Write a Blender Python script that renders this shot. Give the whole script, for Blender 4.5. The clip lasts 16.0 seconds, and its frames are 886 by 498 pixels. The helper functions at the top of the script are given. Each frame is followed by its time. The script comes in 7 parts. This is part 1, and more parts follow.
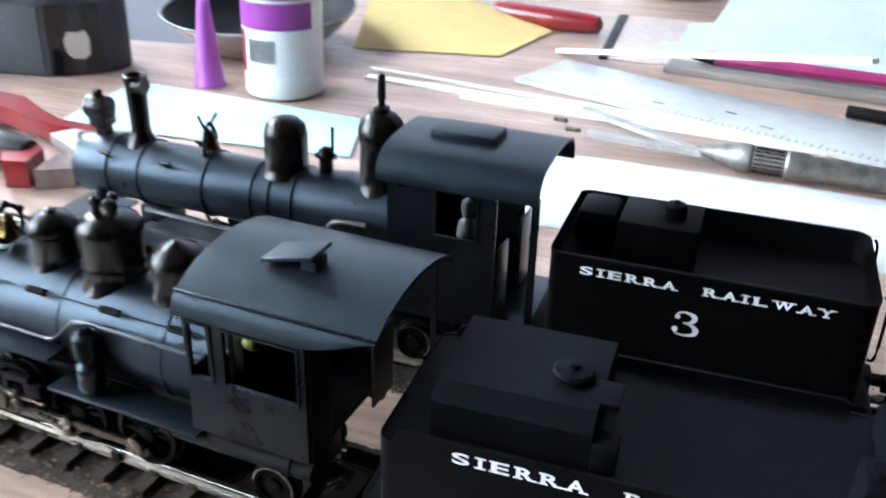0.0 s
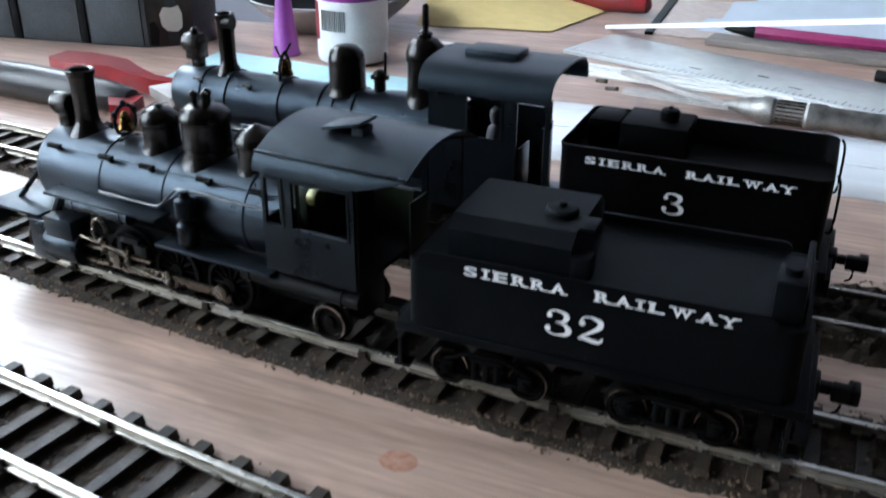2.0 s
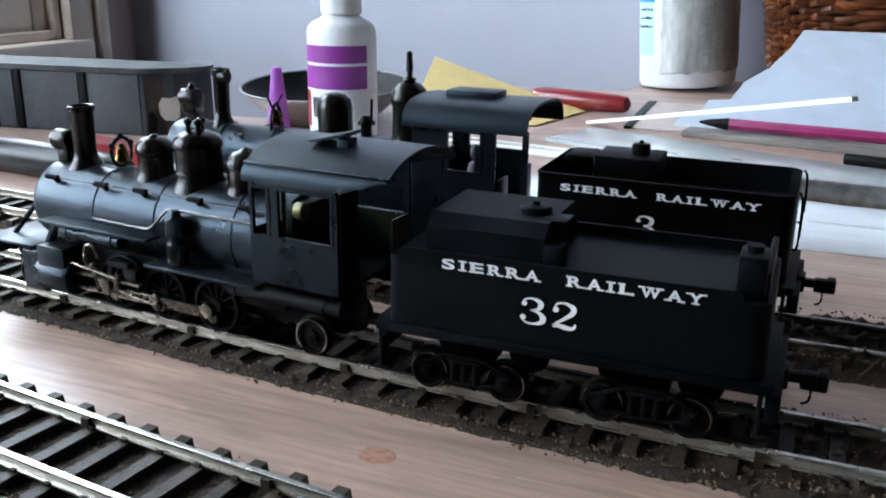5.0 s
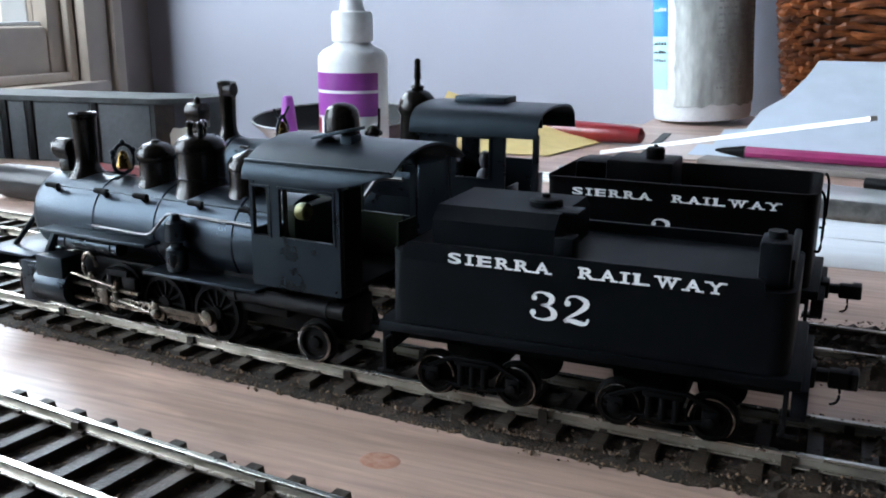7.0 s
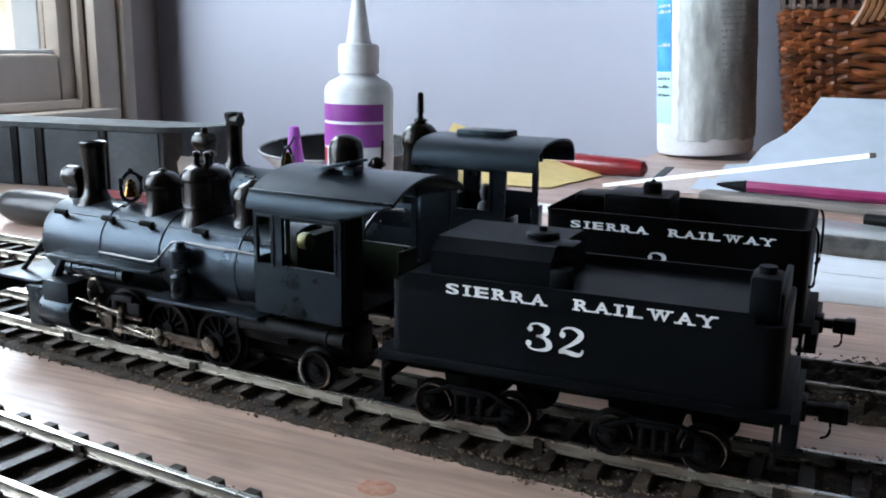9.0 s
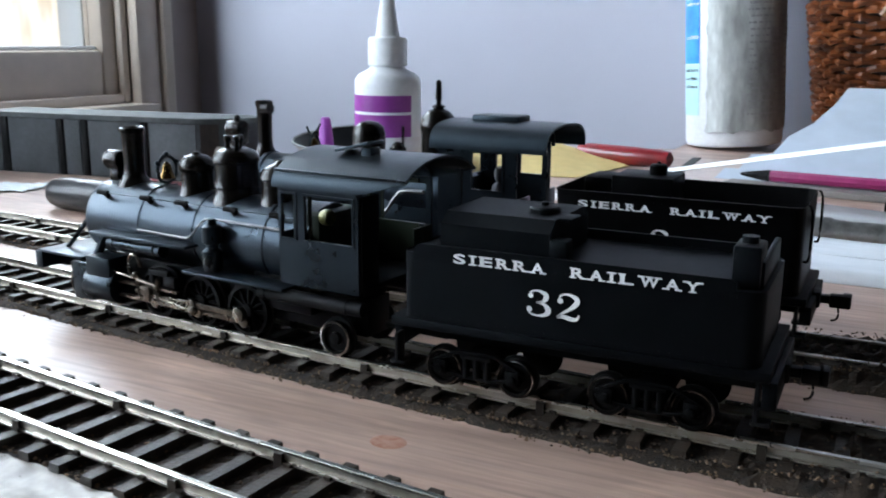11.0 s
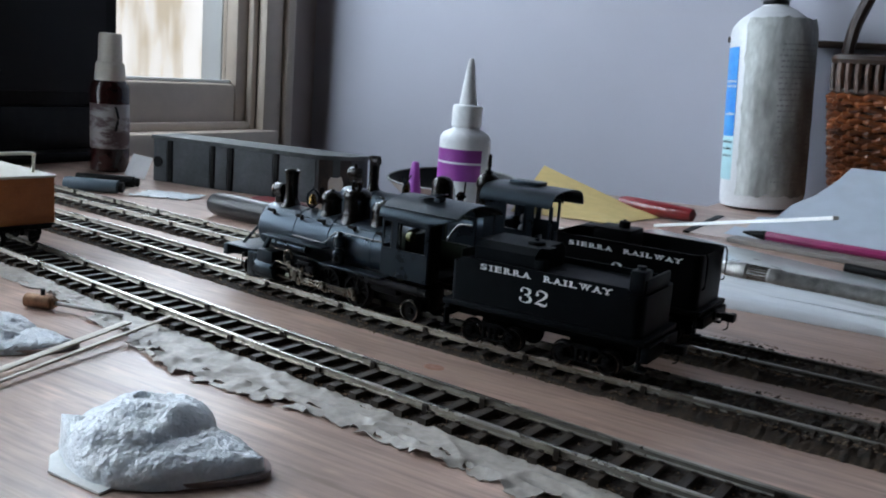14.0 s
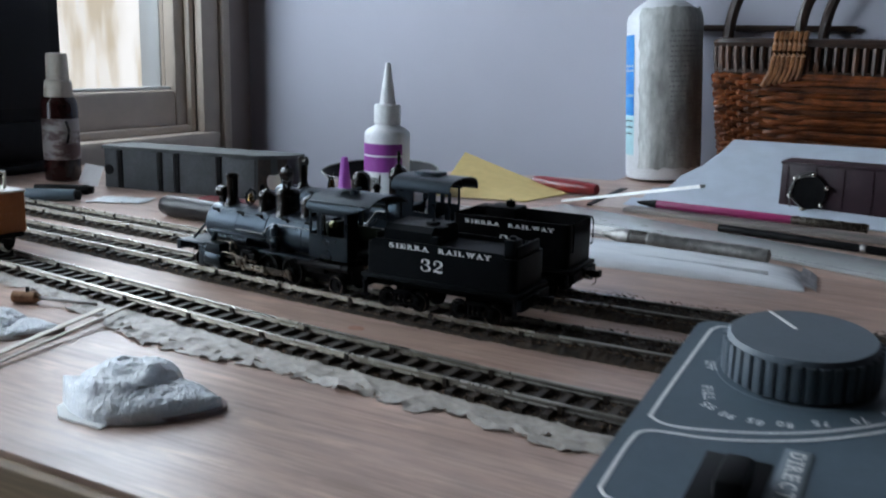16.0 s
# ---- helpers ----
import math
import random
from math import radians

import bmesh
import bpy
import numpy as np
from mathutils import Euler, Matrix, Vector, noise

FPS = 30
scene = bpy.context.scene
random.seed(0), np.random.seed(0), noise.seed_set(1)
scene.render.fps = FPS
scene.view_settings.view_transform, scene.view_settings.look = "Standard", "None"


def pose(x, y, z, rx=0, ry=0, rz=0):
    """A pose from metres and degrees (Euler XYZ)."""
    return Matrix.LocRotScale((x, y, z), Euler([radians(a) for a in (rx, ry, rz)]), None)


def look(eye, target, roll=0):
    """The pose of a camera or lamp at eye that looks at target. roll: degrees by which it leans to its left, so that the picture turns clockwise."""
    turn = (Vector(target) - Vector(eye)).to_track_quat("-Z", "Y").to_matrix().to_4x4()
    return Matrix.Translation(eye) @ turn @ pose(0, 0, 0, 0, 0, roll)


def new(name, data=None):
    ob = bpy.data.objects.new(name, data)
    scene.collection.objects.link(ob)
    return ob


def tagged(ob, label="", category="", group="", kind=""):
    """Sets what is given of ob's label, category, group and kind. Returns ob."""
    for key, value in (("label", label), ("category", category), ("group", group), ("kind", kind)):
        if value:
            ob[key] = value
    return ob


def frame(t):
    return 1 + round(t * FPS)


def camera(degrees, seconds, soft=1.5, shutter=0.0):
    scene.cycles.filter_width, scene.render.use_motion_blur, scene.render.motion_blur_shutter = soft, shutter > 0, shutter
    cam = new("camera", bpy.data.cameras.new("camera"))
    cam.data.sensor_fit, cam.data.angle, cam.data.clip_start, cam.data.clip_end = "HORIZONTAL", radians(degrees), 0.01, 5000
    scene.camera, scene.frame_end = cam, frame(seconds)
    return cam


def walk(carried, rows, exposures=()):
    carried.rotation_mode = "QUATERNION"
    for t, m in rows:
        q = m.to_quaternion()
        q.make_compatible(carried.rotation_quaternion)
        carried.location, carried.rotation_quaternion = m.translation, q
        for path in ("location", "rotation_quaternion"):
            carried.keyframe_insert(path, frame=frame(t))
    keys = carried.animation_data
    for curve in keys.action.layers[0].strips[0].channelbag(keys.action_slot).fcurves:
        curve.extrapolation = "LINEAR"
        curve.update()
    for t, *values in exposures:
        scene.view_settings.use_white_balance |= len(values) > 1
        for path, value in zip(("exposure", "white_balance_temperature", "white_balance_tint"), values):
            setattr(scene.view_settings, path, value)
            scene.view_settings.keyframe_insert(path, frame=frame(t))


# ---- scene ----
# Model railway workbench by a window. Lengths below are in millimetres, the table top is z = 0.
cam = camera(52.00, 16.0, soft=1.85, shutter=0.6)
# seconds, eye x y z in mm, yaw, pitch, roll in degrees
ROWS = [
    (0, -8.20, -98.01, 119.67, 17.608, -26.668, 1.763),
    (0.5, 7.98, -113.02, 127.22, 22.287, -25.355, 0.187),
    (1, 14.17, -120.70, 121.80, 22.760, -25.931, 0.548),
    (1.5, 15.24, -126.89, 118.27, 22.601, -25.760, 0.594),
    (2, 16.38, -137.91, 111.82, 22.660, -26.043, 0.406),
    (2.5, 17.35, -144.86, 105.15, 22.715, -25.762, 0.143),
    (3, 22.09, -150.99, 109.86, 22.474, -23.516, 0.413),
    (3.5, 20.51, -157.38, 101.14, 21.360, -22.266, 0.041),
    (4, 23.97, -159.93, 99.79, 20.641, -19.345, 0.658),
    (4.2, 24.72, -158.73, 98.97, 21.110, -18.682, 0.917),
    (6.3, 25.10, -145.95, 77.44, 22.993, -15.157, 0.623),
    (6.5, 25.01, -147.65, 78.59, 23.154, -14.450, 0.678),
    (7, 25.24, -147.24, 78.19, 23.237, -14.518, 0.215),
    (7.5, 27.68, -144.14, 77.62, 23.241, -14.690, -0.794),
    (8, 27.13, -148.00, 78.67, 23.224, -13.249, 0.144),
    (8.5, 27.32, -149.61, 79.53, 23.421, -12.550, 0.749),
    (10.8, 36.46, -157.50, 77.41, 25.036, -13.133, 0.583),
    (11, 38.76, -160.04, 77.68, 26.017, -12.915, 0.491),
    (11.5, 45.75, -164.22, 80.91, 26.877, -12.551, 0.479),
    (12, 55.68, -171.47, 84.16, 29.945, -13.119, -0.201),
    (12.5, 81.92, -192.77, 89.32, 31.275, -12.707, 2.247),
    (13, 108.85, -221.61, 97.54, 31.165, -10.941, 2.563),
    (13.5, 111.15, -251.10, 98.26, 31.683, -10.499, 1.779),
    (14, 112.25, -272.47, 101.88, 31.208, -11.237, 4.388),
    (14.5, 125.91, -291.07, 120.43, 28.524, -8.645, 4.447),
    (15, 138.85, -301.07, 116.23, 27.454, -10.287, 3.157),
    (15.5, 146.81, -315.82, 117.58, 27.569, -10.769, 1.305),
    (16, 165.15, -328.61, 116.30, 28.109, -12.099, 1.452),
]


def aim(x, y, z, yaw, pitch, roll):
    a, b = radians(yaw), radians(pitch)
    way = Vector((-math.sin(a) * math.cos(b), math.cos(a) * math.cos(b), math.sin(b)))
    eye = Vector((x, y, z)) / 1000
    return look(eye, eye + way, roll)


walk(cam, [(r[0], aim(*r[1:])) for r in ROWS],
     [(0.0, 0.90), (0.5, 0.42), (1.0, 0.21), (2.0, 0.17), (4.0, 0.20), (8.0, 0.21), (11.0, 0.05), (12.5, -0.24), (14.0, -0.64), (16.0, -0.67)])

# ---------------------------------------------------------------- light
WINDOW_POWER = 16.0
world = bpy.data.worlds.new("world")
scene.world = world
world.use_nodes = True
_n = world.node_tree.nodes
_sky = _n.new("ShaderNodeTexSky")
_sky.sky_type, _sky.sun_disc = "NISHITA", False
_sky.sun_elevation, _sky.sun_rotation = radians(30), radians(90)
_n["Background"].inputs[1].default_value = 0.1
world.node_tree.links.new(_sky.outputs[0], _n["Background"].inputs[0])
scene.view_settings.exposure = 0.0


def window_lamp(width, height, power, y, z):
    """Skylight standing in the window's opening."""
    lamp = bpy.data.lights.new("window_daylight", "AREA")
    lamp.shape, lamp.size, lamp.size_y = "RECTANGLE", width, height
    lamp.energy, lamp.color = power, (0.71, 0.85, 1.0)
    new("window_daylight", lamp).matrix_world = look((-0.70, y, z), (0.3, y, z - 0.08))


window_lamp(0.84, 0.54, WINDOW_POWER * 0.93, -0.135, 0.315)
window_lamp(0.24, 0.40, WINDOW_POWER * 0.33, 0.405, 0.440)

# ---------------------------------------------------------------- materials


def material(name, colour, rough=0.5, metal=0.0, second=None, scale=200.0, stretch=(1, 1, 1), bump=0.0, bump_scale=None,
             fine=None, spec=0.5, rough_var=0.0, transmission=0.0, per_object=0.0, coat=0.0, lo=0.35, hi=0.65, grain=0.05, tint=None):
    """A node material: two colours mixed by a broad noise, a finer grain on top, and relief from noise. scale: features per metre."""
    m = bpy.data.materials.new(name)
    m.use_nodes = True
    t = m.node_tree
    p = t.nodes["Principled BSDF"]
    p.inputs["Roughness"].default_value, p.inputs["Metallic"].default_value = rough, metal
    p.inputs["Specular IOR Level"].default_value = spec
    p.inputs["Transmission Weight"].default_value = transmission
    p.inputs["Coat Weight"].default_value = coat
    if tint:
        p.inputs["Specular Tint"].default_value = (*tint, 1)
    co = t.nodes.new("ShaderNodeTexCoord")
    mp = t.nodes.new("ShaderNodeMapping")
    mp.inputs["Scale"].default_value = stretch
    t.links.new(co.outputs["Object"], mp.inputs[0])
    no = t.nodes.new("ShaderNodeTexNoise")
    no.inputs["Scale"].default_value, no.inputs["Detail"].default_value, no.inputs["Roughness"].default_value = scale, 6.0, 0.6
    t.links.new(mp.outputs[0], no.inputs["Vector"])
    second = second or tuple(c * 0.8 for c in colour)
    fac = t.nodes.new("ShaderNodeMapRange")
    fac.inputs[1].default_value, fac.inputs[2].default_value = lo, hi
    t.links.new(no.outputs[0], fac.inputs[0])
    mix = t.nodes.new("ShaderNodeMix")
    mix.data_type = "RGBA"
    mix.inputs[6].default_value, mix.inputs[7].default_value = (*colour, 1), (*second, 1)
    t.links.new(fac.outputs[0], mix.inputs[0])
    out = mix.outputs[2]
    gr = t.nodes.new("ShaderNodeTexNoise")
    gr.inputs["Scale"].default_value, gr.inputs["Detail"].default_value = fine or scale * 9, 4.0
    t.links.new(mp.outputs[0], gr.inputs["Vector"])
    g2 = t.nodes.new("ShaderNodeMapRange")
    g2.inputs[1].default_value, g2.inputs[2].default_value, g2.inputs[3].default_value, g2.inputs[4].default_value = 0.3, 0.7, 1 - grain, 1 + grain
    t.links.new(gr.outputs[0], g2.inputs[0])
    mul = t.nodes.new("ShaderNodeMix")
    mul.data_type, mul.blend_type = "RGBA", "MULTIPLY"
    mul.inputs[0].default_value = 1.0
    t.links.new(out, mul.inputs[6])
    t.links.new(g2.outputs[0], mul.inputs[7])
    out = mul.outputs[2]
    if per_object:
        oi = t.nodes.new("ShaderNodeObjectInfo")
        r = t.nodes.new("ShaderNodeMapRange")
        r.inputs[3].default_value, r.inputs[4].default_value = 1 - per_object, 1 + per_object
        t.links.new(oi.outputs["Random"], r.inputs[0])
        m3 = t.nodes.new("ShaderNodeMix")
        m3.data_type, m3.blend_type = "RGBA", "MULTIPLY"
        m3.inputs[0].default_value = 1.0
        t.links.new(out, m3.inputs[6])
        t.links.new(r.outputs[0], m3.inputs[7])
        out = m3.outputs[2]
    t.links.new(out, p.inputs["Base Color"])
    if rough_var:
        rr = t.nodes.new("ShaderNodeMapRange")
        rr.inputs[3].default_value, rr.inputs[4].default_value = max(0.02, rough - rough_var), min(1, rough + rough_var)
        t.links.new(no.outputs[0], rr.inputs[0])
        t.links.new(rr.outputs[0], p.inputs["Roughness"])
    if bump:
        bn = t.nodes.new("ShaderNodeTexNoise")
        bn.inputs["Scale"].default_value, bn.inputs["Detail"].default_value = bump_scale or scale * 4, 5.0
        t.links.new(mp.outputs[0], bn.inputs["Vector"])
        b = t.nodes.new("ShaderNodeBump")
        b.inputs["Strength"].default_value, b.inputs["Distance"].default_value = bump, 0.0006
        t.links.new(bn.outputs[0], b.inputs["Height"])
        t.links.new(b.outputs[0], p.inputs["Normal"])
    return m


def node_of(m, kind):
    return next(n for n in m.node_tree.nodes if n.bl_idname == kind)


M_LOCO = material("engine_black", (0.0018, 0.0022, 0.0030), 0.29, 0.0, (0.0038, 0.0044, 0.0058), 120, bump=0.06, bump_scale=2500, rough_var=0.08, spec=0.43, tint=(0.56, 0.80, 1.0))
M_ROOF = material("roof_black", (0.003, 0.004, 0.0054), 0.36, 0.0, (0.0054, 0.0066, 0.0084), 150, bump=0.1, bump_scale=2500, rough_var=0.08, spec=0.55, tint=(0.56, 0.80, 1.0))
M_TENDER = material("tender_black", (0.0014, 0.0015, 0.0018), 0.48, 0.0, (0.0030, 0.0032, 0.0038), 100, bump=0.1, bump_scale=3000, rough_var=0.06, spec=0.09, tint=(0.66, 0.86, 1.0))
M_TENDER_FAR = material("tender_soot_black", (0.0010, 0.0010, 0.0012), 0.45, 0.0, (0.002, 0.002, 0.0024), 100, bump=0.1, bump_scale=3000, rough_var=0.06, spec=0.07)
M_DOME = material("gloss_black", (0.0026, 0.0023, 0.0021), 0.20, 0.0, (0.0078, 0.0060, 0.0048), 220, bump=0.12, bump_scale=2500, rough_var=0.08, spec=0.42)
M_BOILER = material("boiler_black", (0.0024, 0.0030, 0.0044), 0.30, 0.0, (0.0052, 0.0062, 0.0086), 90, bump=0.14, bump_scale=1800, rough_var=0.10, spec=0.68, tint=(0.56, 0.78, 1.0))
M_GRIP = material("satin_black_grip", (0.006, 0.006, 0.008), 0.32, 0.0, (0.014, 0.013, 0.014), 60, spec=0.45, rough_var=0.08)
M_JAW = material("pale_steel", (0.52, 0.50, 0.47), 0.5, 0.5, (0.40, 0.38, 0.36), 120, rough_var=0.1)
M_STEEL = material("worn_steel", (0.26, 0.225, 0.185), 0.28, 1.0, (0.07, 0.06, 0.05), 300, rough_var=0.1)
M_RAIL = material("nickel_silver_rail", (0.80, 0.77, 0.70), 0.27, 1.0, (0.62, 0.59, 0.53), 60, rough_var=0.1, bump=0.05, bump_scale=900)
M_RAILSIDE = material("rail_worn_side", (0.52, 0.48, 0.41), 0.38, 0.85, (0.30, 0.26, 0.21), 90, rough_var=0.1)
M_GAUGE = material("greenish_gauge_face", (0.15, 0.14, 0.05), 0.3, 0.4, (0.05, 0.055, 0.02), 500)
M_BRASS = material("brass", (0.20, 0.125, 0.042), 0.26, 1.0, (0.09, 0.058, 0.02), 400, rough_var=0.1)
M_WHITEPAINT = material("white_lettering", (0.86, 0.86, 0.85), 0.6, 0.0, (0.76, 0.76, 0.76), 900)
M_SLEEPER = material("brown_sleeper_plastic", (0.019, 0.013, 0.009), 0.45, 0.0, (0.034, 0.024, 0.017), 250, (1, 1, 1), bump=0.3, bump_scale=1500, per_object=0.4, grain=0.18, spec=0.30, rough_var=0.12)
M_BALLAST = material("ballast", (0.046, 0.027, 0.015), 0.9, 0.0, (0.012, 0.0075, 0.0048), 260, bump=0.8, bump_scale=1600, grain=0.18)
M_CYAN = material("pale_cyan_paper", (0.42, 0.66, 0.70), 0.7, 0.0, (0.50, 0.72, 0.75), 20)
M_PURPLE = material("purple_label", (0.22, 0.028, 0.23), 0.4, 0.0, (0.27, 0.045, 0.28), 60)
M_CONE = material("purple_plastic", (0.32, 0.07, 0.36), 0.4, 0.0, (0.37, 0.09, 0.42), 60)
M_BOTTLE = material("white_plastic", (0.74, 0.75, 0.76), 0.35, 0.0, (0.68, 0.69, 0.70), 40)
M_LABEL_W = material("white_label", (0.72, 0.70, 0.70), 0.5, 0.0, (0.64, 0.62, 0.62), 90)
M_RED = material("red_plastic", (0.26, 0.010, 0.016), 0.28, 0.0, (0.18, 0.008, 0.012), 60, coat=0.8, spec=0.5)
M_BLACKP = material("black_plastic", (0.004, 0.004, 0.0045), 0.42, 0.0, (0.008, 0.008, 0.0085), 90, rough_var=0.08, spec=0.10)
M_MANILA = material("manila_paper", (0.66, 0.50, 0.20), 0.75, 0.0, (0.60, 0.44, 0.17), 15)
M_CARD = material("white_card", (0.56, 0.62, 0.70), 0.75, 0.0, (0.51, 0.57, 0.65), 8)
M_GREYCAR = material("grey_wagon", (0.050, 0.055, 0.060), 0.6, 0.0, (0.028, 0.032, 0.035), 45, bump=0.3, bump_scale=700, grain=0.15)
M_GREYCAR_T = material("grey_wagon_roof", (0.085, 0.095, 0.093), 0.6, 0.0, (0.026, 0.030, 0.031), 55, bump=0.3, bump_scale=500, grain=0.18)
M_RUST = material("dark_rust", (0.022, 0.017, 0.014), 0.7, 0.0, (0.045, 0.030, 0.022), 120, bump=0.3, bump_scale=500, grain=0.18)
M_MAROON = material("maroon_wagon", (0.018, 0.006, 0.011), 0.45, 0.0, (0.028, 0.009, 0.015), 90)
M_ORANGE = material("orange_wagon", (0.52, 0.20, 0.065), 0.55, 0.0, (0.42, 0.15, 0.05), 80)
M_FOAM = material("white_filler_foam", (0.88, 0.91, 0.94), 0.20, 0.0, (0.76, 0.80, 0.85), 120, bump=0.7, bump_scale=800, spec=0.75, grain=0.03)
_foam = M_FOAM.node_tree.nodes["Principled BSDF"]
_foam.inputs["Subsurface Weight"].default_value, _foam.inputs["Subsurface Scale"].default_value = 0.5, 0.003
_foam.inputs["Subsurface Radius"].default_value = (1.0, 1.0, 1.0)


def bubbles(m, scale, depth):
    """Round bubble relief from a cell texture in place of the plain noise."""
    t = m.node_tree
    cells = t.nodes.new("ShaderNodeTexVoronoi")
    cells.inputs["Scale"].default_value = scale
    t.links.new(node_of(m, "ShaderNodeTexCoord").outputs["Object"], cells.inputs["Vector"])
    b = node_of(m, "ShaderNodeBump")
    b.invert = True
    b.inputs["Distance"].default_value = depth
    t.links.new(cells.outputs["Distance"], b.inputs["Height"])


bubbles(M_FOAM, 1150.0, 0.0005)
M_PUTTY = material("tan_masking_paper", (0.43, 0.385, 0.335), 0.48, 0.0, (0.33, 0.295, 0.255), 40, bump=0.25, bump_scale=260, grain=0.18)
M_CTRL = material("blue_grey_controller", (0.085, 0.122, 0.150), 0.45, 0.0, (0.074, 0.108, 0.134), 40, bump=0.15, bump_scale=2200)
M_KNOB = material("dark_grey_knob", (0.085, 0.110, 0.130), 0.42, 0.0, (0.095, 0.120, 0.142), 80)
M_SCALE = material("pale_grey_print", (0.20, 0.24, 0.27), 0.5, 0.0, (0.15, 0.19, 0.22), 60)
M_WICKER = material("brown_wicker", (0.175, 0.050, 0.014), 0.34, 0.0, (0.050, 0.014, 0.005), 70, bump=0.3, bump_scale=600, per_object=0.5, grain=0.18)
M_WICKER_L = material("tan_wicker", (0.27, 0.115, 0.040), 0.42, 0.0, (0.13, 0.048, 0.016), 60, bump=0.3, bump_scale=600, per_object=0.3, grain=0.18)
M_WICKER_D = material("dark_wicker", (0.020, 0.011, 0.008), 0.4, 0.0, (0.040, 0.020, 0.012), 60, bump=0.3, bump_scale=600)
M_WALL = material("lilac_white_wall", (0.468, 0.468, 0.525), 0.85, 0.0, (0.452, 0.452, 0.51), 2, bump=0.08, bump_scale=160, grain=0.012)
# Unseen far walls: kept dark and warm to limit and tint bounced light.
M_FARWALL = material("unseen_wall_low_bounce", (0.065, 0.045, 0.032), 0.9, 0.0, (0.055, 0.038, 0.027), 2)
M_GLOSS = material("cream_gloss_paint", (0.57, 0.475, 0.39), 0.4, 0.0, (0.49, 0.41, 0.335), 6, bump=0.08, bump_scale=60)
# Unseen floor: its dark warm colour is chosen for the light it bounces.
M_FLOOR = material("unseen_floor_low_bounce", (0.12, 0.082, 0.058), 0.95, 0.0, (0.075, 0.065, 0.055), 20)
M_BLUE = material("blue_label", (0.03, 0.22, 0.66), 0.4, 0.0, (0.07, 0.36, 0.74), 50)
M_WRAP = material("grey_newsprint_wrap", (0.58, 0.60, 0.58), 0.7, 0.0, (0.25, 0.255, 0.24), 26, (1, 1, 0.35), bump=0.3, bump_scale=160, grain=0.18)
M_CAPGREY = material("grey_cap_plastic", (0.42, 0.45, 0.45), 0.4, 0.0, (0.28, 0.30, 0.30), 90)
M_SILVER = material("brushed_aluminium", (0.36, 0.35, 0.33), 0.46, 0.85, (0.20, 0.195, 0.19), 200, rough_var=0.12)
M_PACK = material("milky_polythene", (0.88, 0.90, 0.92), 0.2, 0.0, (0.70, 0.74, 0.79), 22, (0.3, 3, 1), bump=0.6, bump_scale=90, spec=0.6)
M_MAGENTA = material("magenta_pencil", (0.34, 0.03, 0.13), 0.35, 0.0, (0.26, 0.02, 0.10), 60)
M_STRIP = material("white_styrene", (0.86, 0.86, 0.84), 0.5, 0.0, (0.80, 0.80, 0.78), 50)
M_BROWNGLASS = material("dark_brown_paint_bottle", (0.020, 0.006, 0.006), 0.15, 0.0, (0.03, 0.009, 0.008), 40)
M_CREAM = material("cream_cap", (0.68, 0.64, 0.55), 0.4, 0.0, (0.62, 0.58, 0.49), 40)
M_GREEN = material("dark_green_cab_lining", (0.006, 0.010, 0.0045), 0.5, 0.0, (0.009, 0.014, 0.0065), 200, spec=0.2)
# Near black for trucks and fittings; also stands in for shade inside the cabs.
M_NEARBLACK = material("near_black", (0.0015, 0.0015, 0.0016), 0.7, 0.0, (0.0025, 0.0025, 0.0026), 200, spec=0.08)
M_RULER = material("clear_ruler_plastic", (0.50, 0.52, 0.52), 0.18, 0.0, (0.44, 0.46, 0.46), 18, spec=0.7)
M_INK = material("black_print", (0.02, 0.02, 0.02), 0.6)
M_SCRAP = material("foil_scrap", (0.62, 0.66, 0.68), 0.35, 0.0, (0.40, 0.44, 0.46), 200, bump=0.8, bump_scale=400)
M_STICK = material("wood_strip", (0.66, 0.59, 0.50), 0.5, 0.0, (0.54, 0.47, 0.39), 90, (0.2, 3, 1), grain=0.18)
M_RESIN = material("set_resin", (0.20, 0.145, 0.14), 0.15, 0, (0.34, 0.27, 0.26), 60, spec=0.7)
M_BOARD = material("raw_board_edge", (0.30, 0.20, 0.11), 0.7, 0.0, (0.20, 0.13, 0.07), 40, (0.2, 1, 6), grain=0.18)


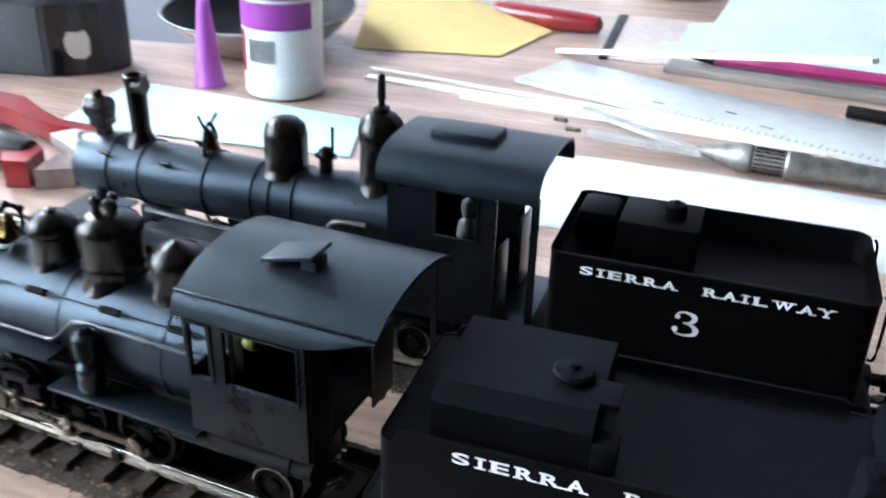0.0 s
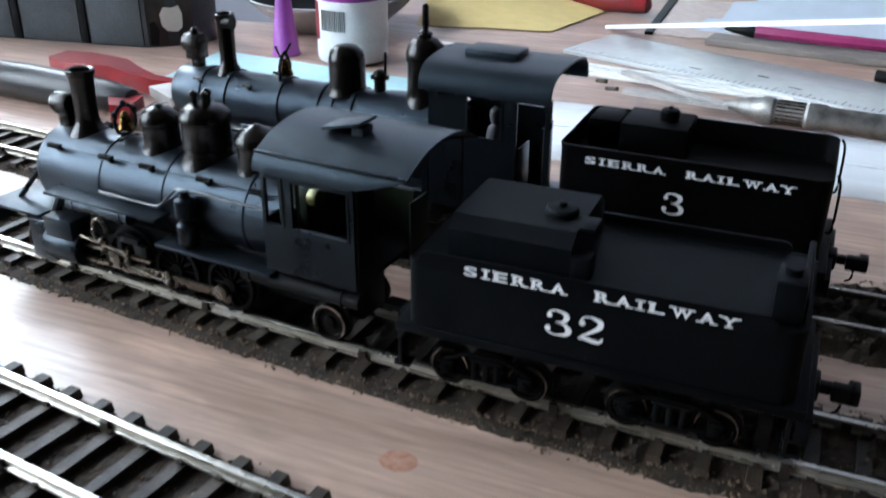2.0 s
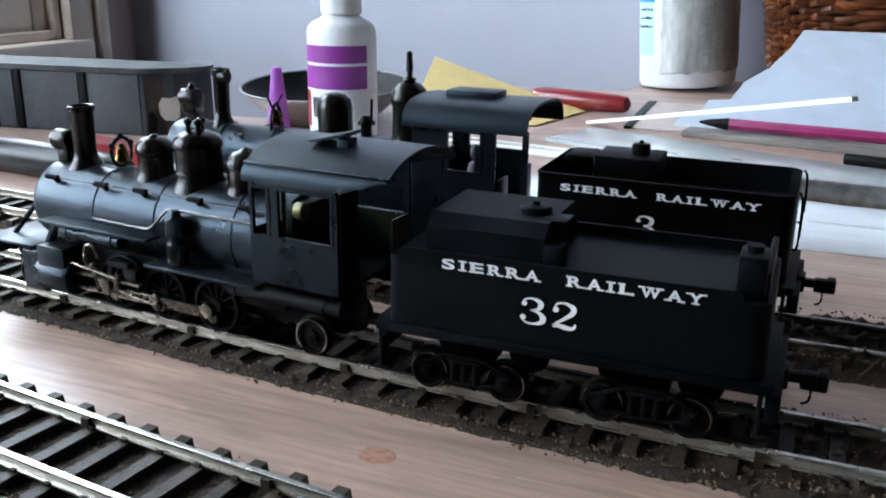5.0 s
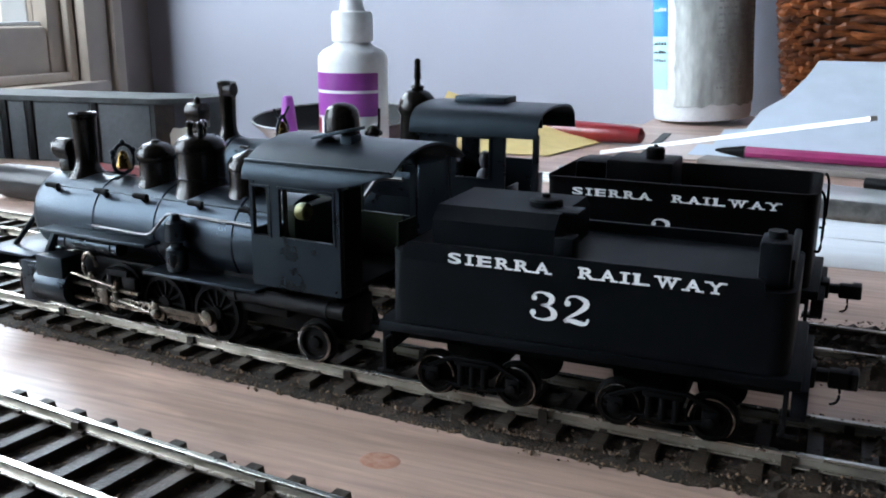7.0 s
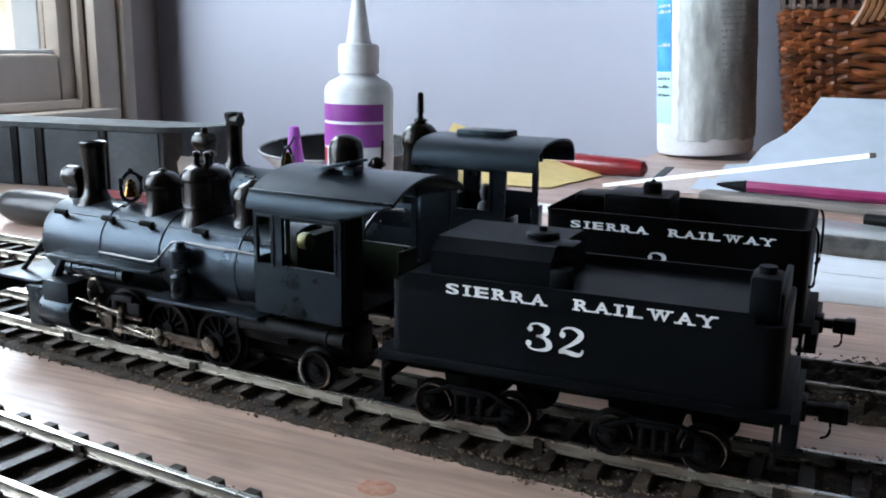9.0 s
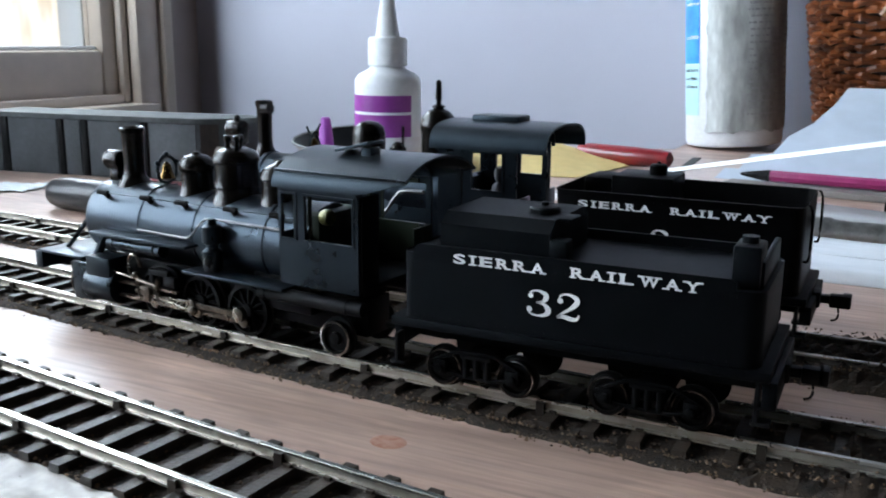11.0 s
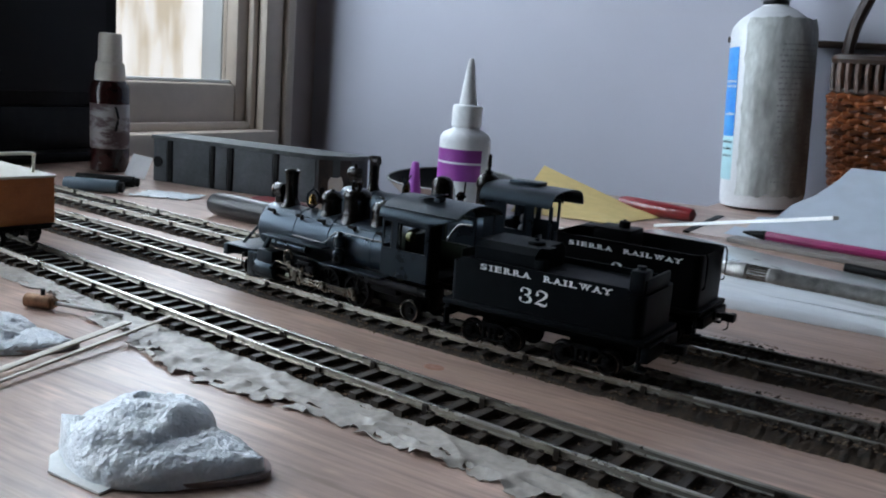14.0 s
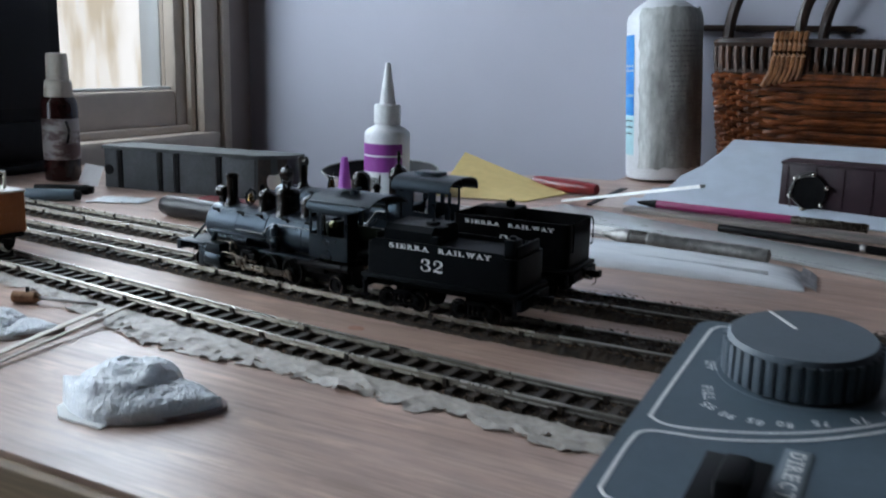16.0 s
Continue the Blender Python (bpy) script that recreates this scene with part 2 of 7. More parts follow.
def table_wood():
    """Pinkish plywood: long grain, broad patches, fine pores."""
    m = material("plywood", (0.47, 0.325, 0.262), 0.34, 0.0, (0.375, 0.248, 0.192), 9, (1, 1, 1), bump=0.2, bump_scale=60, rough_var=0.10, spec=0.55, grain=0.11)
    t = m.node_tree
    mp = node_of(m, "ShaderNodeMapping")
    mp.inputs["Scale"].default_value = (0.9, 9.0, 1.0)
    mp.inputs["Rotation"].default_value = (0, 0, radians(3))
    p = t.nodes["Principled BSDF"]
    old = p.inputs["Base Color"].links[0].from_socket
    co = node_of(m, "ShaderNodeTexCoord")
    patch = t.nodes.new("ShaderNodeTexNoise")
    patch.inputs["Scale"].default_value, patch.inputs["Detail"].default_value = 11.0, 8.0
    t.links.new(co.outputs["Object"], patch.inputs["Vector"])
    r = t.nodes.new("ShaderNodeMapRange")
    r.inputs[1].default_value, r.inputs[2].default_value, r.inputs[3].default_value, r.inputs[4].default_value = 0.3, 0.7, 0.78, 1.15
    t.links.new(patch.outputs[0], r.inputs[0])
    mx = t.nodes.new("ShaderNodeMix")
    mx.data_type, mx.blend_type = "RGBA", "MULTIPLY"
    mx.inputs[0].default_value = 1.0
    t.links.new(old, mx.inputs[6])
    t.links.new(r.outputs[0], mx.inputs[7])
    scuff = t.nodes.new("ShaderNodeTexNoise")
    scuff.inputs["Scale"].default_value, scuff.inputs["Detail"].default_value, scuff.inputs["Distortion"].default_value = 45.0, 10.0, 0.6
    wide = t.nodes.new("ShaderNodeMapping")
    wide.inputs["Scale"].default_value = (0.5, 1.6, 1.0)
    wide.inputs["Rotation"].default_value = (0, 0, radians(-7))
    t.links.new(co.outputs["Object"], wide.inputs[0])
    t.links.new(wide.outputs[0], scuff.inputs["Vector"])
    r2 = t.nodes.new("ShaderNodeMapRange")
    r2.inputs[1].default_value, r2.inputs[2].default_value, r2.inputs[3].default_value, r2.inputs[4].default_value = 0.56, 0.68, 1.0, 1.32
    t.links.new(scuff.outputs[0], r2.inputs[0])
    r3 = t.nodes.new("ShaderNodeMapRange")
    r3.inputs[1].default_value, r3.inputs[2].default_value, r3.inputs[3].default_value, r3.inputs[4].default_value = 0.28, 0.40, 0.72, 1.0
    t.links.new(scuff.outputs[0], r3.inputs[0])
    both = t.nodes.new("ShaderNodeMath")
    both.operation = "MULTIPLY"
    t.links.new(r2.outputs[0], both.inputs[0])
    t.links.new(r3.outputs[0], both.inputs[1])
    mz = t.nodes.new("ShaderNodeMix")
    mz.data_type, mz.blend_type = "RGBA", "MULTIPLY"
    mz.inputs[0].default_value = 1.0
    t.links.new(mx.outputs[2], mz.inputs[6])
    t.links.new(both.outputs[0], mz.inputs[7])
    # fine open grain: thin broken dark lines along the sheet, and short pale scratches across it
    line = t.nodes.new("ShaderNodeMapping")
    line.inputs["Scale"].default_value = (9.0, 240.0, 1.0)
    line.inputs["Rotation"].default_value = (0, 0, radians(4))
    t.links.new(co.outputs["Object"], line.inputs[0])
    pore = t.nodes.new("ShaderNodeTexNoise")
    pore.inputs["Scale"].default_value, pore.inputs["Detail"].default_value, pore.inputs["Distortion"].default_value = 2.2, 7.0, 0.35
    t.links.new(line.outputs[0], pore.inputs["Vector"])
    r4 = t.nodes.new("ShaderNodeMapRange")
    r4.inputs[1].default_value, r4.inputs[2].default_value, r4.inputs[3].default_value, r4.inputs[4].default_value = 0.30, 0.56, 0.74, 1.06
    t.links.new(pore.outputs[0], r4.inputs[0])
    mark = t.nodes.new("ShaderNodeMapping")
    mark.inputs["Scale"].default_value = (30.0, 150.0, 1.0)
    mark.inputs["Rotation"].default_value = (0, 0, radians(38))
    t.links.new(co.outputs["Object"], mark.inputs[0])
    scratch = t.nodes.new("ShaderNodeTexNoise")
    scratch.inputs["Scale"].default_value, scratch.inputs["Detail"].default_value = 1.6, 3.0
    t.links.new(mark.outputs[0], scratch.inputs["Vector"])
    r5 = t.nodes.new("ShaderNodeMapRange")
    r5.inputs[1].default_value, r5.inputs[2].default_value, r5.inputs[3].default_value, r5.inputs[4].default_value = 0.66, 0.74, 1.0, 1.25
    t.links.new(scratch.outputs[0], r5.inputs[0])
    fine = t.nodes.new("ShaderNodeMath")
    fine.operation = "MULTIPLY"
    t.links.new(r4.outputs[0], fine.inputs[0])
    t.links.new(r5.outputs[0], fine.inputs[1])
    last = t.nodes.new("ShaderNodeMix")
    last.data_type, last.blend_type = "RGBA", "MULTIPLY"
    last.inputs[0].default_value = 1.0
    t.links.new(mz.outputs[2], last.inputs[6])
    t.links.new(fine.outputs[0], last.inputs[7])
    t.links.new(last.outputs[2], p.inputs["Base Color"])
    return m


M_TABLE = table_wood()


def dust_over(m, x0, x1, colour):
    """Brown dust that covers a metal past x0 (metres along the bench), whole by x1, with a ragged start."""
    t = m.node_tree
    p = t.nodes["Principled BSDF"]
    co = node_of(m, "ShaderNodeTexCoord")
    xyz = t.nodes.new("ShaderNodeSeparateXYZ")
    t.links.new(co.outputs["Object"], xyz.inputs[0])
    rag = t.nodes.new("ShaderNodeTexNoise")
    rag.inputs["Scale"].default_value, rag.inputs["Detail"].default_value = 70.0, 6.0
    t.links.new(co.outputs["Object"], rag.inputs["Vector"])
    add = t.nodes.new("ShaderNodeMath")
    add.operation, add.inputs[2].default_value = "MULTIPLY_ADD", -0.03
    add.inputs[1].default_value = 0.06
    t.links.new(rag.outputs[0], add.inputs[0])
    tot = t.nodes.new("ShaderNodeMath")
    t.links.new(xyz.outputs[0], tot.inputs[0])
    t.links.new(add.outputs[0], tot.inputs[1])
    f = t.nodes.new("ShaderNodeMapRange")
    f.inputs[1].default_value, f.inputs[2].default_value, f.inputs[4].default_value = x0, x1, 0.86
    t.links.new(tot.outputs[0], f.inputs[0])
    mx = t.nodes.new("ShaderNodeMix")
    mx.data_type = "RGBA"
    t.links.new(f.outputs[0], mx.inputs[0])
    t.links.new(p.inputs["Base Color"].links[0].from_socket, mx.inputs[6])
    mx.inputs[7].default_value = (*colour, 1)
    t.links.new(mx.outputs[2], p.inputs["Base Color"])
    inv = t.nodes.new("ShaderNodeMath")
    inv.operation, inv.inputs[0].default_value = "SUBTRACT", p.inputs["Metallic"].default_value
    t.links.new(f.outputs[0], inv.inputs[1])
    inv.use_clamp = True
    t.links.new(inv.outputs[0], p.inputs["Metallic"])
    dull = t.nodes.new("ShaderNodeMath")
    dull.operation = "MAXIMUM"
    t.links.new(p.inputs["Roughness"].links[0].from_socket, dull.inputs[0])
    t.links.new(f.outputs[0], dull.inputs[1])
    t.links.new(dull.outputs[0], p.inputs["Roughness"])


dust_over(M_RAIL, 0.02, 0.09, (0.040, 0.028, 0.019))
dust_over(M_RAILSIDE, 0.0, 0.06, (0.022, 0.015, 0.011))


def glass():
    m = bpy.data.materials.new("window_glass")
    m.use_nodes = True
    p = m.node_tree.nodes["Principled BSDF"]
    p.inputs["Transmission Weight"].default_value, p.inputs["Roughness"].default_value, p.inputs["IOR"].default_value = 1.0, 0.0, 1.45
    return m


M_GLASS = glass()


def garden():
    """The bright overcast garden far outside: white sky with faint brown trunks."""
    m = bpy.data.materials.new("garden_distance")
    m.use_nodes = True
    t = m.node_tree
    t.nodes.clear()
    co = t.nodes.new("ShaderNodeTexCoord")
    mp = t.nodes.new("ShaderNodeMapping")
    mp.inputs["Scale"].default_value = (1, 2.2, 0.5)
    no = t.nodes.new("ShaderNodeTexNoise")
    no.inputs["Scale"].default_value, no.inputs["Detail"].default_value = 1.6, 6.0
    ra = t.nodes.new("ShaderNodeValToRGB")
    ra.color_ramp.elements[0].position, ra.color_ramp.elements[0].color = 0.36, (0.62, 0.55, 0.44, 1)
    ra.color_ramp.elements[1].position, ra.color_ramp.elements[1].color = 0.56, (1.0, 1.0, 1.0, 1)
    em = t.nodes.new("ShaderNodeEmission")
    em.inputs[1].default_value = 2.0
    o = t.nodes.new("ShaderNodeOutputMaterial")
    t.links.new(co.outputs["Object"], mp.inputs[0])
    t.links.new(mp.outputs[0], no.inputs["Vector"])
    t.links.new(no.outputs[0], ra.inputs[0])
    t.links.new(ra.outputs[0], em.inputs[0])
    t.links.new(em.outputs[0], o.inputs[0])
    return m


M_GARDEN = garden()

# ---------------------------------------------------------------- mesh helpers (millimetres)


def mesh_of(name, bm, mat, smooth=True, bevel=0.0, segments=2):
    if bevel:
        edges = [e for e in bm.edges if len(e.link_faces) == 2 and e.calc_face_angle(0) > radians(35)]
        bmesh.ops.bevel(bm, geom=edges, offset=bevel, segments=segments, affect="EDGES", profile=0.5, clamp_overlap=True)
    bmesh.ops.scale(bm, vec=(0.001, 0.001, 0.001), verts=bm.verts)
    bmesh.ops.recalc_face_normals(bm, faces=bm.faces)
    me = bpy.data.meshes.new(name)
    bm.to_mesh(me)
    bm.free()
    me.materials.append(mat)
    if smooth:
        for p in me.polygons:
            p.use_smooth = True
        me.set_sharp_from_angle(angle=radians(38))
    return me


def part(name, bm, mat, parent, label="", bevel=0.0, smooth=True):
    ob = new(name, mesh_of(name, bm, mat, smooth, bevel))
    ob.parent = parent
    if label:
        ob["label"] = label
    return ob


def thing(name, label, category, x=0, y=0, z=0, rz=0, group="", rx=0, ry=0):
    ob = new(name)
    ob.empty_display_size = 0.01
    ob.matrix_world = pose(x / 1000, y / 1000, z / 1000, rx, ry, rz)
    return tagged(ob, label, category, group)


def solid(name, bm, mat, label="", category="", kind="", group="", bevel=0.0, x=0, y=0, z=0, rz=0, smooth=True, rx=0, ry=0):
    ob = new(name, mesh_of(name, bm, mat, smooth, bevel))
    ob.matrix_world = pose(x / 1000, y / 1000, z / 1000, rx, ry, rz)
    return tagged(ob, label, category, group, kind)


def B(*boxes):
    """Boxes (x0, x1, y0, y1, z0, z1) in one bmesh."""
    bm = bmesh.new()
    for b in boxes:
        box(bm, *b)
    return bm


def box(bm, x0, x1, y0, y1, z0, z1):
    m = Matrix.Translation(((x0 + x1) / 2, (y0 + y1) / 2, (z0 + z1) / 2)) @ Matrix.Diagonal((x1 - x0, y1 - y0, z1 - z0, 1))
    return bmesh.ops.create_cube(bm, size=1, matrix=m)["verts"]


def cyl(bm, a, b, r, r2=None, seg=20):
    a, b = Vector(a), Vector(b)
    d = b - a
    m = Matrix.Translation((a + b) / 2) @ d.to_track_quat("Z", "Y").to_matrix().to_4x4()
    return bmesh.ops.create_cone(bm, cap_ends=True, segments=seg, radius1=r, radius2=r if r2 is None else r2, depth=d.length, matrix=m)["verts"]


def lathe(bm, profile, centre=(0, 0, 0), axis="z", seg=28, caps=True):
    """Turns a profile of (radius, height) round an axis."""
    rings = []
    c = Vector(centre)
    for r, h in profile:
        ring = []
        for k in range(seg):
            a = 2 * math.pi * k / seg
            u, v = r * math.cos(a), r * math.sin(a)
            p = (u, v, h) if axis == "z" else ((h, u, v) if axis == "x" else (u, h, v))
            ring.append(bm.verts.new(c + Vector(p)))
        rings.append(ring)
    for r0, r1 in zip(rings, rings[1:]):
        for k in range(seg):
            bm.faces.new((r0[k], r0[(k + 1) % seg], r1[(k + 1) % seg], r1[k]))
    if caps:
        bm.faces.new(rings[0][::-1])
        bm.faces.new(rings[-1])
    return bm


def tube(bm, pts, r, seg=8):
    """A round wire along points."""
    pts = [Vector(p) for p in pts]
    rings = []
    for i, p in enumerate(pts):
        d = (pts[min(i + 1, len(pts) - 1)] - pts[max(i - 1, 0)]).normalized()
        side = d.cross(Vector((0, 0, 1)))
        if side.length < 0.05:
            side = d.cross(Vector((1, 0, 0)))
        side.normalize()
        up = side.cross(d)
        rings.append([bm.verts.new(p + r * (math.cos(2 * math.pi * k / seg) * side + math.sin(2 * math.pi * k / seg) * up)) for k in range(seg)])
    for r0, r1 in zip(rings, rings[1:]):
        for k in range(seg):
            bm.faces.new((r0[k], r0[(k + 1) % seg], r1[(k + 1) % seg], r1[k]))
    bm.faces.new(rings[0][::-1])
    bm.faces.new(rings[-1])
    return bm


def soft(pts, n=6):
    """A smooth line through points."""
    pts = [Vector(p) for p in pts]
    out = []
    for i in range(len(pts) - 1):
        p0, p1, p2, p3 = pts[max(i - 1, 0)], pts[i], pts[i + 1], pts[min(i + 2, len(pts) - 1)]
        for k in range(n):
            t = k / n
            out.append(0.5 * (2 * p1 + (p2 - p0) * t + (2 * p0 - 5 * p1 + 4 * p2 - p3) * t * t + (3 * p1 - p0 - 3 * p2 + p3) * t ** 3))
    return out + [pts[-1]]


def prism(bm, outline, a, b, axis="x"):
    """Pushes a closed outline from a to b. axis x: outline is (y, z); y: (x, z); z: (x, y)."""
    def put(p, h):
        return {"x": (h, p[0], p[1]), "y": (p[0], h, p[1]), "z": (p[0], p[1], h)}[axis]
    lo, hi = [bm.verts.new(put(p, a)) for p in outline], [bm.verts.new(put(p, b)) for p in outline]
    n = len(outline)
    for k in range(n):
        bm.faces.new((lo[k], lo[(k + 1) % n], hi[(k + 1) % n], hi[k]))
    bm.faces.new(lo[::-1])
    bm.faces.new(hi)
    return bm


def shell(bm, line, thick, a, b):
    """A bent sheet: a (y, z) line given thickness, from x = a to b."""
    line = [Vector((p[0], p[1])) for p in line]
    inner = []
    for i, p in enumerate(line):
        d = (line[min(i + 1, len(line) - 1)] - line[max(i - 1, 0)]).normalized()
        inner.append(p + thick * Vector((d.y, -d.x)))
    prism(bm, [tuple(p) for p in line] + [tuple(p) for p in reversed(inner)], a, b)
    return bm


def letters(text, height, width, bold=0.0):
    """Raised lettering of the built-in font with slab feet, in a bmesh in the x-z plane, starting at x = 0, facing -y."""
    feet = {"S": [], "I": [(0.5, 0), (0.5, 1)], "E": [(0.14, 0), (0.14, 1)], "R": [(0.14, 0), (0.14, 1), (0.9, 0)], "A": [(0.08, 0), (0.92, 0)],
            "L": [(0.14, 0), (0.14, 1)], "W": [(0.06, 1), (0.94, 1), (0.5, 1)], "Y": [(0.08, 1), (0.92, 1), (0.5, 0)]}
    total = sum(0.62 if ch == " " else (0.62 if ch == "I" else (1.32 if ch == "W" else 1.0)) for ch in text)
    unit = width / total
    out = bmesh.new()
    pen = 0.0
    for ch in text:
        adv = 0.62 if ch in " I" else (1.32 if ch == "W" else 1.0)
        if ch != " ":
            cu = bpy.data.curves.new("glyph", "FONT")
            cu.body, cu.size, cu.offset, cu.extrude, cu.resolution_u = ch, 1.0, bold, 0.0, 4
            ob = bpy.data.objects.new("glyph", cu)
            scene.collection.objects.link(ob)
            me = bpy.data.meshes.new_from_object(ob.evaluated_get(bpy.context.evaluated_depsgraph_get()))
            bpy.data.objects.remove(ob)
            bpy.data.curves.remove(cu)
            xs = [v.co.x for v in me.vertices]
            ys = [v.co.y for v in me.vertices]
            x0, x1, y0, y1 = min(xs), max(xs), min(ys), max(ys)
            w = unit * adv * (0.30 if ch == "I" else 0.74)
            off = pen + (unit * adv - w) / 2
            idx = []
            for v in me.vertices:
                idx.append(out.verts.new((off + (v.co.x - x0) / (x1 - x0) * w, 0, (v.co.y - y0) / (y1 - y0) * height)))
            for f in me.polygons:
                try:
                    out.faces.new([idx[k] for k in f.vertices])
                except ValueError:
                    pass
            bpy.data.meshes.remove(me)
            for fx, fz in feet.get(ch, []):
                c, half, t = off + fx * w, unit * (0.19 if ch != "I" else 0.24), height * 0.15
                z0 = fz * (height - t)
                q = [out.verts.new(p) for p in ((c - half, -0.02, z0), (c + half, -0.02, z0), (c + half, -0.02, z0 + t), (c - half, -0.02, z0 + t))]
                out.faces.new(q)
        pen += unit * adv
    return out


def stroke(out, line, sx, sz, x0):
    """A pen stroke of changing breadth along (x, z, breadth) points, with round ends."""
    pts = soft([(p[0] * sx, p[1] * sz, p[2]) for p in line], 6)
    rim = []
    for i, p in enumerate(pts):
        d = pts[min(i + 1, len(pts) - 1)] - pts[max(i - 1, 0)]
        n = Vector((-d.y, d.x)).normalized() * p.z * sz / 2
        rim.append((out.verts.new((x0 + p.x + n.x, 0, p.y + n.y)), out.verts.new((x0 + p.x - n.x, 0, p.y - n.y))))
    for a, b in zip(rim, rim[1:]):
        out.faces.new((a[0], a[1], b[1], b[0]))


def dot(out, x, z, r, x0, sx, sz):
    out.faces.new([out.verts.new((x0 + x * sx + r * sz * math.cos(2 * math.pi * k / 12), -0.01, z * sz + r * sz * math.sin(2 * math.pi * k / 12))) for k in range(12)])


def numerals(text, height, width, step):
    """Broad nib-drawn figures with ball ends, in the x-z plane."""
    out = bmesh.new()
    for k, ch in enumerate(text):
        x0 = k * step
        if ch == "3":
            stroke(out, [(0.13, 0.76, 0.06), (0.20, 0.91, 0.07), (0.45, 0.97, 0.07), (0.74, 0.88, 0.17), (0.79, 0.73, 0.20), (0.66, 0.58, 0.12), (0.40, 0.53, 0.06)], width, height, x0)
            stroke(out, [(0.40, 0.53, 0.06), (0.72, 0.47, 0.12), (0.89, 0.28, 0.22), (0.80, 0.11, 0.16), (0.48, 0.03, 0.07), (0.18, 0.08, 0.06), (0.08, 0.22, 0.07)], width, height, x0)
            dot(out, 0.17, 0.76, 0.10, x0, width, height)
            dot(out, 0.13, 0.24, 0.11, x0, width, height)
        else:
            stroke(out, [(0.13, 0.70, 0.06), (0.20, 0.90, 0.07), (0.48, 0.97, 0.08), (0.80, 0.85, 0.18), (0.81, 0.66, 0.20), (0.55, 0.42, 0.13), (0.24, 0.22, 0.09), (0.08, 0.07, 0.10)], width, height, x0)
            stroke(out, [(0.08, 0.07, 0.10), (0.30, 0.12, 0.15), (0.60, 0.07, 0.17), (0.84, 0.08, 0.12), (0.93, 0.25, 0.07)], width, height, x0)
            dot(out, 0.18, 0.70, 0.11, x0, width, height)
    return out

# ---------------------------------------------------------------- the room
WX, WY = -640.0, 625.0          # inner faces of the window wall and of the back wall
FLOOR, CEIL, EAST, SOUTH = -740.0, 1700.0, 2300.0, -2300.0
W_Y0, W_Y1, W_Z0, W_Z1 = -570.0, 527.0, 14.0, 640.0   # window opening

# Window wall toned darker than the back wall to stand for its unlit face.
M_WESTWALL = material("window_wall_unlit_tone", (0.35, 0.29, 0.27), 0.85, 0.0, (0.32, 0.265, 0.245), 3, bump=0.08, bump_scale=160)
# Ceiling, far walls and floor are added out of view to shape bounce light.
M_CEIL = material("unseen_ceiling_low_bounce", (0.18, 0.135, 0.105), 0.9, 0.0, (0.16, 0.12, 0.095), 2)
solid("wall_north", B((WX - 46, EAST, WY, WY + 120, FLOOR, CEIL)), M_WALL, "lilac-white plastered wall behind the workbench", "wall", "structure")
solid("wall_east", B((EAST, EAST + 100, SOUTH, WY, FLOOR, CEIL)), M_FARWALL, "unseen wall added to close the room, dark and warm to limit bounce light", "wall", "structure")
solid("wall_south", B((WX - 46, EAST, SOUTH - 100, SOUTH, FLOOR, CEIL)), M_FARWALL, "unseen wall added to close the room, dark and warm to limit bounce light", "wall", "structure")
solid("floor", B((WX - 46, EAST, SOUTH, WY, FLOOR - 50, FLOOR)), M_FLOOR, "unseen floor added under the bench, dark warm brown to tint bounce light", "floor", "structure")
solid("ceiling", B((WX - 46, EAST, SOUTH, WY, CEIL, CEIL + 50)), M_CEIL, "unseen ceiling added to close the room, dark and warm to limit bounce light", "ceiling", "structure")
solid("wall_west", B((WX - 46, WX, SOUTH, W_Y0, FLOOR, CEIL), (WX - 46, WX, W_Y1, WY, FLOOR, CEIL),
                     (WX - 46, WX, W_Y0, W_Y1, FLOOR, W_Z0), (WX - 46, WX, W_Y0, W_Y1, W_Z1, CEIL)), M_WESTWALL,
      "wall with the window opening, coloured darker to stand for its unlit face", "wall", "structure")


M_SASH = material("white_sash_paint", (0.74, 0.75, 0.74), 0.35, 0.0, (0.68, 0.69, 0.68), 6)


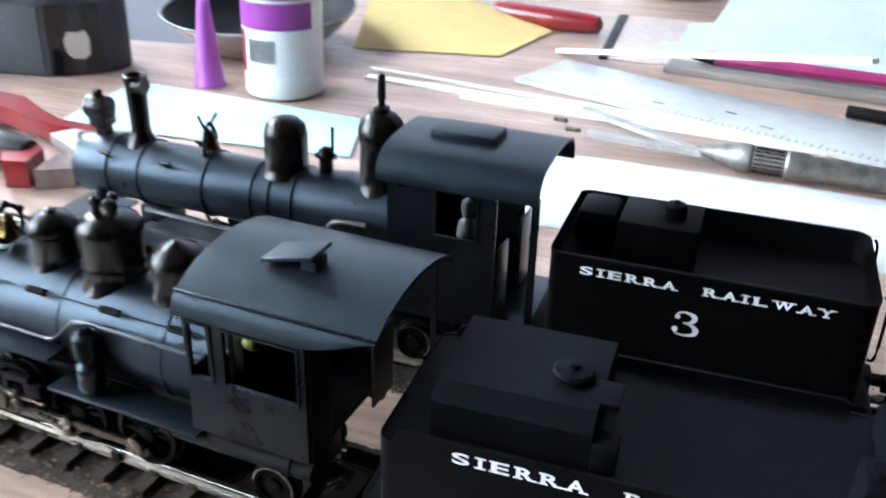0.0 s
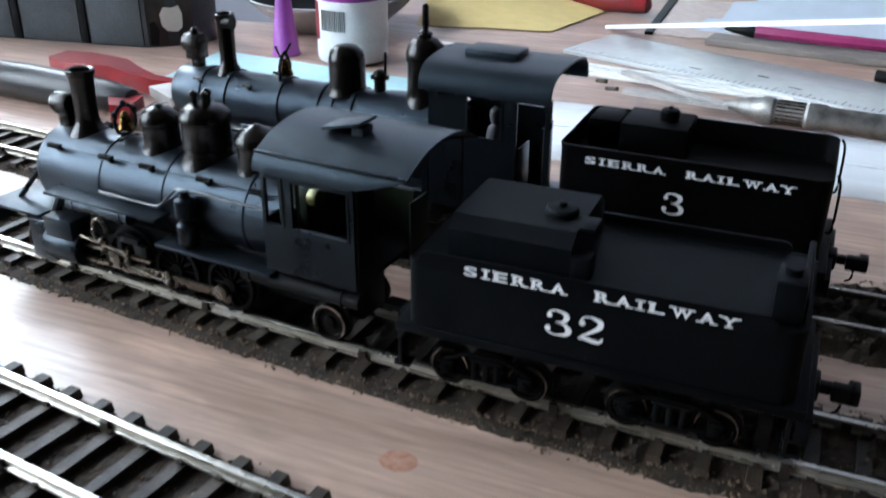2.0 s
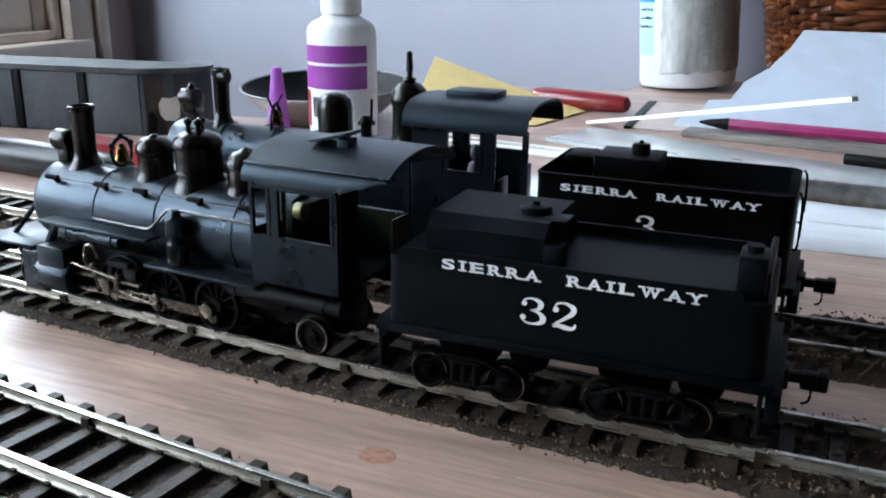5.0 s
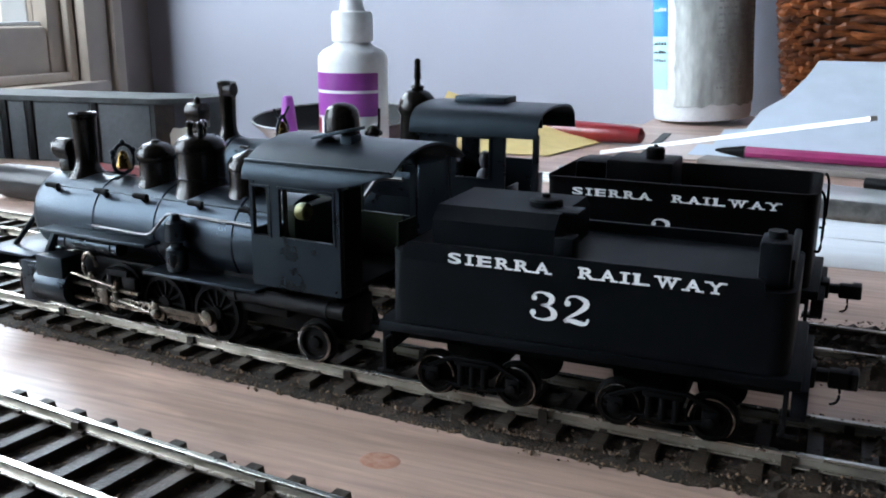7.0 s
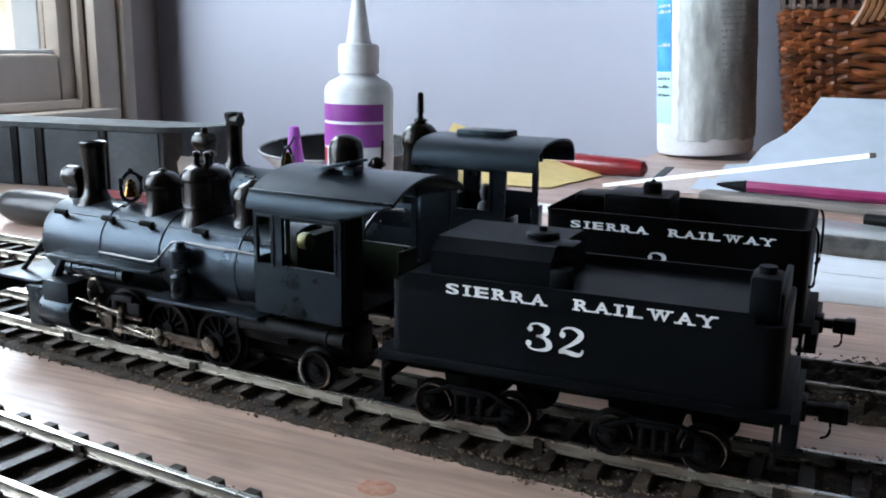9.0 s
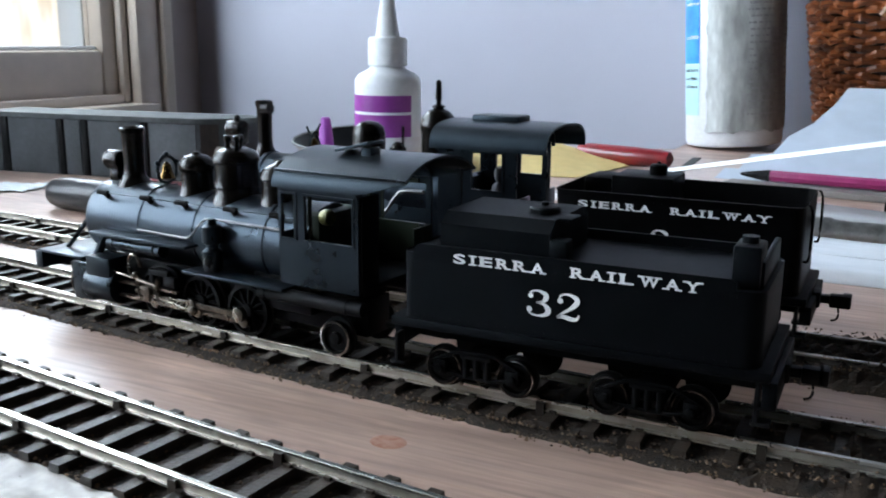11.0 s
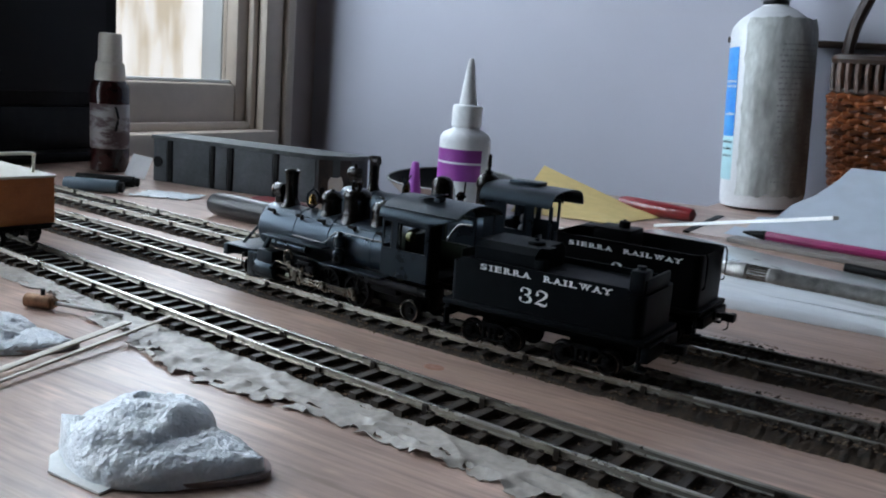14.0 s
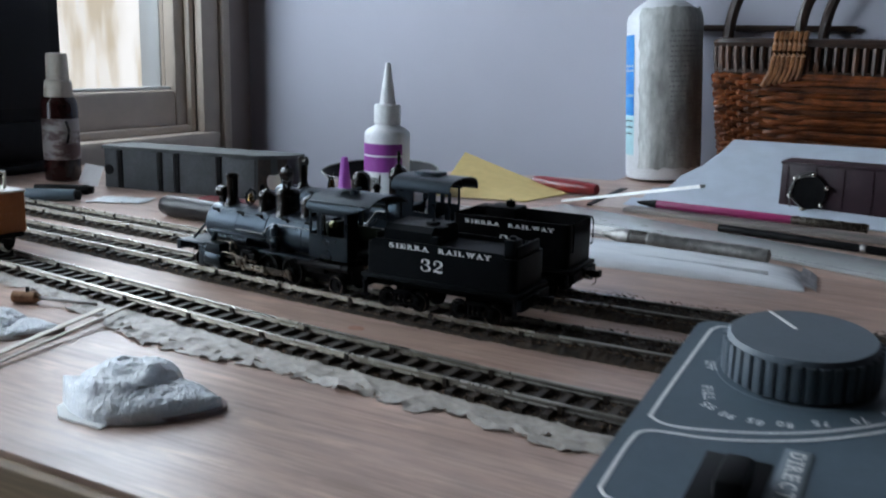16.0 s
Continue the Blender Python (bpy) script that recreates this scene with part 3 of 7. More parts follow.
def build_window():
    w = tagged(new("window_1"), "cream-painted wooden sash window with bright daylight behind", "window", "", "structure")
    a, b = W_Y0, W_Y1
    part("window_casing", B((WX, WX + 13, b - 4, b + 26, 4, 676), (WX, WX + 13, a - 26, a + 4, 4, 676), (WX, WX + 13, a + 4, b - 4, 636, 676)), M_GLOSS, w, bevel=3)
    part("window_moulding", B((WX, WX + 20, b + 26, b + 40, -10, 690), (WX, WX + 20, a - 40, a - 26, -10, 690)), M_GLOSS, w, bevel=4)
    part("window_sill", B((WX - 60, WX + 18, a - 20, b + 20, -12, 15)), M_GLOSS, w, bevel=4)
    f = part("window_frame", B((WX - 34, WX - 8, b - 29, b, 15, 632), (WX - 34, WX - 8, a, a + 44, 15, 632),
                               (WX - 34, WX - 8, a + 44, b - 29, 15, 66), (WX - 34, WX - 8, a + 44, b - 29, 586, 632)), M_GLOSS, w, bevel=4)
    part("stop_bead", B((WX - 8, WX + 1, b - 13, b - 4, 15, 632), (WX - 8, WX + 1, a + 4, a + 13, 15, 632), (WX - 8, WX + 1, a + 13, b - 13, 15, 24)), M_GLOSS, w, bevel=2.5)
    part("glazing_bead", B((WX - 23, WX - 15, a + 44, b - 29.5, 66.3, 70)), M_SASH, f, bevel=1.5)
    part("outer_reveal", B((WX - 66, WX - 34.2, b - 29, b - 23, 66, 586), (WX - 66, WX - 34.2, a + 38, b - 29.3, 56, 66)), M_SASH, w, "white outer reveal in full daylight", bevel=1.5)
    for z0, z1 in ((66, 586),):
        g = part("pane", B((WX - 27, WX - 24, a + 44, b - 29, z0, z1)), M_GLASS, f, "clear glass pane")
        g.visible_shadow = False
    return w


build_window()
solid("backdrop", B((-7000, -6990, -9000, 12000, -3000, 6000)), M_GARDEN, "bright overcast garden seen through the window", "backdrop", "structure")

# ---------------------------------------------------------------- the bench


def build_table():
    t = thing("workbench", "pinkish plywood workbench top with wear and a knot", "workbench")
    bm = bmesh.new()
    prism(bm, [(-632, -171), (1150, -171), (1150, 622), (-104, 622), (-104, 527), (-264, 492), (-264, 306), (-320, 298), (-632, 290)], -18, 0, "z")
    part("tabletop", bm, M_TABLE, t, "pinkish plywood top with visible grain", bevel=0.6)
    part("edge_strip", B((-632, 1150, -176, -171.4, -40, -1.5)), M_BOARD, t, "raw board edge", bevel=1)
    for x in (-560, 1080):
        for y in ((-120, 240) if x < 0 else (-120, 560)):
            part("leg", B((x - 22, x + 22, y - 22, y + 22, FLOOR, -18)), M_BOARD, t, bevel=2)
    bm = bmesh.new()
    lathe(bm, [(0.1, 0.05), (1.9, 0.06), (2.2, 0.07), (3.0, 0.06), (3.1, 0.0)], (-44, -14.5, 0), seg=18, caps=False)
    for v in bm.verts:
        v.co.x = -44 + (v.co.x + 44) * 1.25
    part("knot", bm, material("knot_wood", (0.36, 0.15, 0.09), 0.45, 0, (0.46, 0.28, 0.21), 500), t, "reddish knot in the wood")
    return t


build_table()

# ---------------------------------------------------------------- tracks


def line_of(y_right, x_right, s_right, x_left, s_left):
    """The centre line of a track as y(x): slope s_right past x_right, s_left past x_left, blending between."""
    def y(x):
        if x >= x_right:
            return y_right - s_right * (x - x_right)
        span = x_right - x_left
        d = min(x_right - x, span)
        out = y_right + s_right * d + (s_left - s_right) * d * d / (2 * span)
        return out + (s_left * (x_left - x) if x < x_left else 0)
    return y


TRACK_1 = line_of(17.0, 40, 0.0, -100, 0.095)
TRACK_2 = line_of(-53.0, 80, 0.04, -120, 0.125)
TRACK_3 = line_of(74.0, 0, 0.0, -150, 0.08)
RAIL_TOP, SLEEPER_TOP = 5.0, 2.5


def build_sleeper():
    bm = bmesh.new()
    vs = box(bm, -1.55, 1.55, -15, 15, 0.3, SLEEPER_TOP)
    for v in vs:
        if v.co.z > 1:
            v.co.x *= 0.86
            v.co.y *= 0.985
    for y in (-8.7, 8.7):
        for s in (-1, 1):
            box(bm, -0.7, 0.7, y + s * 1.25 - 0.4, y + s * 1.25 + 0.4, SLEEPER_TOP, SLEEPER_TOP + 0.55)
    return mesh_of("sleeper", bm, M_SLEEPER, smooth=False)


def build_track(at, x0, x1, label):
    t = thing("railway_track", label, "track", group="parallel model tracks")
    xs = [x0 + (x1 - x0) * k / 110 for k in range(111)]
    for side in (-1, 1):
        bm = bmesh.new()
        prof = [(-0.95, SLEEPER_TOP), (0.95, SLEEPER_TOP), (0.95, SLEEPER_TOP + 0.35), (0.3, SLEEPER_TOP + 0.6), (0.3, RAIL_TOP - 0.75), (0.62, RAIL_TOP - 0.55),
                (0.62, RAIL_TOP - 0.1), (0.5, RAIL_TOP), (-0.5, RAIL_TOP), (-0.62, RAIL_TOP - 0.1), (-0.62, RAIL_TOP - 0.55), (-0.3, RAIL_TOP - 0.75), (-0.3, SLEEPER_TOP + 0.6), (-0.95, SLEEPER_TOP + 0.35)]
        rings = []
        for x in xs:
            s = (at(x + 1) - at(x - 1)) / 2
            n = Vector((-s, 1)).normalized()
            rings.append([bm.verts.new((x + n.x * (8.75 * side + u), at(x) + n.y * (8.75 * side + u), z)) for u, z in prof])
        for a, b in zip(rings, rings[1:]):
            for k in range(len(prof)):
                bm.faces.new((a[k], a[(k + 1) % len(prof)], b[(k + 1) % len(prof)], b[k]))
        bm.faces.new(rings[0])
        bm.faces.new(rings[-1][::-1])
        rail = part("rail", bm, M_RAIL, t, "bright nickel-silver rail", smooth=False)
        rail.data.materials.append(M_RAILSIDE)
        for p in rail.data.polygons:
            if abs(p.normal.z) < 0.8 and p.center.z < (RAIL_TOP - 0.5) / 1000:
                p.material_index = 1
        # small moulded clips under the rail
        x = x0 + 14 + 5 * side
        while x < x1 - 4:
            s = (at(x + 1) - at(x - 1)) / 2
            y = at(x) + 8.75 * side
            clip = part("rail_clip", B((-0.9, 0.9, -1.25, 1.25, SLEEPER_TOP - 1.2, RAIL_TOP - 0.6)), M_SLEEPER, t)
            clip.location = (x / 1000, y / 1000, 0)
            x += 44.2
    return t


def heap(x, bury):
    """Extra depth of loose ballast past x = bury, where it half hides the sleepers."""
    g = min(1.0, max(0.0, (x - bury) / 40))
    return g * (2.9 + 1.3 * noise.noise((x * 0.06, bury, 2)))


def build_ballast(at, x0, x1, seed, near, far, low, bury, label):
    """Loose ground cover under a track: a lumpy bed with an uneven edge, and separate grains on it."""
    rnd = random.Random(seed)
    bm = bmesh.new()
    nx, ny = int((x1 - x0) / 1.6), 22
    rows = []
    for i in range(nx + 1):
        x = x0 + (x1 - x0) * i / nx
        w0 = near + 1.6 * noise.noise((x * 0.09, seed, 0)) + 0.9 * noise.noise((x * 0.5, seed, 3))
        w1 = far + 1.6 * noise.noise((x * 0.09, seed, 7)) + 0.9 * noise.noise((x * 0.5, seed, 9))
        high = low + heap(x, bury)
        row = []
        for j in range(ny + 1):
            f = j / ny
            y = at(x) - w0 + (w0 + w1) * f
            edge = min(1.0, min(f, 1 - f) * 9)
            z = 0.05 + high * edge * (0.75 + 0.5 * noise.noise((x * 0.5, y * 0.5, seed)) + 0.35 * noise.noise((x * 1.3, y * 1.3, seed)))
            row.append(bm.verts.new((x, y, max(0.05, z) if 0 < j < ny else -0.05)))
        rows.append(row)
    for a, b in zip(rows, rows[1:]):
        for j in range(ny):
            bm.faces.new((a[j], b[j], b[j + 1], a[j + 1]))
    bed = solid("ballast", bm, M_BALLAST, label, "ballast", "stuff", smooth=False)
    me = bed.data
    verts, faces = [], []
    for k in range(int((x1 - x0) * 14)):
        x = rnd.uniform(x0, x1)
        high = low + heap(x, bury)
        side = rnd.random()
        if side < 0.42:
            y = at(x) - near + rnd.gauss(1.6, 1.1)
        elif side < 0.6:
            y = at(x) + far - rnd.gauss(1.6, 1.1)
        else:
            y = at(x) + rnd.uniform(-near, far)
        r = rnd.uniform(0.16, 0.42) * (1.25 if side < 0.42 else 1)
        z = max(r * 0.5, (high * 0.95 if at(x) - near + 2 < y < at(x) + far - 2 else 0.1) + r * 0.3)
        base = len(verts)
        for dx, dy, dz in ((1, 0, 0), (-1, 0, 0), (0, 1, 0), (0, -1, 0), (0, 0, 1), (0, 0, -1)):
            q = r * rnd.uniform(0.7, 1.3)
            verts.append(((x + dx * q) / 1000, (y + dy * q) / 1000, (z + dz * q * 0.8) / 1000))
        for f in ((0, 2, 4), (2, 1, 4), (1, 3, 4), (3, 0, 4), (2, 0, 5), (1, 2, 5), (3, 1, 5), (0, 3, 5)):
            faces.append(tuple(base + q for q in f))
    gm = bpy.data.meshes.new("grains")
    gm.from_pydata(verts, [], faces)
    gm.materials.append(M_GRAIN)
    g = new("grains", gm)
    g.parent = bed
    tagged(g, "mixed brown and grey grains", "", "", "stuff")
    return bed


def grain_material():
    m = material("ballast_grains", (0.120, 0.072, 0.040), 0.85, 0.0, (0.042, 0.028, 0.019), 150)
    t = m.node_tree
    p = t.nodes["Principled BSDF"]
    old = p.inputs["Base Color"].links[0].from_socket
    geo = t.nodes.new("ShaderNodeNewGeometry")
    r = t.nodes.new("ShaderNodeMapRange")
    r.inputs[3].default_value, r.inputs[4].default_value = 0.35, 2.2
    t.links.new(geo.outputs["Random Per Island"], r.inputs[0])
    mx = t.nodes.new("ShaderNodeMix")
    mx.data_type, mx.blend_type = "RGBA", "MULTIPLY"
    mx.inputs[0].default_value = 1.0
    t.links.new(old, mx.inputs[6])
    t.links.new(r.outputs[0], mx.inputs[7])
    t.links.new(mx.outputs[2], p.inputs["Base Color"])
    return m


M_GRAIN = grain_material()
T1 = build_track(TRACK_1, -560, 420, "model railway track under the engine, bright rails on brown sleepers")
T2 = build_track(TRACK_2, -560, 380, "empty model railway track with bright rails and brown sleepers")
T3 = build_track(TRACK_3, -470, 400, "model railway track with dull rails and brown sleepers by clutter")
build_ballast(TRACK_1, -560, 420, 1, 18.2, 17.5, 1.5, 14, "dark brown loose ballast along the track under the engine")
build_ballast(TRACK_2, -560, 380, 2, 16.6, 14.6, 1.0, 62, "dark brown loose ballast between the sleepers of the empty track")
build_ballast(TRACK_3, -470, 400, 3, 17.5, 19.0, 1.4, -10, "dark brown loose ballast along the far track")

# ---------------------------------------------------------------- engines and tenders


def flanged_wheel(bm, x, z, r, y, out=-1, spokes=0):
    """A wheel with flange, tyre and hub; out = -1 faces -y."""
    prof = [(r + 0.7, 0.0), (r + 0.7, 0.5), (r, 0.8), (r - 0.05, 2.2), (r - 0.9, 2.25), (r - 1.0, 1.6), (r * 0.36, 1.6), (r * 0.33, 2.3), (r * 0.12, 2.5)]
    n = len(bm.verts)
    lathe(bm, prof, (0, 0, 0), "y", 28)
    bm.verts.ensure_lookup_table()
    for v in bm.verts[n:]:
        v.co.y *= out
        v.co += Vector((x, y, z))


def dome(profile, x, z=0.0, seg=30, y=0.0):
    bm = bmesh.new()
    lathe(bm, profile, (x, y, z), "z", seg)
    return bm


def ball_knob(bm, x, y, z, r):
    bmesh.ops.create_uvsphere(bm, u_segments=10, v_segments=7, radius=r, matrix=Matrix.Translation((x, y, z)))


def coupler(parent, x, z, s):
    """A knuckle coupler pointing along s (+1 right, -1 left)."""
    def span(a, b):
        return min(x + s * a, x + s * b), max(x + s * a, x + s * b)
    c = part("coupler", B((*span(0, 5), -1.2, 1.2, z - 1.0, z + 1.0), (*span(4, 8.2), -2.3, 0.5, z - 1.6, z + 1.6),
                          (*span(6.8, 8.9), -2.3, 2.1, z - 1.6, z + 1.6), (*span(0, 2), -2.6, 2.6, z - 2.0, z + 2.0)), M_BLACKP, parent, "black knuckle coupler", bevel=0.45)
    bm = bmesh.new()
    tube(bm, soft([(x + s * 6, 1.2, z - 1.9), (x + s * 6.2, 1.3, z - 4.0), (x + s * 5.8, 1.0, z - 5.2), (x + s * 4.8, 0.2, z - 5.4)], 4), 0.25)
    part("trip_pin", bm, M_WHEEL, c, "steel wire pin")


def truck(parent, x):
    """A four-wheel arch-bar truck."""
    t = part("truck", B((x - 3, x + 3, -8, 8, 9.0, 13.2)), M_NEARBLACK, parent, "black arch-bar truck", bevel=0.4)
    for s in (-1, 1):
        bm = bmesh.new()
        y = s * 10.5
        for prof in ([(x - 10.6, 11.0), (x - 4.4, 14.0), (x + 4.4, 14.0), (x + 10.6, 11.0), (x + 10.6, 10.2), (x + 4.2, 13.1), (x - 4.2, 13.1), (x - 10.6, 10.2)],
                     [(x - 10.6, 9.9), (x - 4.2, 8.6), (x + 4.2, 8.6), (x + 10.6, 9.9), (x + 10.6, 9.2), (x + 4.2, 7.8), (x - 4.2, 7.8), (x - 10.6, 9.2)]):
            prism(bm, prof, y - 0.5, y + 0.5, "y")
        for dx in (-8.3, 8.3):
            box(bm, x + dx - 1.4, x + dx + 1.4, y - 1.0, y + 1.0, 8.2, 11.4)
            cyl(bm, (x + dx, y + s * 1.0, 9.6), (x + dx, y + s * 1.5, 9.6), 0.9, seg=10)
        for dx in (-2.4, 0, 2.4):
            cyl(bm, (x + dx, y, 8.2), (x + dx, y, 13.4), 0.8, seg=10)
        box(bm, x - 3.6, x + 3.6, y - 0.9, y + 0.9, 12.4, 13.4)
        part("side_bar", bm, M_NEARBLACK, t, bevel=0.15)
        for dx in (-8.3, 8.3):
            bm = bmesh.new()
            flanged_wheel(bm, x + dx, 9.1, 4.0, s * 7.2, s)
            w = part("wheel", bm, M_WHEEL, t, "black wheel with a shiny rim")
            bm = bmesh.new()
            lathe(bm, [(3.78, 2.2), (4.05, 2.2), (4.05, 2.36), (3.78, 2.4), (3.78, 2.2)], (0, 0, 0), "y", 28, caps=False)
            for v in bm.verts:
                v.co = Vector((x + dx + v.co.x, s * (7.2 + v.co.y), 9.1 + v.co.z))
            part("tyre", bm, M_TYRE, w, "worn metal rim")
    return t


M_WHEEL = material("wheel_metal", (0.006, 0.0055, 0.005), 0.45, 0.0, (0.003, 0.003, 0.003), 300, rough_var=0.1, spec=0.08)
M_TYRE = material("worn_tyre", (0.36, 0.35, 0.33), 0.14, 1.0, (0.02, 0.019, 0.018), 260, rough_var=0.1)


def tender(name, label, text, x, y, rz, mat, flare, oil, half, z1, front):
    t = thing(name, label, "tender", x, y, 0, rz)
    x0, x1, h = front, half, 15.8
    z0 = 21.4 if oil else 20.4
    board = z1
    z1 = z1 - (2.0 if oil else 0)
    # tank with rounded rear corners and a recessed deck
    def outline(w, r, back):
        q = 2.2
        pts = [(x0 + q - q * math.sin(a), -w + q - q * math.cos(a)) for a in [math.pi / 2 * k / 5 for k in range(5, -1, -1)]]
        pts += [(x1 - r, -w)]
        pts += [(x1 - r + r * math.sin(a), -w + r - r * math.cos(a)) for a in [math.pi / 2 * k / 6 for k in range(1, 7)]]
        pts += [(x1 - r + r * math.cos(a), w - r + r * math.sin(a)) for a in [math.pi / 2 * k / 6 for k in range(0, 7)]]
        pts += [(x0 + q - q * math.cos(a), w - q + q * math.sin(a)) for a in [math.pi / 2 * k / 5 for k in range(5, -1, -1)]]
        return pts
    bm = bmesh.new()
    levels = [(h, z0), (h, z1 - 1.2)] + ([(h + 0.4, z1), (h + 0.9, z1 + 0.7)] if flare else [(h, z1)])
    inner = [(levels[-1][0] - 0.7, levels[-1][1]), (h - 0.9, z1 - 0.2 if not flare else z1 - 5.5)]
    rings = [[bm.verts.new((px, py, z)) for px, py in outline(w, 3.5, 0)] for w, z in levels + inner]
    n = len(rings[0])
    for a, b in zip(rings, rings[1:]):
        for k in range(n):
            bm.faces.new((a[k], a[(k + 1) % n], b[(k + 1) % n], b[k]))
    bm.faces.new(rings[0][::-1])
    bm.faces.new(rings[-1])
    part("tank", bm, mat, t, "satin black tank")
    deck = inner[-1][1]
    part("underframe", B((x0 - 2.5, x1 + 2, -h - 0.5, h + 0.5, z0 - 2.1, z0 - 0.1), (x0 - 4, x0 - 2, -12, 12, 13.5, 20.5), (x1 + 0.6, x1 + 3.2, -15, 15, 13.8, z0 - 2.2), (x0 - 2, x1, -4, 4, 13.5, z0 - 2.2)), mat, t, bevel=0.3)
    # rivet rows
    bm = bmesh.new()
    for k in range(int((x1 - x0 - 6) / 2.02)):
        px = x0 + 3 + k * 2.02
        for z in (z0 + 0.8, z1 - 0.9):
            for s in (-1, 1):
                bmesh.ops.create_cube(bm, size=0.28, matrix=Matrix.Translation((px, s * h, z)))
    tagged(part("rivets", bm, mat, t, smooth=False), kind="stuff")
    if oil:
        # sloping-sided bunker with a hatch
        bm = bmesh.new()
        prism(bm, [(-12.3, deck), (12.3, deck), (12.3, 41.2), (9.4, 43.5), (-9.4, 43.5), (-12.3, 41.2)], -28.8, -5.2)
        part("bunker", bm, mat, t, "raised black bunker with sloping top edges", bevel=0.5)
        bm = bmesh.new()
        lathe(bm, [(3.2, 43.5), (3.2, 44.4), (2.8, 44.8), (0.8, 45.0), (0.8, 45.7), (0.3, 45.8)], (-10.0, -2, 0))
        part("hatch", bm, mat, t, "round filler hatch")
        part("end_locker", B((-5.2, -1.6, -12.6, -8.6, deck, 40.2)), mat, t, bevel=0.4)
        part("hatch_flap", B((-7.5, -2.4, -7.5, -1.5, 42.9, 43.6)), mat, t, "propped hatch flap", bevel=0.2)
        # raised side boards with a rounded front corner
        for s in (-1, 1):
            bm = bmesh.new()
            prism(bm, [(x0 + 2.6, z1 - 1.4), (x0 + 2.6, board - 1.6), (x0 + 3.1, board - 0.5), (x0 + 4.2, board), (x1 - 6.0, board), (x1 - 5.0, board - 0.6), (x1 - 4.8, z1 - 1.4)], s * (h - 0.25) - 0.35, s * (h - 0.25) + 0.35, "y")
            part("side_board", bm, mat, t, "low raised side board", bevel=0.12)
        part("rear_box", B((29.2, 34.2, -13.4, -5.5, deck, 43.0)), mat, t, "small upright locker", bevel=0.6)
        part("rear_board", B((33.6, 34.8, -12, 12, deck, 40.2)), mat, t, bevel=0.4)
        bm = bmesh.new()
        cyl(bm, (31.6, -9.4, 42.8), (31.6, -9.4, 44.2), 1.5)
        part("rear_cap", bm, mat, t)
    else:
        part("hatch_block", B((-17.5, -1.5, -3.5, 11.0, deck, 44.0)), mat, t, "black filler block", bevel=0.5)
        bm = bmesh.new()
        lathe(bm, [(2.3, 44.0), (2.3, 46.2), (1.9, 46.7), (0.6, 46.9), (0.4, 47.4)], (-7.0, 3.5, 0))
        part("filler_cap", bm, mat, t, "filler cap")
        part("front_block", B((-27.0, -18.5, 2.0, 13.5, deck, 42.6)), mat, t, bevel=1.5)
        part("coal_space", B((-23, 28, -13, -5, deck, deck + 1.0)), mat, t, bevel=0.4)
        for s in (-1, 1):
            bm = bmesh.new()
            tube(bm, soft([(x1 + 0.4, s * 12.5, z1 + 1), (x1 + 1.3, s * 12.8, z1 - 1.5), (x1 + 1.3, s * 12.8, z0 + 9), (x1 + 0.2, s * 12.5, z0 + 8)], 4), 0.3)
            part("grab_rail", bm, M_NEARBLACK, t, "thin wire grab rail")
    # lettering on the side
    bm = letters("SIERRA  RAILWAY", 2.05 if oil else 1.75, 49.6 if oil else 47.0, 0.03)
    for v in bm.verts:
        v.co += Vector((-24.6 if oil else -22.6, -h - 0.16, 34.1 if oil else 37.2))
    part("lettering", bm, M_WHITEPAINT, t, "white slab-serif railway name", smooth=False)
    bm = numerals(text, 5.3, 5.1, 6.0)
    for v in bm.verts:
        v.co += Vector((-8.3 if oil else -3.6, -h - 0.16, 25.6 if oil else 27.9))
    part("number", bm, M_WHITEPAINT, t, "white number", smooth=False)
    for tx in (x0 * 0.56 - 1, half * 0.54 - 4):
        truck(t, tx)
    coupler(t, x1 + 2.0, 17.0, 1)
    # rear steps
    for s in (-1, 1):
        part("step", B((x1 - 1, x1 + 2.4, s * 13.5 - 1.6, s * 13.5 + 1.6, 10.6, 11.4), (x1 - 0.6, x1 + 0.2, s * 13.5 - 1.6, s * 13.5 + 1.6, 10.6, z0 - 2.2), (x1 - 1, x1 + 2.4, s * 13.5 - 1.6, s * 13.5 + 1.6, 13.8, 14.5)), M_BLACKP, t, bevel=0.15)
        part("step", B((x0 - 3.5, x0, s * 13.5 - 1.6, s * 13.5 + 1.6, 10.2, 11.0), (x0 - 2.4, x0 - 1.6, s * 13.5 - 1.6, s * 13.5 + 1.6, 10.2, 17)), M_BLACKP, t, bevel=0.15)
    return t


def panel(bm, xs, zs, holes, y0, y1):
    """One sheet in the x-z plane made of cells, with openings at the cells (i, k) of holes."""
    cells = {(i, k) for i in range(len(xs) - 1) for k in range(len(zs) - 1)} - holes
    made = {}

    def v(i, k, y):
        if (i, k, y) not in made:
            made[i, k, y] = bm.verts.new((xs[i], y, zs[k]))
        return made[i, k, y]
    for i, k in cells:
        for y in (y0, y1):
            bm.faces.new((v(i, k, y), v(i + 1, k, y), v(i + 1, k + 1, y), v(i, k + 1, y)))
        for (di, dk), (p, q) in (((-1, 0), ((i, k), (i, k + 1))), ((1, 0), ((i + 1, k), (i + 1, k + 1))), ((0, -1), ((i, k), (i + 1, k))), ((0, 1), ((i, k + 1), (i + 1, k + 1)))):
            if (i + di, k + dk) not in cells:
                bm.faces.new((v(*p, y0), v(*q, y0), v(*q, y1), v(*p, y1)))


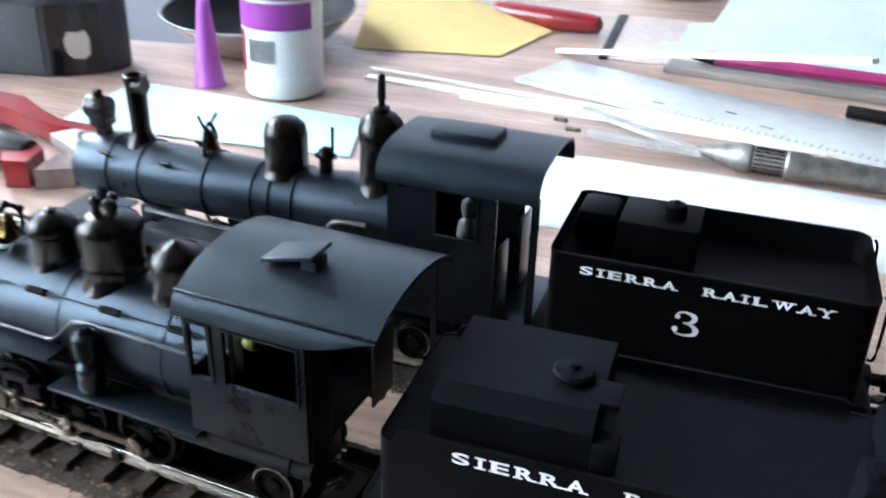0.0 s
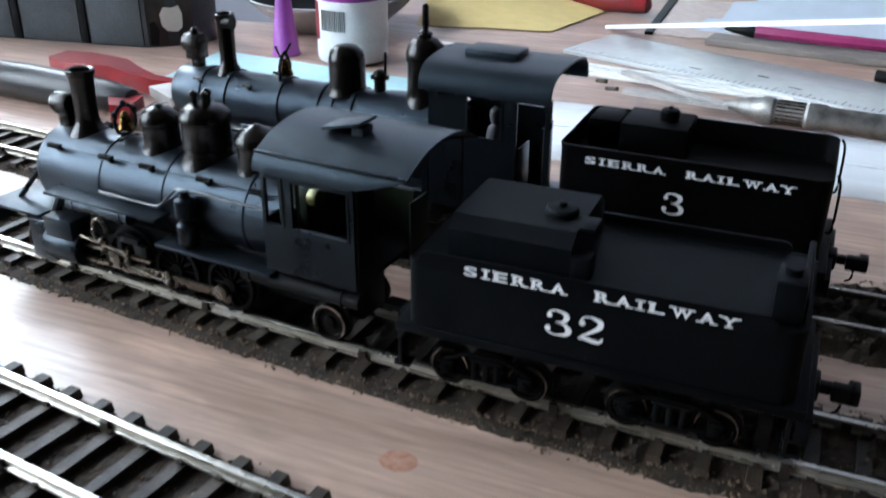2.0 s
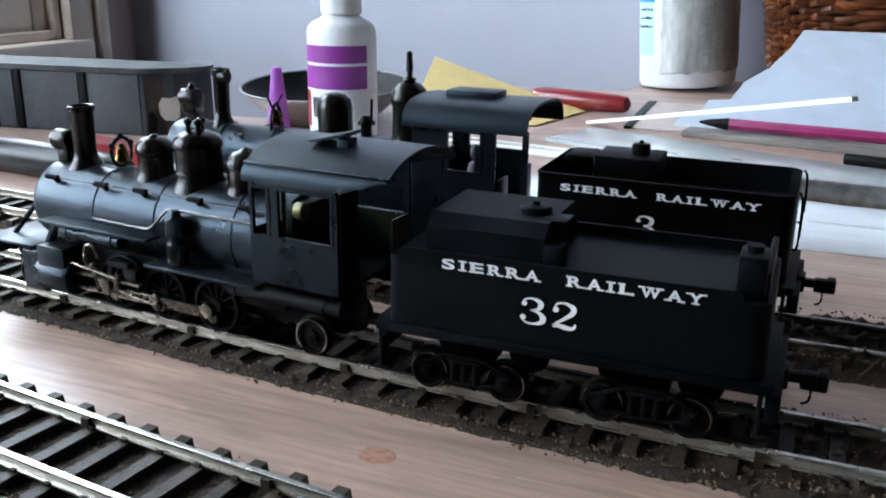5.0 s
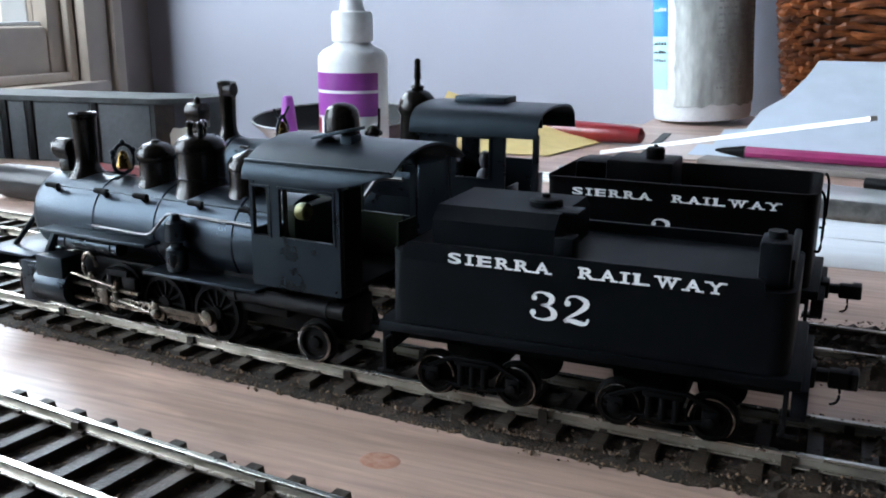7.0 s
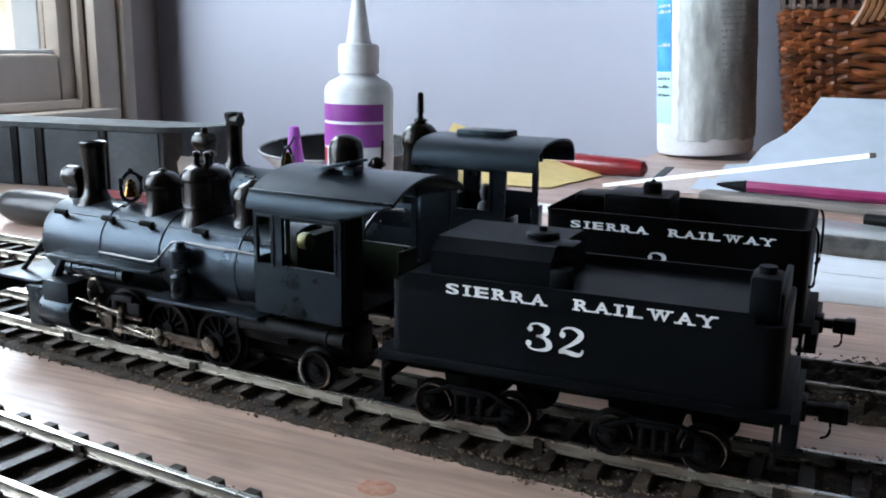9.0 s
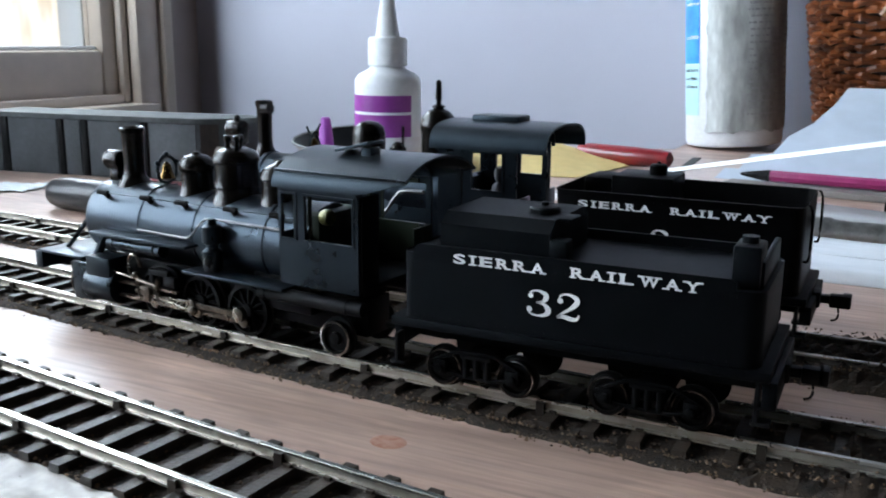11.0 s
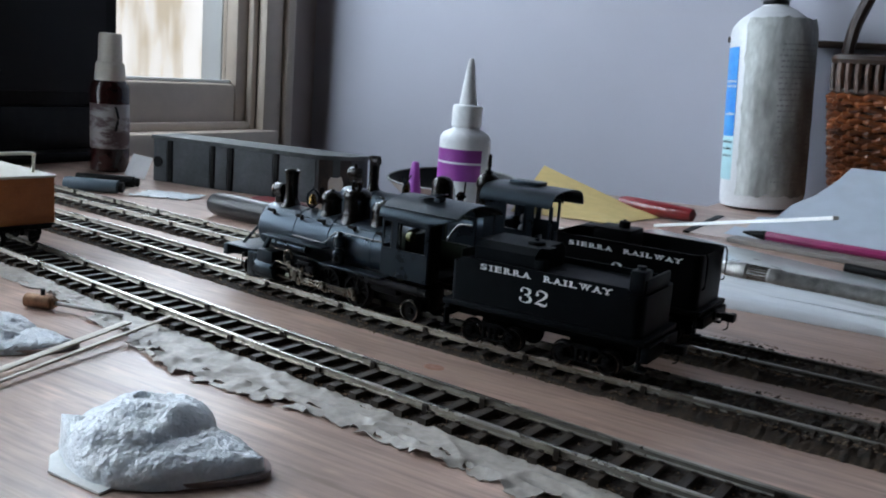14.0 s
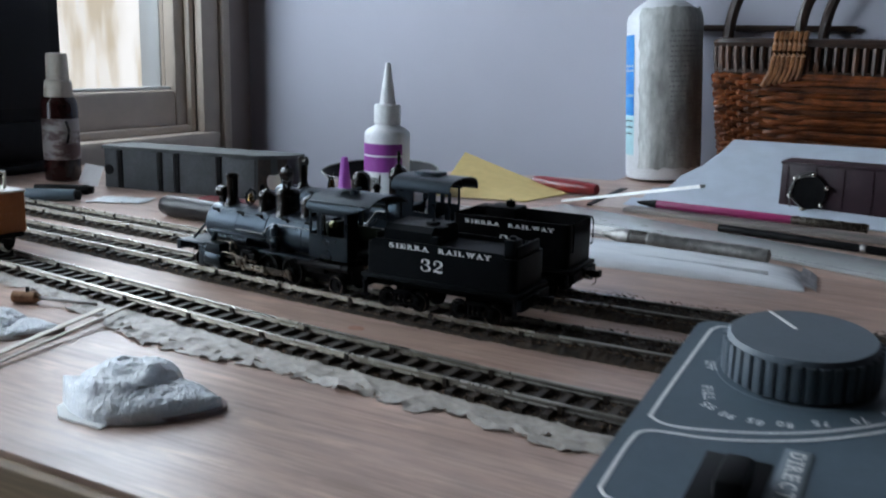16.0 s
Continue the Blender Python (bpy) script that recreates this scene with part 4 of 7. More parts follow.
def arch(half_line):
    """A full roof line, mirrored from points that run from the near eave to the crown."""
    near = [Vector((y, z, 0)) for y, z in half_line]
    full = near + [Vector((-p.x, p.y, 0)) for p in reversed(near[:-1])]
    return [(p.x, p.y) for p in soft(full, 3)]


def roof_sheet(line, thick, stations):
    """A bent roof sheet through (x, lowest z) stations; below that height the eaves are cut away."""
    bm = bmesh.new()

    def clip(z0):
        out = []
        for y, z in line:
            if z >= z0:
                out.append(Vector((y, z)))
                continue
            side = [(abs(p[0]), p[1]) for p in line if p[0] * y > 0 and p[1] >= z0]
            out.append(Vector((math.copysign(max(q[0] for q in side), y), z0)))
        return out
    rings = []
    for x, z0 in stations:
        top = clip(z0)
        low = []
        for k, p in enumerate(top):
            d = Vector(line[min(k + 1, len(line) - 1)]) - Vector(line[max(k - 1, 0)])
            d.normalize()
            low.append(p + thick * Vector((d.y, -d.x)))
        rings.append([bm.verts.new((x, p.x, p.y)) for p in top + low[::-1]])
    n = len(rings[0])
    for a, b in zip(rings, rings[1:]):
        for k in range(n):
            bm.faces.new((a[k], a[(k + 1) % n], b[(k + 1) % n], b[k]))
    for r in (rings[0], rings[-1]):
        for k in range(n // 2 - 1):
            bm.faces.new((r[k], r[k + 1], r[n - 2 - k], r[n - 1 - k]))
    return bm


def cab(t, near, far, half, line, stations, mat_roof, mat):
    """A sheet-metal cab: floor, two sides with their own openings, front wall and arched roof."""
    (xs, zs, holes), (fxs, fzs, fholes) = near, far
    xa, xb, floor = xs[0], xs[-1], zs[0]
    # Floor coloured near black to stand in for the shade inside the cab.
    c = part("cab", B((xa, xb, -half + 0.8, half - 0.8, floor, floor + 1.2)), M_NEARBLACK, t, "sheet-metal cab", bevel=0.2)
    for s, px, pz, ph in ((-1, xs, zs, holes), (1, fxs, fzs, fholes)):
        bm = bmesh.new()
        panel(bm, px, pz, ph, s * half - 0.35, s * half + 0.35)
        part("cab_side", bm, mat, c, "side sheet with window openings")
        for i, k in ph:
            # thin raised frame round each opening
            x0, x1, z0, z1 = px[i], px[i + 1], pz[k], pz[k + 1]
            y0, y1 = sorted((s * half + s * 0.35, s * half + s * 0.6))
            part("window_frame", B((x0 - 0.45, x0, y0, y1, z0 - 0.45, z1 + 0.45), (x1, x1 + 0.45, y0, y1, z0 - 0.45, z1 + 0.45),
                                   (x0, x1, y0, y1, z0 - 0.45, z0), (x0, x1, y0, y1, z1, z1 + 0.45)), mat, c)
    part("cab_front", B((xa, xa + 0.7, -half + 0.4, half - 0.4, floor, zs[1] + 1)), mat, c, bevel=0.1)
    roof = part("roof", roof_sheet(line, 0.6, stations), mat_roof, c, "arched satin roof")
    for px in (stations[0][0] + 2.0, xb - 0.6):
        bm = bmesh.new()
        inner = [(p[0] * 0.955, p[1] - 0.75) for p in line]
        shell(bm, inner, 0.9, px - 0.4, px + 0.4)
        part("roof_rib", bm, mat, roof)
    return c, roof


def handrail(parent, pts, r=0.33, posts=(), mat=None):
    bm = bmesh.new()
    tube(bm, pts, r, 8)
    ob = part("handrail", bm, mat or M_PIPE, parent, "thin wire handrail")
    for p in posts:
        b2 = bmesh.new()
        cyl(b2, p[0], p[1], 0.5, seg=8)
        ball_knob(b2, *p[1], 0.65)
        part("rail_post", b2, M_LOCO, ob)
    return ob


M_PIPE = material("dull_pipe", (0.16, 0.16, 0.16), 0.3, 0.9, (0.10, 0.10, 0.098), 300)


def build_driver(t, x, r, y, out, cache={}):
    """A spoked driving wheel: tyre and hub turned in one, spokes over the recessed web."""
    bm = bmesh.new()
    lathe(bm, [(r + 0.7, 0), (r + 0.7, 0.5), (r, 0.8), (r, 2.4), (r - 0.9, 2.45), (r - 1.0, 1.1), (1.8, 1.1), (1.7, 2.7), (0.5, 2.8)], (0, 0, 0), "y", 32)
    for v in bm.verts:
        v.co.y *= out
        v.co += Vector((x, y, RAIL_TOP + r))
    w = part("driving_wheel", bm, M_WHEEL, t, "spoked driving wheel")
    if r not in cache:
        b2 = bmesh.new()
        cyl(b2, (1.2, 0, 0), (r - 0.8, 0, 0), 0.45, seg=6)
        cache[r] = mesh_of("spoke", b2, M_WHEEL)
    for k in range(12):
        sp = new("spoke", cache[r])
        sp.parent = w
        sp.location = (x / 1000, (y + out * 1.6) / 1000, (RAIL_TOP + r) / 1000)
        sp.rotation_euler = (0, 2 * math.pi * k / 12, 0)
    return w


def running_gear(t, xs, r, cyl_x, trail, pilot_x, pump_y=1):
    for x in xs:
        for s in (-1, 1):
            build_driver(t, x, r, s * 7.4, s)
    for x in trail + pilot_x:
        for s in (-1, 1):
            bm = bmesh.new()
            flanged_wheel(bm, x, RAIL_TOP + 4.2, 4.2, s * 7.4, s)
            w = part("wheel", bm, M_WHEEL, t, "small wheel with a shiny rim")
            bm = bmesh.new()
            lathe(bm, [(3.8, 2.2), (4.3, 2.2), (4.3, 2.42), (3.8, 2.46), (3.8, 2.2)], (0, 0, 0), "y", 28, caps=False)
            for v in bm.verts:
                v.co = Vector((x + v.co.x, s * (7.4 + v.co.y), RAIL_TOP + 4.2 + v.co.z))
            part("tyre", bm, M_TYRE, w, "worn metal rim")
    part("main_frame", B((xs[0] - 18, trail[0] + 6, -4.6, 4.6, 9, 18), (xs[0] - 14, trail[0] + 4, -6.2, 6.2, 14, 19)), M_BLACKP, t, bevel=0.3)
    for s in (-1, 1):
        y = s * 12.2
        bm = bmesh.new()
        cyl(bm, (cyl_x - 6.2, y - s * 0.4, 11.8), (cyl_x + 5.4, y - s * 0.4, 11.8), 4.5, seg=24)
        cyl(bm, (cyl_x - 6.9, y - s * 0.4, 11.8), (cyl_x - 6.2, y - s * 0.4, 11.8), 3.6, seg=24)
        box(bm, cyl_x - 5, cyl_x + 4.4, y - s * 0.4 - 3.4, y - s * 0.4 + 3.4, 13, 20)
        part("cylinder_block", bm, M_LOCO, t, "cylinder casting", bevel=0.25)
        yy = s * 12.6
        bm = B((cyl_x + 5, xs[1] - 5, yy - 0.6, yy + 0.6, 13.4, 14.2), (cyl_x + 5, xs[1] - 5, yy - 0.6, yy + 0.6, 9.6, 10.4))
        part("slide_bar", bm, M_STEEL, t, "bright slide bar")
        part("crosshead", B((xs[0] - 3.4, xs[0] + 0.6, yy - 1.0, yy + 1.0, 9.8, 13.8)), M_STEEL, t, bevel=0.3)
        bm = B((xs[0] - 2, xs[2], yy - 0.45, yy + 0.45, 10.6, 12.0))
        for k in (1, 2):
            cyl(bm, (xs[k], yy - 0.9, 11.3), (xs[k], yy + 0.9, 11.3), 1.5 if k == 1 else 1.9, seg=16)
        part("main_rod", bm, M_STEEL, t, "worn steel rod", bevel=0.15)
        bm = B((xs[0], xs[2], s * 10.6 - 0.4, s * 10.6 + 0.4, 8.3, 9.7))
        for x in xs:
            cyl(bm, (x, s * 10.6 - 0.9, 9), (x, s * 10.6 + 0.9, 9), 1.5, seg=14)
        part("side_rod", bm, M_STEEL, t, "worn steel rod", bevel=0.1)
        bm = bmesh.new()
        g = yy + s * 0.9
        tube(bm, [(xs[1] + 1, g, 10), (xs[0] + 4, g, 11.6)], 0.5)
        tube(bm, soft([(xs[0] + 4.6, g, 10.6), (xs[0] + 3.4, g, 13.4), (xs[0] + 4.4, g, 16.4)], 4), 0.75)
        tube(bm, [(xs[0] + 3.8, g, 14.6), (cyl_x + 5, g, 16.4)], 0.45)
        tube(bm, [(xs[0] - 2.5, g, 10), (xs[0] - 4.2, g, 16.6)], 0.5)
        ball_knob(bm, xs[0] - 4.2, g, 16.6, 0.95)
        ball_knob(bm, xs[0] + 3.6, g, 14.4, 0.95)
        ball_knob(bm, xs[1] + 1, g, 10, 1.2)
        part("valve_gear", bm, M_STEEL, t, "bright valve gear")
        bm = bmesh.new()
        tube(bm, [(xs[0] - 4.6 + 2.3 * math.cos(a), g, 19.0 + 3.2 * math.sin(a)) for a in (2 * math.pi * k / 16 for k in range(15))], 0.5)
        part("expansion_link", bm, M_STEEL, t, "bright curved link")
        part("link_bracket", B((xs[0] + 0.6, xs[0] + 7.5, yy - 0.8, yy + 0.8, 17.4, 19.0), (xs[0] + 0.6, xs[0] + 2.2, yy - 0.8, yy + 0.8, 13.6, 19.0), (xs[0] + 6.0, xs[0] + 10, yy - 0.8, yy + 0.8, 14.8, 17.6)), M_BLACKP, t, bevel=0.3)


def engine_32():
    X, Y = -110.0, TRACK_1(-110.0)
    t = thing("steam_engine", "black model steam engine with brass bell, satin cab roof", "model locomotive", X, Y, 0, math.degrees(math.atan(-0.088)))
    o = -X                                # local x = bench x + o
    bz, br = 28.4, 10.4
    bm = bmesh.new()
    lathe(bm, [(7.8, -159.4 + o), (9.6, -159.0 + o), (br - 0.2, -158.2 + o), (br, -157 + o), (br, -138.2 + o), (br + 0.25, -138.0 + o), (br + 0.25, -136.8 + o), (br, -136.6 + o),
               (br, -118 + o), (br + 0.25, -117.8 + o), (br + 0.25, -116.8 + o), (br, -116.6 + o), (br + 0.4, -94.2 + o), (br + 0.65, -94.0 + o), (br + 0.65, -93.0 + o), (br + 0.4, -92.8 + o), (br + 0.5, -80 + o)], (0, 0, bz), "x", 40)
    boiler = part("boiler", bm, M_BOILER, t, "satin black banded boiler")
    bm = bmesh.new()
    lathe(bm, [(6.6, -161.0 + o), (7.4, -160.4 + o), (7.8, -159.2 + o)], (0, 0, bz), "x", 32)
    cyl(bm, (-162 + o, 0, bz), (-160.8 + o, 0, bz), 1.4)
    part("smokebox_door", bm, M_LOCO, boiler)
    part("firebox", B((-98 + o, -80 + o, -8.6, 8.6, 13, 28)), M_BLACKP, t, bevel=0.6)
    part("smokestack", dome([(5.0, 37.6), (4.2, 38.8), (3.1, 40.4), (2.75, 42), (2.9, 48), (3.1, 52.4), (3.5, 52.7), (3.5, 53.7), (3.1, 53.9), (2.5, 53.7), (2.2, 49)], -148.9 + o), M_DOME, t, "tapered smokestack with a rolled lip")
    # headlight on a bracket
    bm = B((-158 + o, -153.4 + o, -2.2, 2.2, 41.8, 46.2))
    cyl(bm, (-158.8 + o, 0, 44.3), (-153.4 + o, 0, 44.3), 2.8, seg=22)
    box(bm, -157.5 + o, -154 + o, -1.7, 1.7, 37.5, 41.8)
    hl = part("headlight", bm, M_DOME, t, "black box headlight", bevel=0.3)
    bm = bmesh.new()
    lathe(bm, [(2.3, -159.4 + o), (2.3, -158.9 + o)], (0, 0, 44.3), "x", 22)
    part("lens", bm, M_SILVER, hl, "silver lens")
    # bell in its yoke
    bm = bmesh.new()
    tube(bm, soft([(-136 + o, 0.3, 39.4), (-136 + o, -2.4, 40.4), (-136 + o, -3.3, 43.2), (-136 + o, -2.2, 45.8), (-136 + o, 0, 46.8), (-136 + o, 2.2, 45.8), (-136 + o, 3.3, 43.2), (-136 + o, 2.4, 40.4), (-136 + o, -0.3, 39.4)], 4), 0.5)
    ball_knob(bm, -136 + o, 0, 47.2, 0.8)
    for q in (-3.2, 3.2):
        ball_knob(bm, -136 + o, q, 45.0, 0.8)
    cyl(bm, (-136 + o, -3, 38), (-136 + o, 3, 38), 0.9)
    bell = part("bell_yoke", bm, M_LOCO, t)
    part("bell", dome([(2.3, 40.8), (2.0, 41.3), (1.5, 42.4), (1.3, 43.8), (0.9, 44.8), (0.3, 45.2)], -136 + o, seg=20), M_BRASS, bell, "small brass bell")
    part("sand_dome", dome([(5.4, 37.0), (4.8, 38.2), (4.3, 39.6), (4.2, 43.6), (4.6, 44.0), (4.7, 44.8), (4.3, 46.4), (3.0, 47.6), (1.2, 48.1), (0.9, 48.6), (0.3, 48.8)], -124.6 + o), M_DOME, t, "round-topped dome")
    sd = part("steam_dome", dome([(6.9, 36.4), (6.2, 37.8), (5.6, 39.4), (5.5, 40.6), (5.8, 41), (5.6, 41.6), (5.5, 46.8), (6.0, 47.2), (6.0, 48.2), (5.3, 49.6), (3.4, 50.6), (0.8, 51.0)], -110.5 + o, seg=36), M_DOME, t, "large round-topped dome")
    for dx, dy in ((-1.6, -1.2), (1.4, -1.0), (0, 1.6)):
        part("safety_valve", dome([(0.8, 50.4), (0.65, 52.4), (1.0, 52.6), (0.95, 53.6), (0.4, 54.0)], -110.5 + dx + o, seg=10, y=dy), M_DOME, sd)
    part("rear_dome", dome([(5.8, 37.0), (5.2, 38.4), (4.8, 40), (4.8, 43.6), (5.2, 44.0), (5.1, 45.2), (4.0, 46.8), (1.8, 47.6), (0.9, 48.2), (0.3, 48.4)], -95.8 + o), M_DOME, t, "round-topped dome")
    # handrail along the boiler with its posts
    a = radians(42)
    yy, zz = -br * math.cos(a), bz + br * math.sin(a)
    for x in (-151, -134, -121, -104, -89):
        for s in (1, -1):
            bm = bmesh.new()
            cyl(bm, (x + o, s * yy * 0.97, zz - 0.3), (x + o, s * (yy - 1.4), zz + 1.4), 0.7, seg=8)
            cyl(bm, (x + o - 2.2, s * (yy - 1.5), zz + 1.3), (x + o + 1.8, s * (yy - 1.5), zz + 1.3), 0.7, seg=8)
            part("rail_post", bm, M_NEARBLACK, boiler, "small black bracket")
    for s in (1, -1):
        handrail(t, [(-154 + o, s * (yy - 1.4), zz + 1.3), (-82 + o, s * (yy - 1.4), zz + 1.3)], 0.18, mat=M_LOCO)
    # side pipe that dips and rises to the cab
    for s in (-1, 1):
        handrail(t, soft([(-136 + o, s * 11.2, 28.4), (-122 + o, s * 11.2, 28.2), (-117 + o, s * 11.2, 28.6), (-112.5 + o, s * 11.2, 32.6), (-109 + o, s * 11.2, 34.0), (-92 + o, s * 11.2, 34.0), (-83 + o, s * 11.2, 33.8)], 5), 0.36)
        # upper running board, its drop and the low one
        part("running_board", B((-151 + o, -115 + o, s * 11.6 - 3.6, s * 11.6 + 3.6, 26.1, 26.9)), M_ROOF, t, "narrow running board", bevel=0.15)
        part("running_board", B((-116 + o, -83 + o, s * 12 - 3.4, s * 12 + 3.4, 20.2, 20.9)), M_ROOF, t, "lower running board", bevel=0.15)
        bm = bmesh.new()
        cyl(bm, (-146 + o, s * 11.8, 23.9), (-126 + o, s * 11.8, 23.9), 1.9, seg=20)
        for q in (-144, -128.5):
            cyl(bm, (q + o - 0.5, s * 11.8, 23.9), (q + o + 0.5, s * 11.8, 23.9), 2.15, seg=20)
        part("air_tank", bm, M_LOCO, t, "small black air reservoir")
        bm = bmesh.new()
        cyl(bm, (-92 + o, s * 12.6, 18.6), (-61.5 + o, s * 12.6, 18.6), 1.7, seg=18)
        for q in (-90, -66):
            cyl(bm, (q + o - 0.4, s * 12.6, 18.6), (q + o + 0.4, s * 12.6, 18.6), 1.95, seg=18)
        part("injector_pipe", bm, M_BLACKP, t)
    # air pump on the side
    bm = bmesh.new()
    lathe(bm, [(2.2, 16.5), (2.5, 17), (2.5, 21.5), (1.5, 22.2), (1.5, 23), (2.4, 23.6), (2.4, 27.6), (1.3, 28.2), (0.9, 29.5)], (-107.5 + o, -12.6, 5.0), "z", 18)
    part("air_pump", bm, M_LOCO, t, "upright black air pump")
    # front deck, beam, braces
    part("front_deck", B((-176 + o, -157 + o, -13.5, 13.5, 17.8, 18.6), (-176.5 + o, -173.5 + o, -14, 14, 13.4, 18.2)), M_ROOF, t, "front deck plate", bevel=0.2)
    for s in (-1, 1):
        bm = bmesh.new()
        tube(bm, [(-171 + o, s * 7, 18.6), (-158.5 + o, s * 5.4, 32)], 0.7)
        part("front_brace", bm, M_LOCO, t)
        part("front_step", B((-160 + o, -152 + o, s * 13.2 - 1.2, s * 13.2 + 1.2, 7, 17.6)), M_LOCO, t, bevel=0.4)
        bm = bmesh.new()
        tube(bm, [(-154 + o, s * 11, 18), (-149.5 + o, s * 9, 28)], 1.3)
        part("steam_pipe", bm, M_LOCO, t)
    coupler(t, -175 + o, 12.4, -1)
    running_gear(t, [-131 + o, -115.5 + o, -99.5 + o], 6.6, -148 + o, [-72.2 + o], [-163 + o])
    line = arch([(-16.5, 45.2), (-16.4, 46.6), (-15.8, 48.0), (-14.6, 49.1), (-11.5, 50.8), (-8, 52.0), (-4, 52.75), (0, 53.0)])
    side = ([q + o for q in (-83.3, -82.3, -78.3, -75.6, -62.3, -60.8)], [22.6, 33.6, 43.7, 45.4], {(1, 1), (3, 1)})
    eaves = [(-84.2 + o, 0), (-78 + o, 0), (-70 + o, 0), (-61.5 + o, 0), (-58 + o, 45.8), (-55 + o, 46.7), (-52 + o, 47.7), (-48.8 + o, 48.6)]
    c, roof = cab(t, side, side, 15.0, line, eaves, M_ROOF, M_LOCO)
    for s in (-1, 1):
        part("window_sash", B((-79.6 + o, -78.4 + o, s * 14.2 - 0.25, s * 14.2 + 0.25, 33.6, 43.6), (-75.4 + o, -74.6 + o, s * 14.2 - 0.25, s * 14.2 + 0.25, 33.6, 43.6)), M_GREEN, c, "dull green sash")
    # seam bar along the near shoulder of the roof, and the vent flap
    part("roof_seam", B((-84.3 + o, -48.7 + o, -15.35, -14.75, 48.75, 49.25)), M_LOCO, roof, bevel=0.1)
    bm = B((-73 + o, -63.5 + o, -6.0, 0.5, 0, 0.7))
    bmesh.ops.rotate(bm, cent=(-68 + o, 0, 0), matrix=Matrix.Rotation(radians(-13), 3, "Y"), verts=bm.verts)
    bmesh.ops.translate(bm, vec=(0, -1.5, 54.0), verts=bm.verts)
    box(bm, -66.5 + o, -63.8 + o, -6.2, -2.4, 51.6, 54.2)
    part("roof_vent", bm, M_ROOF, roof, "propped roof vent flap", bevel=0.15)
    # backhead, gauge and rear posts
    part("backhead", B((-84 + o, -77 + o, -8.5, 8.5, 19, 38)), M_GREEN, c, "dark green boiler back", bevel=1.5)
    bm = bmesh.new()
    lathe(bm, [(1.7, -77 + o), (1.9, -76.6 + o), (1.9, -74.8 + o), (1.5, -74.4 + o)], (0, -7.0, 37.4), "x", 20)
    part("gauge", bm, M_GAUGE, c, "greenish brass gauge")
    part("roof_post", B((-52.5 + o, -51.5 + o, 13.1, 13.9, 20, 48.4)), M_LOCO, c)
    part("rear_panel", B((-61 + o, -60.4 + o, 6.5, 14.5, 19.2, 34)), M_GREEN, c, bevel=0.2)
    # Black sheet added across the open near rear, standing in for cab shade.
    part("rear_panel", B((-60.7 + o, -60.1 + o, -14.9, -8.5, 22.6, 44.5)), M_NEARBLACK, c, bevel=0.1)
    part("cab_lining", B((-82 + o, -63.4 + o, 13.0, 13.6, 22.6, 34), (-82 + o, -63.4 + o, 13.0, 13.6, 44, 45)), M_GREEN, c, "dark green cab lining")
    part("drawbar", B((-63 + o, -46 + o, -2, 2, 11.5, 13)), M_BLACKP, t, bevel=0.2)
    return t


